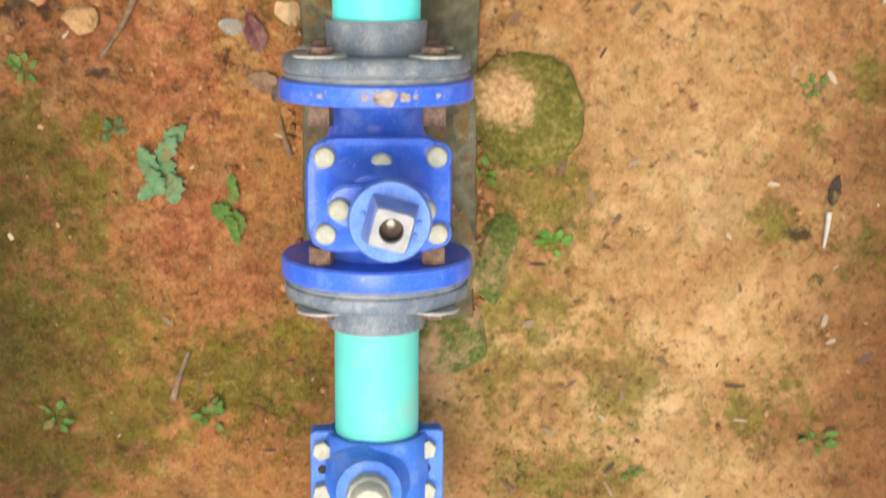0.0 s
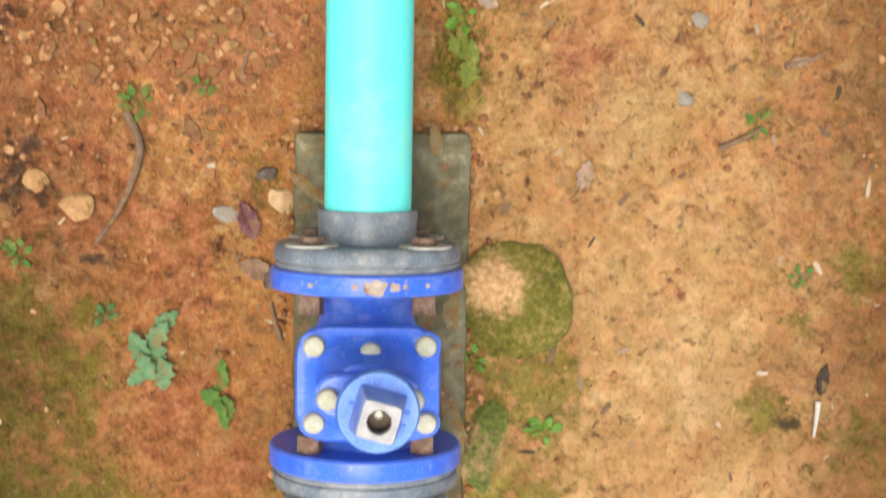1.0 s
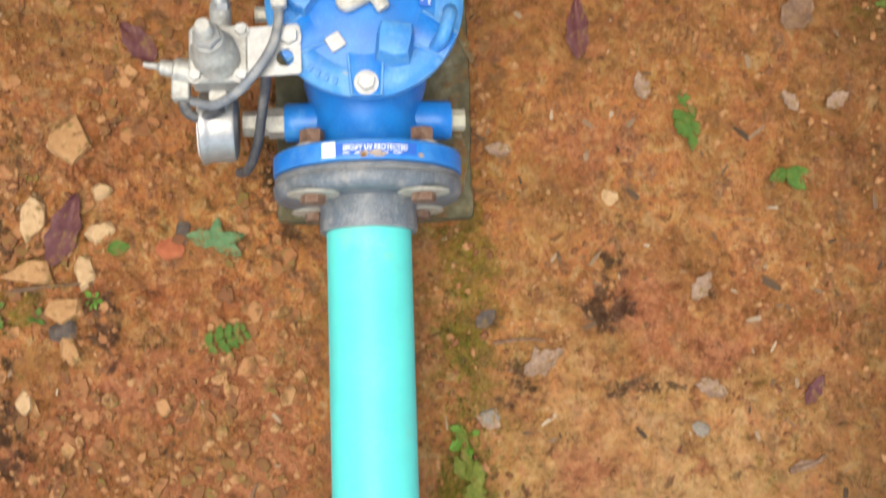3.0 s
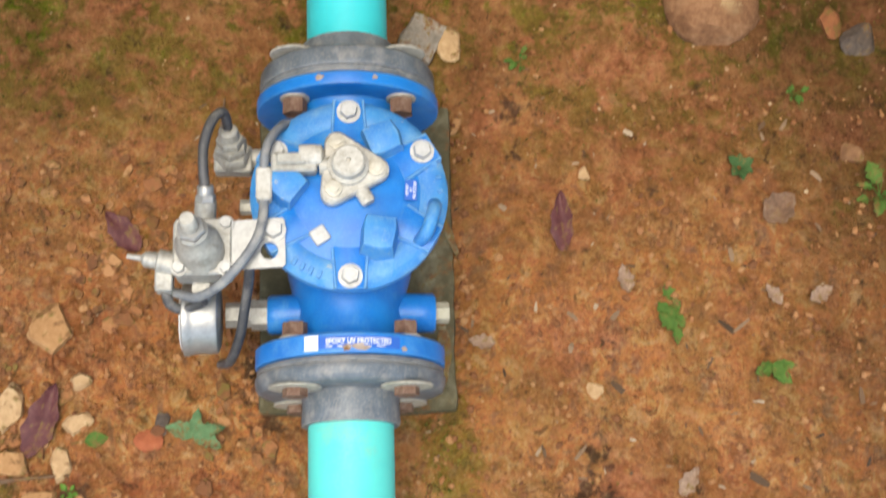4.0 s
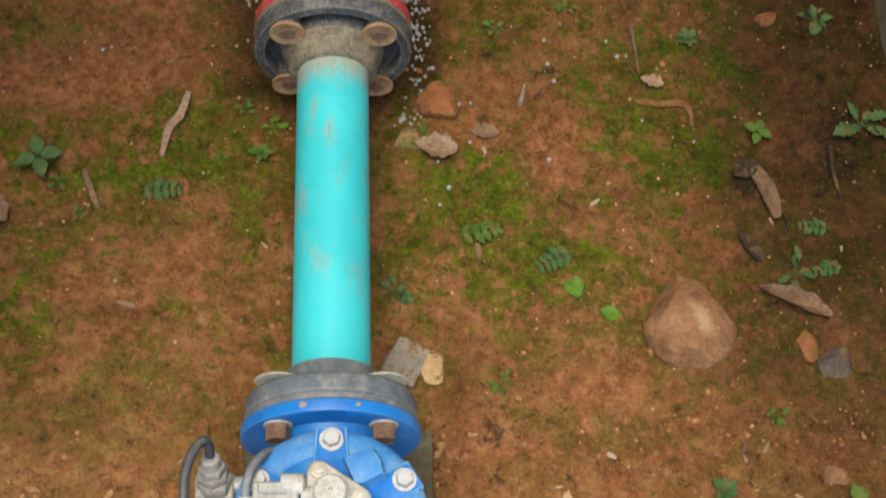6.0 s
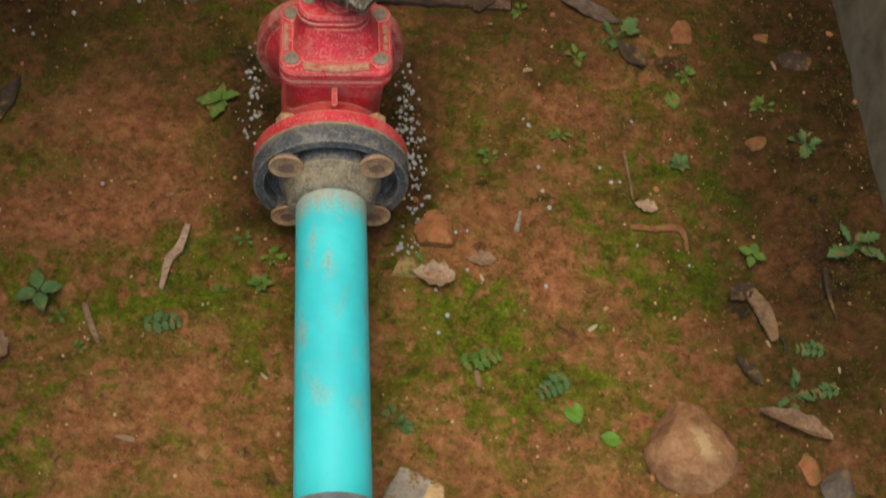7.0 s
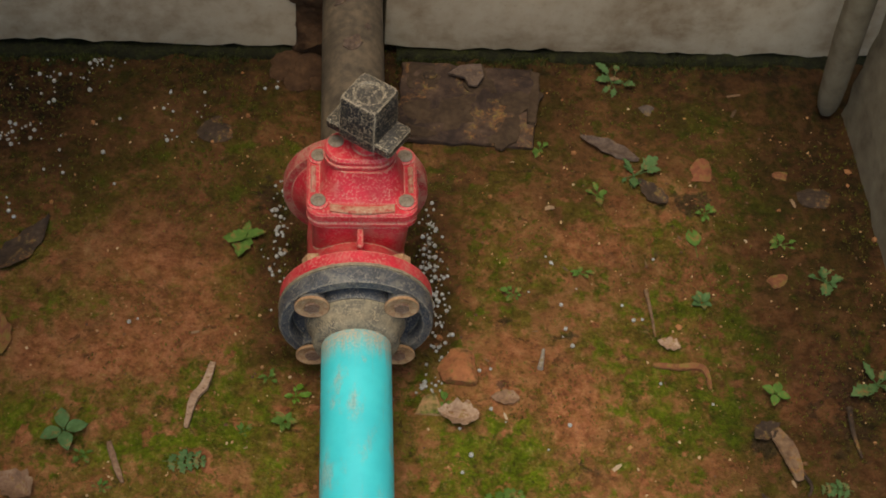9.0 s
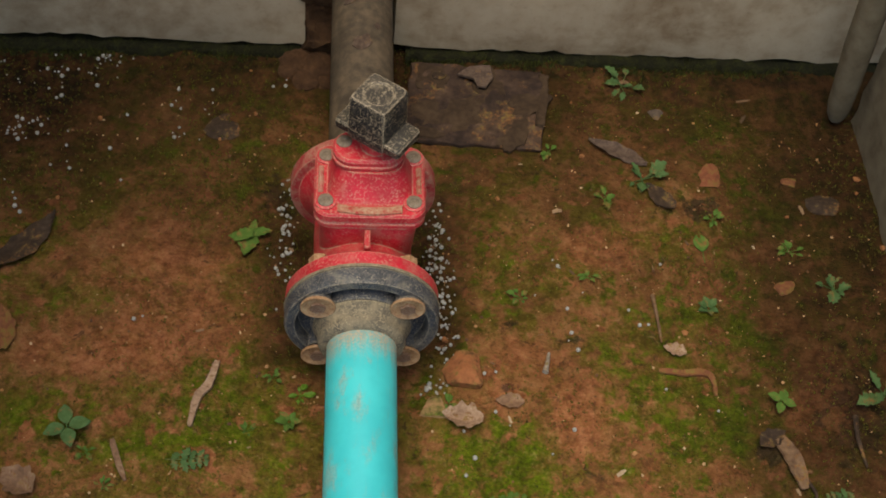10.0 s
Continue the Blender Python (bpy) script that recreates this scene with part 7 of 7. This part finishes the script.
WEEDS_MIDDLE = [
    (-0.223, 1.014, "fern", 0.058, M_BLUELEAF, "feathery blue-green fern sprig on moss"), (0.645, 0.966, "fern", 0.046, M_BLUELEAF, "blue-green fern in the weeds"),
    (0.192, 0.956, "fern", 0.062, M_LEAF, "spreading green fern sprig by the pipe"), (0.291, 0.914, "fern", 0.055, M_BLUELEAF, "small fern sprig on moss"),
    (0.319, 0.864, "single", 0.036, M_LIME, "bright lime leaf on moss"), (0.346, 0.845, "single", 0.030, M_LIME, "second bright green leaf on moss"),
    (0.084, 0.869, "clump", 0.050, M_BLUELEAF, "dark green weed against the pipe"), (0.651, 0.567, "clump", 0.080, M_LEAF, "leafy bright green weed on clay"),
    (0.213, 0.741, "clump", 0.036, M_LEAF, "tiny green weed on clay"), (0.384, 0.422, "ragged", 0.060, M_LEAF, "torn green leaf cluster on clay"),
    (0.498, 0.357, "torn", 0.055, M_LEAF, "flat green weed on clay"), (0.611, 0.901, "clump", 0.06, M_BLUELEAF, "dark green weed beside the rock"),
    (0.655, 0.905, "fern", 0.044, M_BLUELEAF, "small dark fern beside the rock"), (-0.327, 0.976, "clump", 0.03, M_LEAF, "tiny weed on moss"),
    (0.478, 0.604, "rosette", 0.036, M_BLUELEAF, "low dark weed on clay"), (0.556, 0.702, "clump", 0.034, M_LEAF, "tiny green weed on clay"),
    (-0.356, 1.025, "clump", 0.03, M_LEAF, "tiny weed on mossy clay"),
]
WEEDS_NEAR = [
    (-0.175, 0.290, "torn", 0.062, M_BLUEGREEN, "flat blue-green weed on clay"), (-0.167, 0.178, "fern", 0.060, M_LEAF, "thin green fern on gravel"),
    (-0.236, -0.326, "ragged", 0.078, M_BLUEGREEN, "ragged blue-green weed on reddish clay"), (-0.163, -0.375, "ragged", 0.066, M_LEAF, "ragged green weed on reddish clay"),
    (-0.291, -0.284, "clump", 0.04, M_BLUELEAF, "small blue-green weed on clay"), (-0.252, -0.047, "clump", 0.045, M_LEAF, "small green weed on gravel"),
    (-0.181, -0.028, "clump", 0.035, M_LEAF, "tiny green weed on gravel"), (0.106, 0.024, "ragged", 0.070, M_MOSSLEAF, "yellow-green mossy weed beside the pipe"),
    (0.107, 0.059, "clump", 0.05, M_LIME, "yellow-green moss tuft beside the pipe"), (0.207, -0.414, "clump", 0.05, M_LIME, "bright green weed on mossy clay"),
    (0.122, -0.334, "clump", 0.04, M_LIME, "bright green tuft against the stone"), (0.446, -0.057, "clump", 0.04, M_LEAF, "small green weed on clay"),
    (-0.435, 0.220, "clump", 0.07, M_LEAF, "green weed among the stones"), (-0.387, -0.218, "clump", 0.05, M_LEAF, "dark green weed at the clay's edge"),
    (-0.370, -0.617, "clump", 0.05, M_LEAF, "small green weed on mossy clay"), (-0.296, 0.282, "single", 0.026, M_LEAF, "small green leaf beside a pale stone"),
    (-0.312, 0.226, "clump", 0.026, M_LIME, "tiny yellow-green sprout beside a pale stone"), (-0.374, 0.205, "clump", 0.028, M_LEAF, "tiny green weed among the stones"),
    (-0.189, -0.618, "clump", 0.045, M_LEAF, "small green weed on mossy clay"), (0.311, -0.698, "clump", 0.03, M_LEAF, "tiny green weed on clay"),
    (0.532, -0.659, "clump", 0.05, M_LEAF, "small green weed on clay"), (0.506, -0.234, "clump", 0.03, M_LEAF, "tiny green weed on clay"),
]
for i, (x, y, kind, size, mat, label) in enumerate(WEEDS_FAR + WEEDS_MIDDLE + WEEDS_NEAR):
    plant(x, y, kind, size, mat, label, 200 + i)


# ---------- white foam beads ----------
bead_mesh = None
BEADS = [(0.110, 1.385, 0.010, 0.030, 34), (0.115, 1.310, 0.010, 0.035, 44), (0.121, 1.225, 0.008, 0.040, 34), (0.104, 1.130, 0.008, 0.012, 12), (-0.111, 1.385, 0.010, 0.045, 40), (-0.103, 1.480, 0.005, 0.035, 14),
         (-0.410, 1.719, 0.025, 0.012, 16), (-0.509, 1.582, 0.022, 0.018, 16), (-0.287, 1.645, 0.006, 0.014, 5), (-0.278, 1.576, 0.012, 0.012, 6), (-0.507, 1.692, 0.05, 0.03, 16), (-0.433, 1.544, 0.05, 0.05, 10), (-0.513, 1.433, 0.02, 0.012, 5), (-0.123, 1.703, 0.012, 0.02, 6), (-0.229, 1.635, 0.02, 0.02, 4),
         (0.292, 1.351, 0.004, 0.016, 3), (0.322, 1.242, 0.03, 0.05, 6), (0.410, 1.242, 0.02, 0.02, 3), (0.167, 1.052, 0.03, 0.05, 6), (0.215, 1.157, 0.05, 0.05, 5), (-0.322, 1.235, 0.03, 0.01, 2), (0.508, 1.147, 0.08, 0.08, 5)]
for cx, cy, sx, sy, count in BEADS:
    for _ in range(round(1.35 * count) if count > 10 else count):
        x, y = rng.gauss(cx, sx), min(rng.gauss(cy, sy), 1.735)
        r = 0.0012 + 0.0024 * rng.random() ** 1.6
        if bead_mesh is None:
            bm = bmesh.new()
            bmesh.ops.create_icosphere(bm, subdivisions=2, radius=1.0)
            for v in bm.verts:
                v.co *= 1 + 0.10 * noise.noise(v.co * 1.7)
            bead_mesh = to_mesh("foam_bead", bm, M_BEAD, 80)
        b = new("foam_bead", bead_mesh)
        b.matrix_world = pose(x, y, ground_height(x, y) + r * 0.7, rng.uniform(0, 90), 0, rng.uniform(0, 180)) @ Matrix.Diagonal((r, r, r, 1))
        tagged(b, "tiny white foam bead on dark soil", "bead", "white foam beads")


# ---------- loose gravel, chips and moss tufts ----------
def scatter(name, count, shape, place, mat, label, category):
    """Many small pieces in one mesh; place(rng) gives x, y and size, shape(rng, size) a list of points and faces."""
    r = random.Random(len(name) * 7 + count)
    verts, faces = [], []
    while count:
        spot = place(r)
        if not spot:
            continue
        x, y, s = spot
        vs, fs = shape(r, s)
        a, ca, sa = r.uniform(0, 6.283), 0, 0
        ca, sa = math.cos(a), math.sin(a)
        o, z0 = len(verts), ground_height(x, y)
        verts += [(x + p[0] * ca - p[1] * sa, y + p[0] * sa + p[1] * ca, z0 + p[2]) for p in vs]
        faces += [[o + i for i in f] for f in fs]
        count -= 1
    me = bpy.data.meshes.new(name)
    me.from_pydata(verts, [], faces)
    me.materials.append(mat)
    ob = new(name, me)
    return tagged(ob, label, category, kind="stuff")


def chunk(r, s):
    """An uneven eight-cornered pebble."""
    w, d, h = s * r.uniform(0.6, 1.2), s * r.uniform(0.6, 1.2), s * r.uniform(0.35, 0.7)
    vs = []
    for z, k in ((-0.2, 0.8), (0.45, 1.0), (0.95, 0.55)):
        for i in range(5):
            a = 2 * math.pi * (i + r.uniform(-0.3, 0.3)) / 5
            vs.append((0.5 * w * k * math.cos(a) * r.uniform(0.8, 1.15), 0.5 * d * k * math.sin(a) * r.uniform(0.8, 1.15), h * (z + r.uniform(-0.1, 0.1))))
    fs = [(i, (i + 1) % 5, 5 + (i + 1) % 5, 5 + i) for i in range(5)] + [(5 + i, 5 + (i + 1) % 5, 10 + (i + 1) % 5, 10 + i) for i in range(5)] + [tuple(range(10, 15))]
    return vs, fs


def shard(r, s):
    """A flat angular piece of broken clay."""
    k, w, d, h = r.choice((5, 6, 7)), s * r.uniform(0.8, 1.5), s * r.uniform(0.6, 1.1), s * r.uniform(0.12, 0.3)
    tx, ty = r.uniform(-0.25, 0.25), r.uniform(-0.25, 0.25)
    ang = sorted(2 * math.pi * (i + r.uniform(-0.35, 0.35)) / k for i in range(k))
    vs = []
    for z, q in ((-0.6, 1.0), (0.75, 1.0), (1.0, 0.86)):
        for a in ang:
            x, y = 0.5 * w * q * math.cos(a), 0.5 * d * q * math.sin(a)
            vs.append((x, y, h * z + (tx * x + ty * y) * (z > 0)))
    fs = [(o + i, o + (i + 1) % k, o + k + (i + 1) % k, o + k + i) for o in (0, k) for i in range(k)] + [tuple(range(2 * k, 3 * k))]
    return vs, fs


def flake(r, s):
    """A thin bent chip of bark or straw."""
    L, w, lift = s * r.uniform(0.8, 1.6), s * r.uniform(0.18, 0.5), s * r.uniform(0.02, 0.25)
    vs = [(-L / 2, -w / 2, 0.001), (-L / 2, w / 2, 0.001), (0, -w * 0.6, lift), (0, w * 0.6, lift + 0.001), (L / 2, -w * 0.3, 0.001), (L / 2, w * 0.3, 0.002)]
    vs += [(p[0], p[1], p[2] - 0.0012) for p in vs]
    fs = [(0, 2, 3, 1), (2, 4, 5, 3), (6, 7, 9, 8), (8, 9, 11, 10), (0, 6, 8, 2), (2, 8, 10, 4), (1, 3, 9, 7), (3, 5, 11, 9), (0, 1, 7, 6), (4, 10, 11, 5)]
    return vs, fs


def tuft(r, s):
    """A few stubby moss blades."""
    vs, fs = [], []
    for _ in range(5):
        a, q = r.uniform(0, 6.283), s * r.uniform(0, 0.5)
        x, y, h, w = q * math.cos(a), q * math.sin(a), s * r.uniform(0.3, 0.9), s * 0.16
        lx, ly = s * r.uniform(-0.4, 0.4), s * r.uniform(-0.4, 0.4)
        o = len(vs)
        vs += [(x - w, y, -0.001), (x + w, y, -0.001), (x, y + w, -0.001), (x + lx, y + ly, h)]
        fs += [(o, o + 1, o + 3), (o + 1, o + 2, o + 3), (o + 2, o, o + 3)]
    return vs, fs


def free_spot(x, y):
    return not (abs(x) < 0.05 or (-0.09 < x < 0.115 and -0.54 < y < -0.08) or (-0.10 < x < 0.125 and 0.3 < y < 0.67))


def gravel_spot(r):
    x, y = r.uniform(-0.62, 0.82), r.uniform(-0.85, 1.8)
    want = 0.22 + 0.75 * (x < -0.06) * (-0.25 < y < 0.62) + 0.25 * (x > 0.05) * (0.0 < y < 0.7)
    want *= (1.4 if -0.12 < y < 0.7 else 0.12 if y > 0.7 else 0.45) * max(0.0, 0.5 + 0.9 * fbm(x, y, 6, 3, 2.2))
    if r.random() > want or not free_spot(x, y):
        return None
    return x, y, 0.0022 + 0.0095 * r.random() ** 3.0


def chip_spot(r):
    x, y = r.uniform(-0.62, 0.82), r.uniform(-0.85, 1.8)
    if not free_spot(x, y) or r.random() > (0.35 + 0.5 * (x > 0.1)) * (1 if y < 0.7 else 0.12):
        return None
    return x, y, 0.004 + 0.013 * r.random() ** 2.5


def moss_spot(r):
    x, y = r.uniform(-0.62, 0.82), r.uniform(-0.85, 1.8)
    want = 0.03 + 0.55 * max(0, min(1, (y - 0.55) / 0.4)) + 0.35 * (0.05 < x < 0.18) * (y < 0.4) + 0.25 * (y < -0.35) * (x < 0.3)
    want *= max(0.0, 0.35 + 1.3 * fbm(x, y, 5, 4, 9.4))
    if r.random() > want or not free_spot(x, y):
        return None
    return x, y, r.uniform(0.0025, 0.006)


scatter("gravel", 5200, chunk, gravel_spot, M_GRAVEL, "loose orange and brown gravel on clay", "gravel")
scatter("bark_chips", 520, flake, chip_spot, M_LITTER, "scattered dry bark and straw chips", "litter")
def clod_spot(r):
    x, y = r.uniform(-0.52, -0.07), r.uniform(-0.15, 0.62)
    if not free_spot(x, y) or r.random() > max(0.0, 0.4 + 1.3 * fbm(x, y, 7, 3, 4.4)):
        return None
    return x, y, 0.005 + 0.016 * r.random() ** 2.6


scatter("clay_clods", 1150, shard, clod_spot, M_CLOD, "broken red clay clods beside the control valve", "clay")
def crumb_spot(r):
    x, y = r.uniform(-0.58, 0.80), r.uniform(0.55, 1.65)
    if not free_spot(x, y) or r.random() > max(0.05, 0.45 + 0.9 * fbm(x, y, 8, 3, 6.6)):
        return None
    return x, y, 0.0016 + 0.0045 * r.random() ** 3.0


def pad_spot(r):
    cx, cy, w, d = r.choice(((0.018, -0.288, 0.098, 0.213), (0.010, 0.493, 0.112, 0.185)))
    side = r.choice((-1, 1))
    x, y = cx + side * (w + abs(r.gauss(0.0, 0.010)) + 0.002), cy + r.uniform(-d, d)
    if r.random() < 0.25:
        x, y = cx + r.uniform(-w, w), cy + d + abs(r.gauss(0.0, 0.010)) + 0.002
    return (x, y, 0.003 + 0.011 * r.random() ** 2.2) if abs(x) > 0.055 else None


scatter("pad_rubble", 330, chunk, pad_spot, M_GRAVEL, "loose clay rubble along the concrete pads", "gravel")
scatter("clay_crumbs", 1500, chunk, crumb_spot, M_CRUMB, "small pale and terracotta crumbs on mossy soil", "clay")
scatter("moss_tufts", 14000, tuft, moss_spot, M_TUFT, "short yellow-green moss tufts on soil", "moss")


def cushion_spot(r):
    x, y = r.gauss(0.104, 0.017), r.choice((r.gauss(0.02, 0.035), r.gauss(0.02, 0.035), r.uniform(0.06, 0.30)))
    return (x, y, r.uniform(0.003, 0.007)) if free_spot(x, y) else None


scatter("moss_cushion", 900, tuft, cushion_spot, M_FRESHMOSS, "fresh yellow-green moss along the pipe", "moss")


# mossy strip at the wall's foot, near-black to paint in the shadow gap
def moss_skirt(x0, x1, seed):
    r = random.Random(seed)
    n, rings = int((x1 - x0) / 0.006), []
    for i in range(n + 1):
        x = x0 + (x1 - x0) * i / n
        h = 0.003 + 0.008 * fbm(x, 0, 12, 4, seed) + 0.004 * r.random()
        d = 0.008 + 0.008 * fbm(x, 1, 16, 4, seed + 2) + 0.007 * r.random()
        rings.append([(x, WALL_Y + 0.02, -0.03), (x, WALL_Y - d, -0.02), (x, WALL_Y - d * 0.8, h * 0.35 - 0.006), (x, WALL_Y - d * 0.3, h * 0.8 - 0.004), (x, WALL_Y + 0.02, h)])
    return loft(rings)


def fringe_spot(r):
    x = r.uniform(-0.62, 0.75)
    if -0.13 < x < 0.07 or r.random() > 0.5 + 1.2 * fbm(x, 0, 7, 3, 1.9):
        return None
    return x, WALL_Y - abs(r.gauss(0.0, 0.012)) + 0.003, r.uniform(0.004, 0.011)


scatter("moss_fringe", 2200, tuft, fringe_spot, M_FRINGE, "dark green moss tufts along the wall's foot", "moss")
solid("moss_skirt", moss_skirt(-1.2, -0.10, 3.0), M_MOSS_SHADE, Matrix(), "near-black moss with painted shade along the wall's foot", "moss", kind="stuff", sharp=70)
solid("moss_skirt", moss_skirt(0.07, 0.95, 8.0), M_MOSS_SHADE, Matrix(), "near-black moss with painted shade along the wall's foot", "moss", kind="stuff", sharp=70)
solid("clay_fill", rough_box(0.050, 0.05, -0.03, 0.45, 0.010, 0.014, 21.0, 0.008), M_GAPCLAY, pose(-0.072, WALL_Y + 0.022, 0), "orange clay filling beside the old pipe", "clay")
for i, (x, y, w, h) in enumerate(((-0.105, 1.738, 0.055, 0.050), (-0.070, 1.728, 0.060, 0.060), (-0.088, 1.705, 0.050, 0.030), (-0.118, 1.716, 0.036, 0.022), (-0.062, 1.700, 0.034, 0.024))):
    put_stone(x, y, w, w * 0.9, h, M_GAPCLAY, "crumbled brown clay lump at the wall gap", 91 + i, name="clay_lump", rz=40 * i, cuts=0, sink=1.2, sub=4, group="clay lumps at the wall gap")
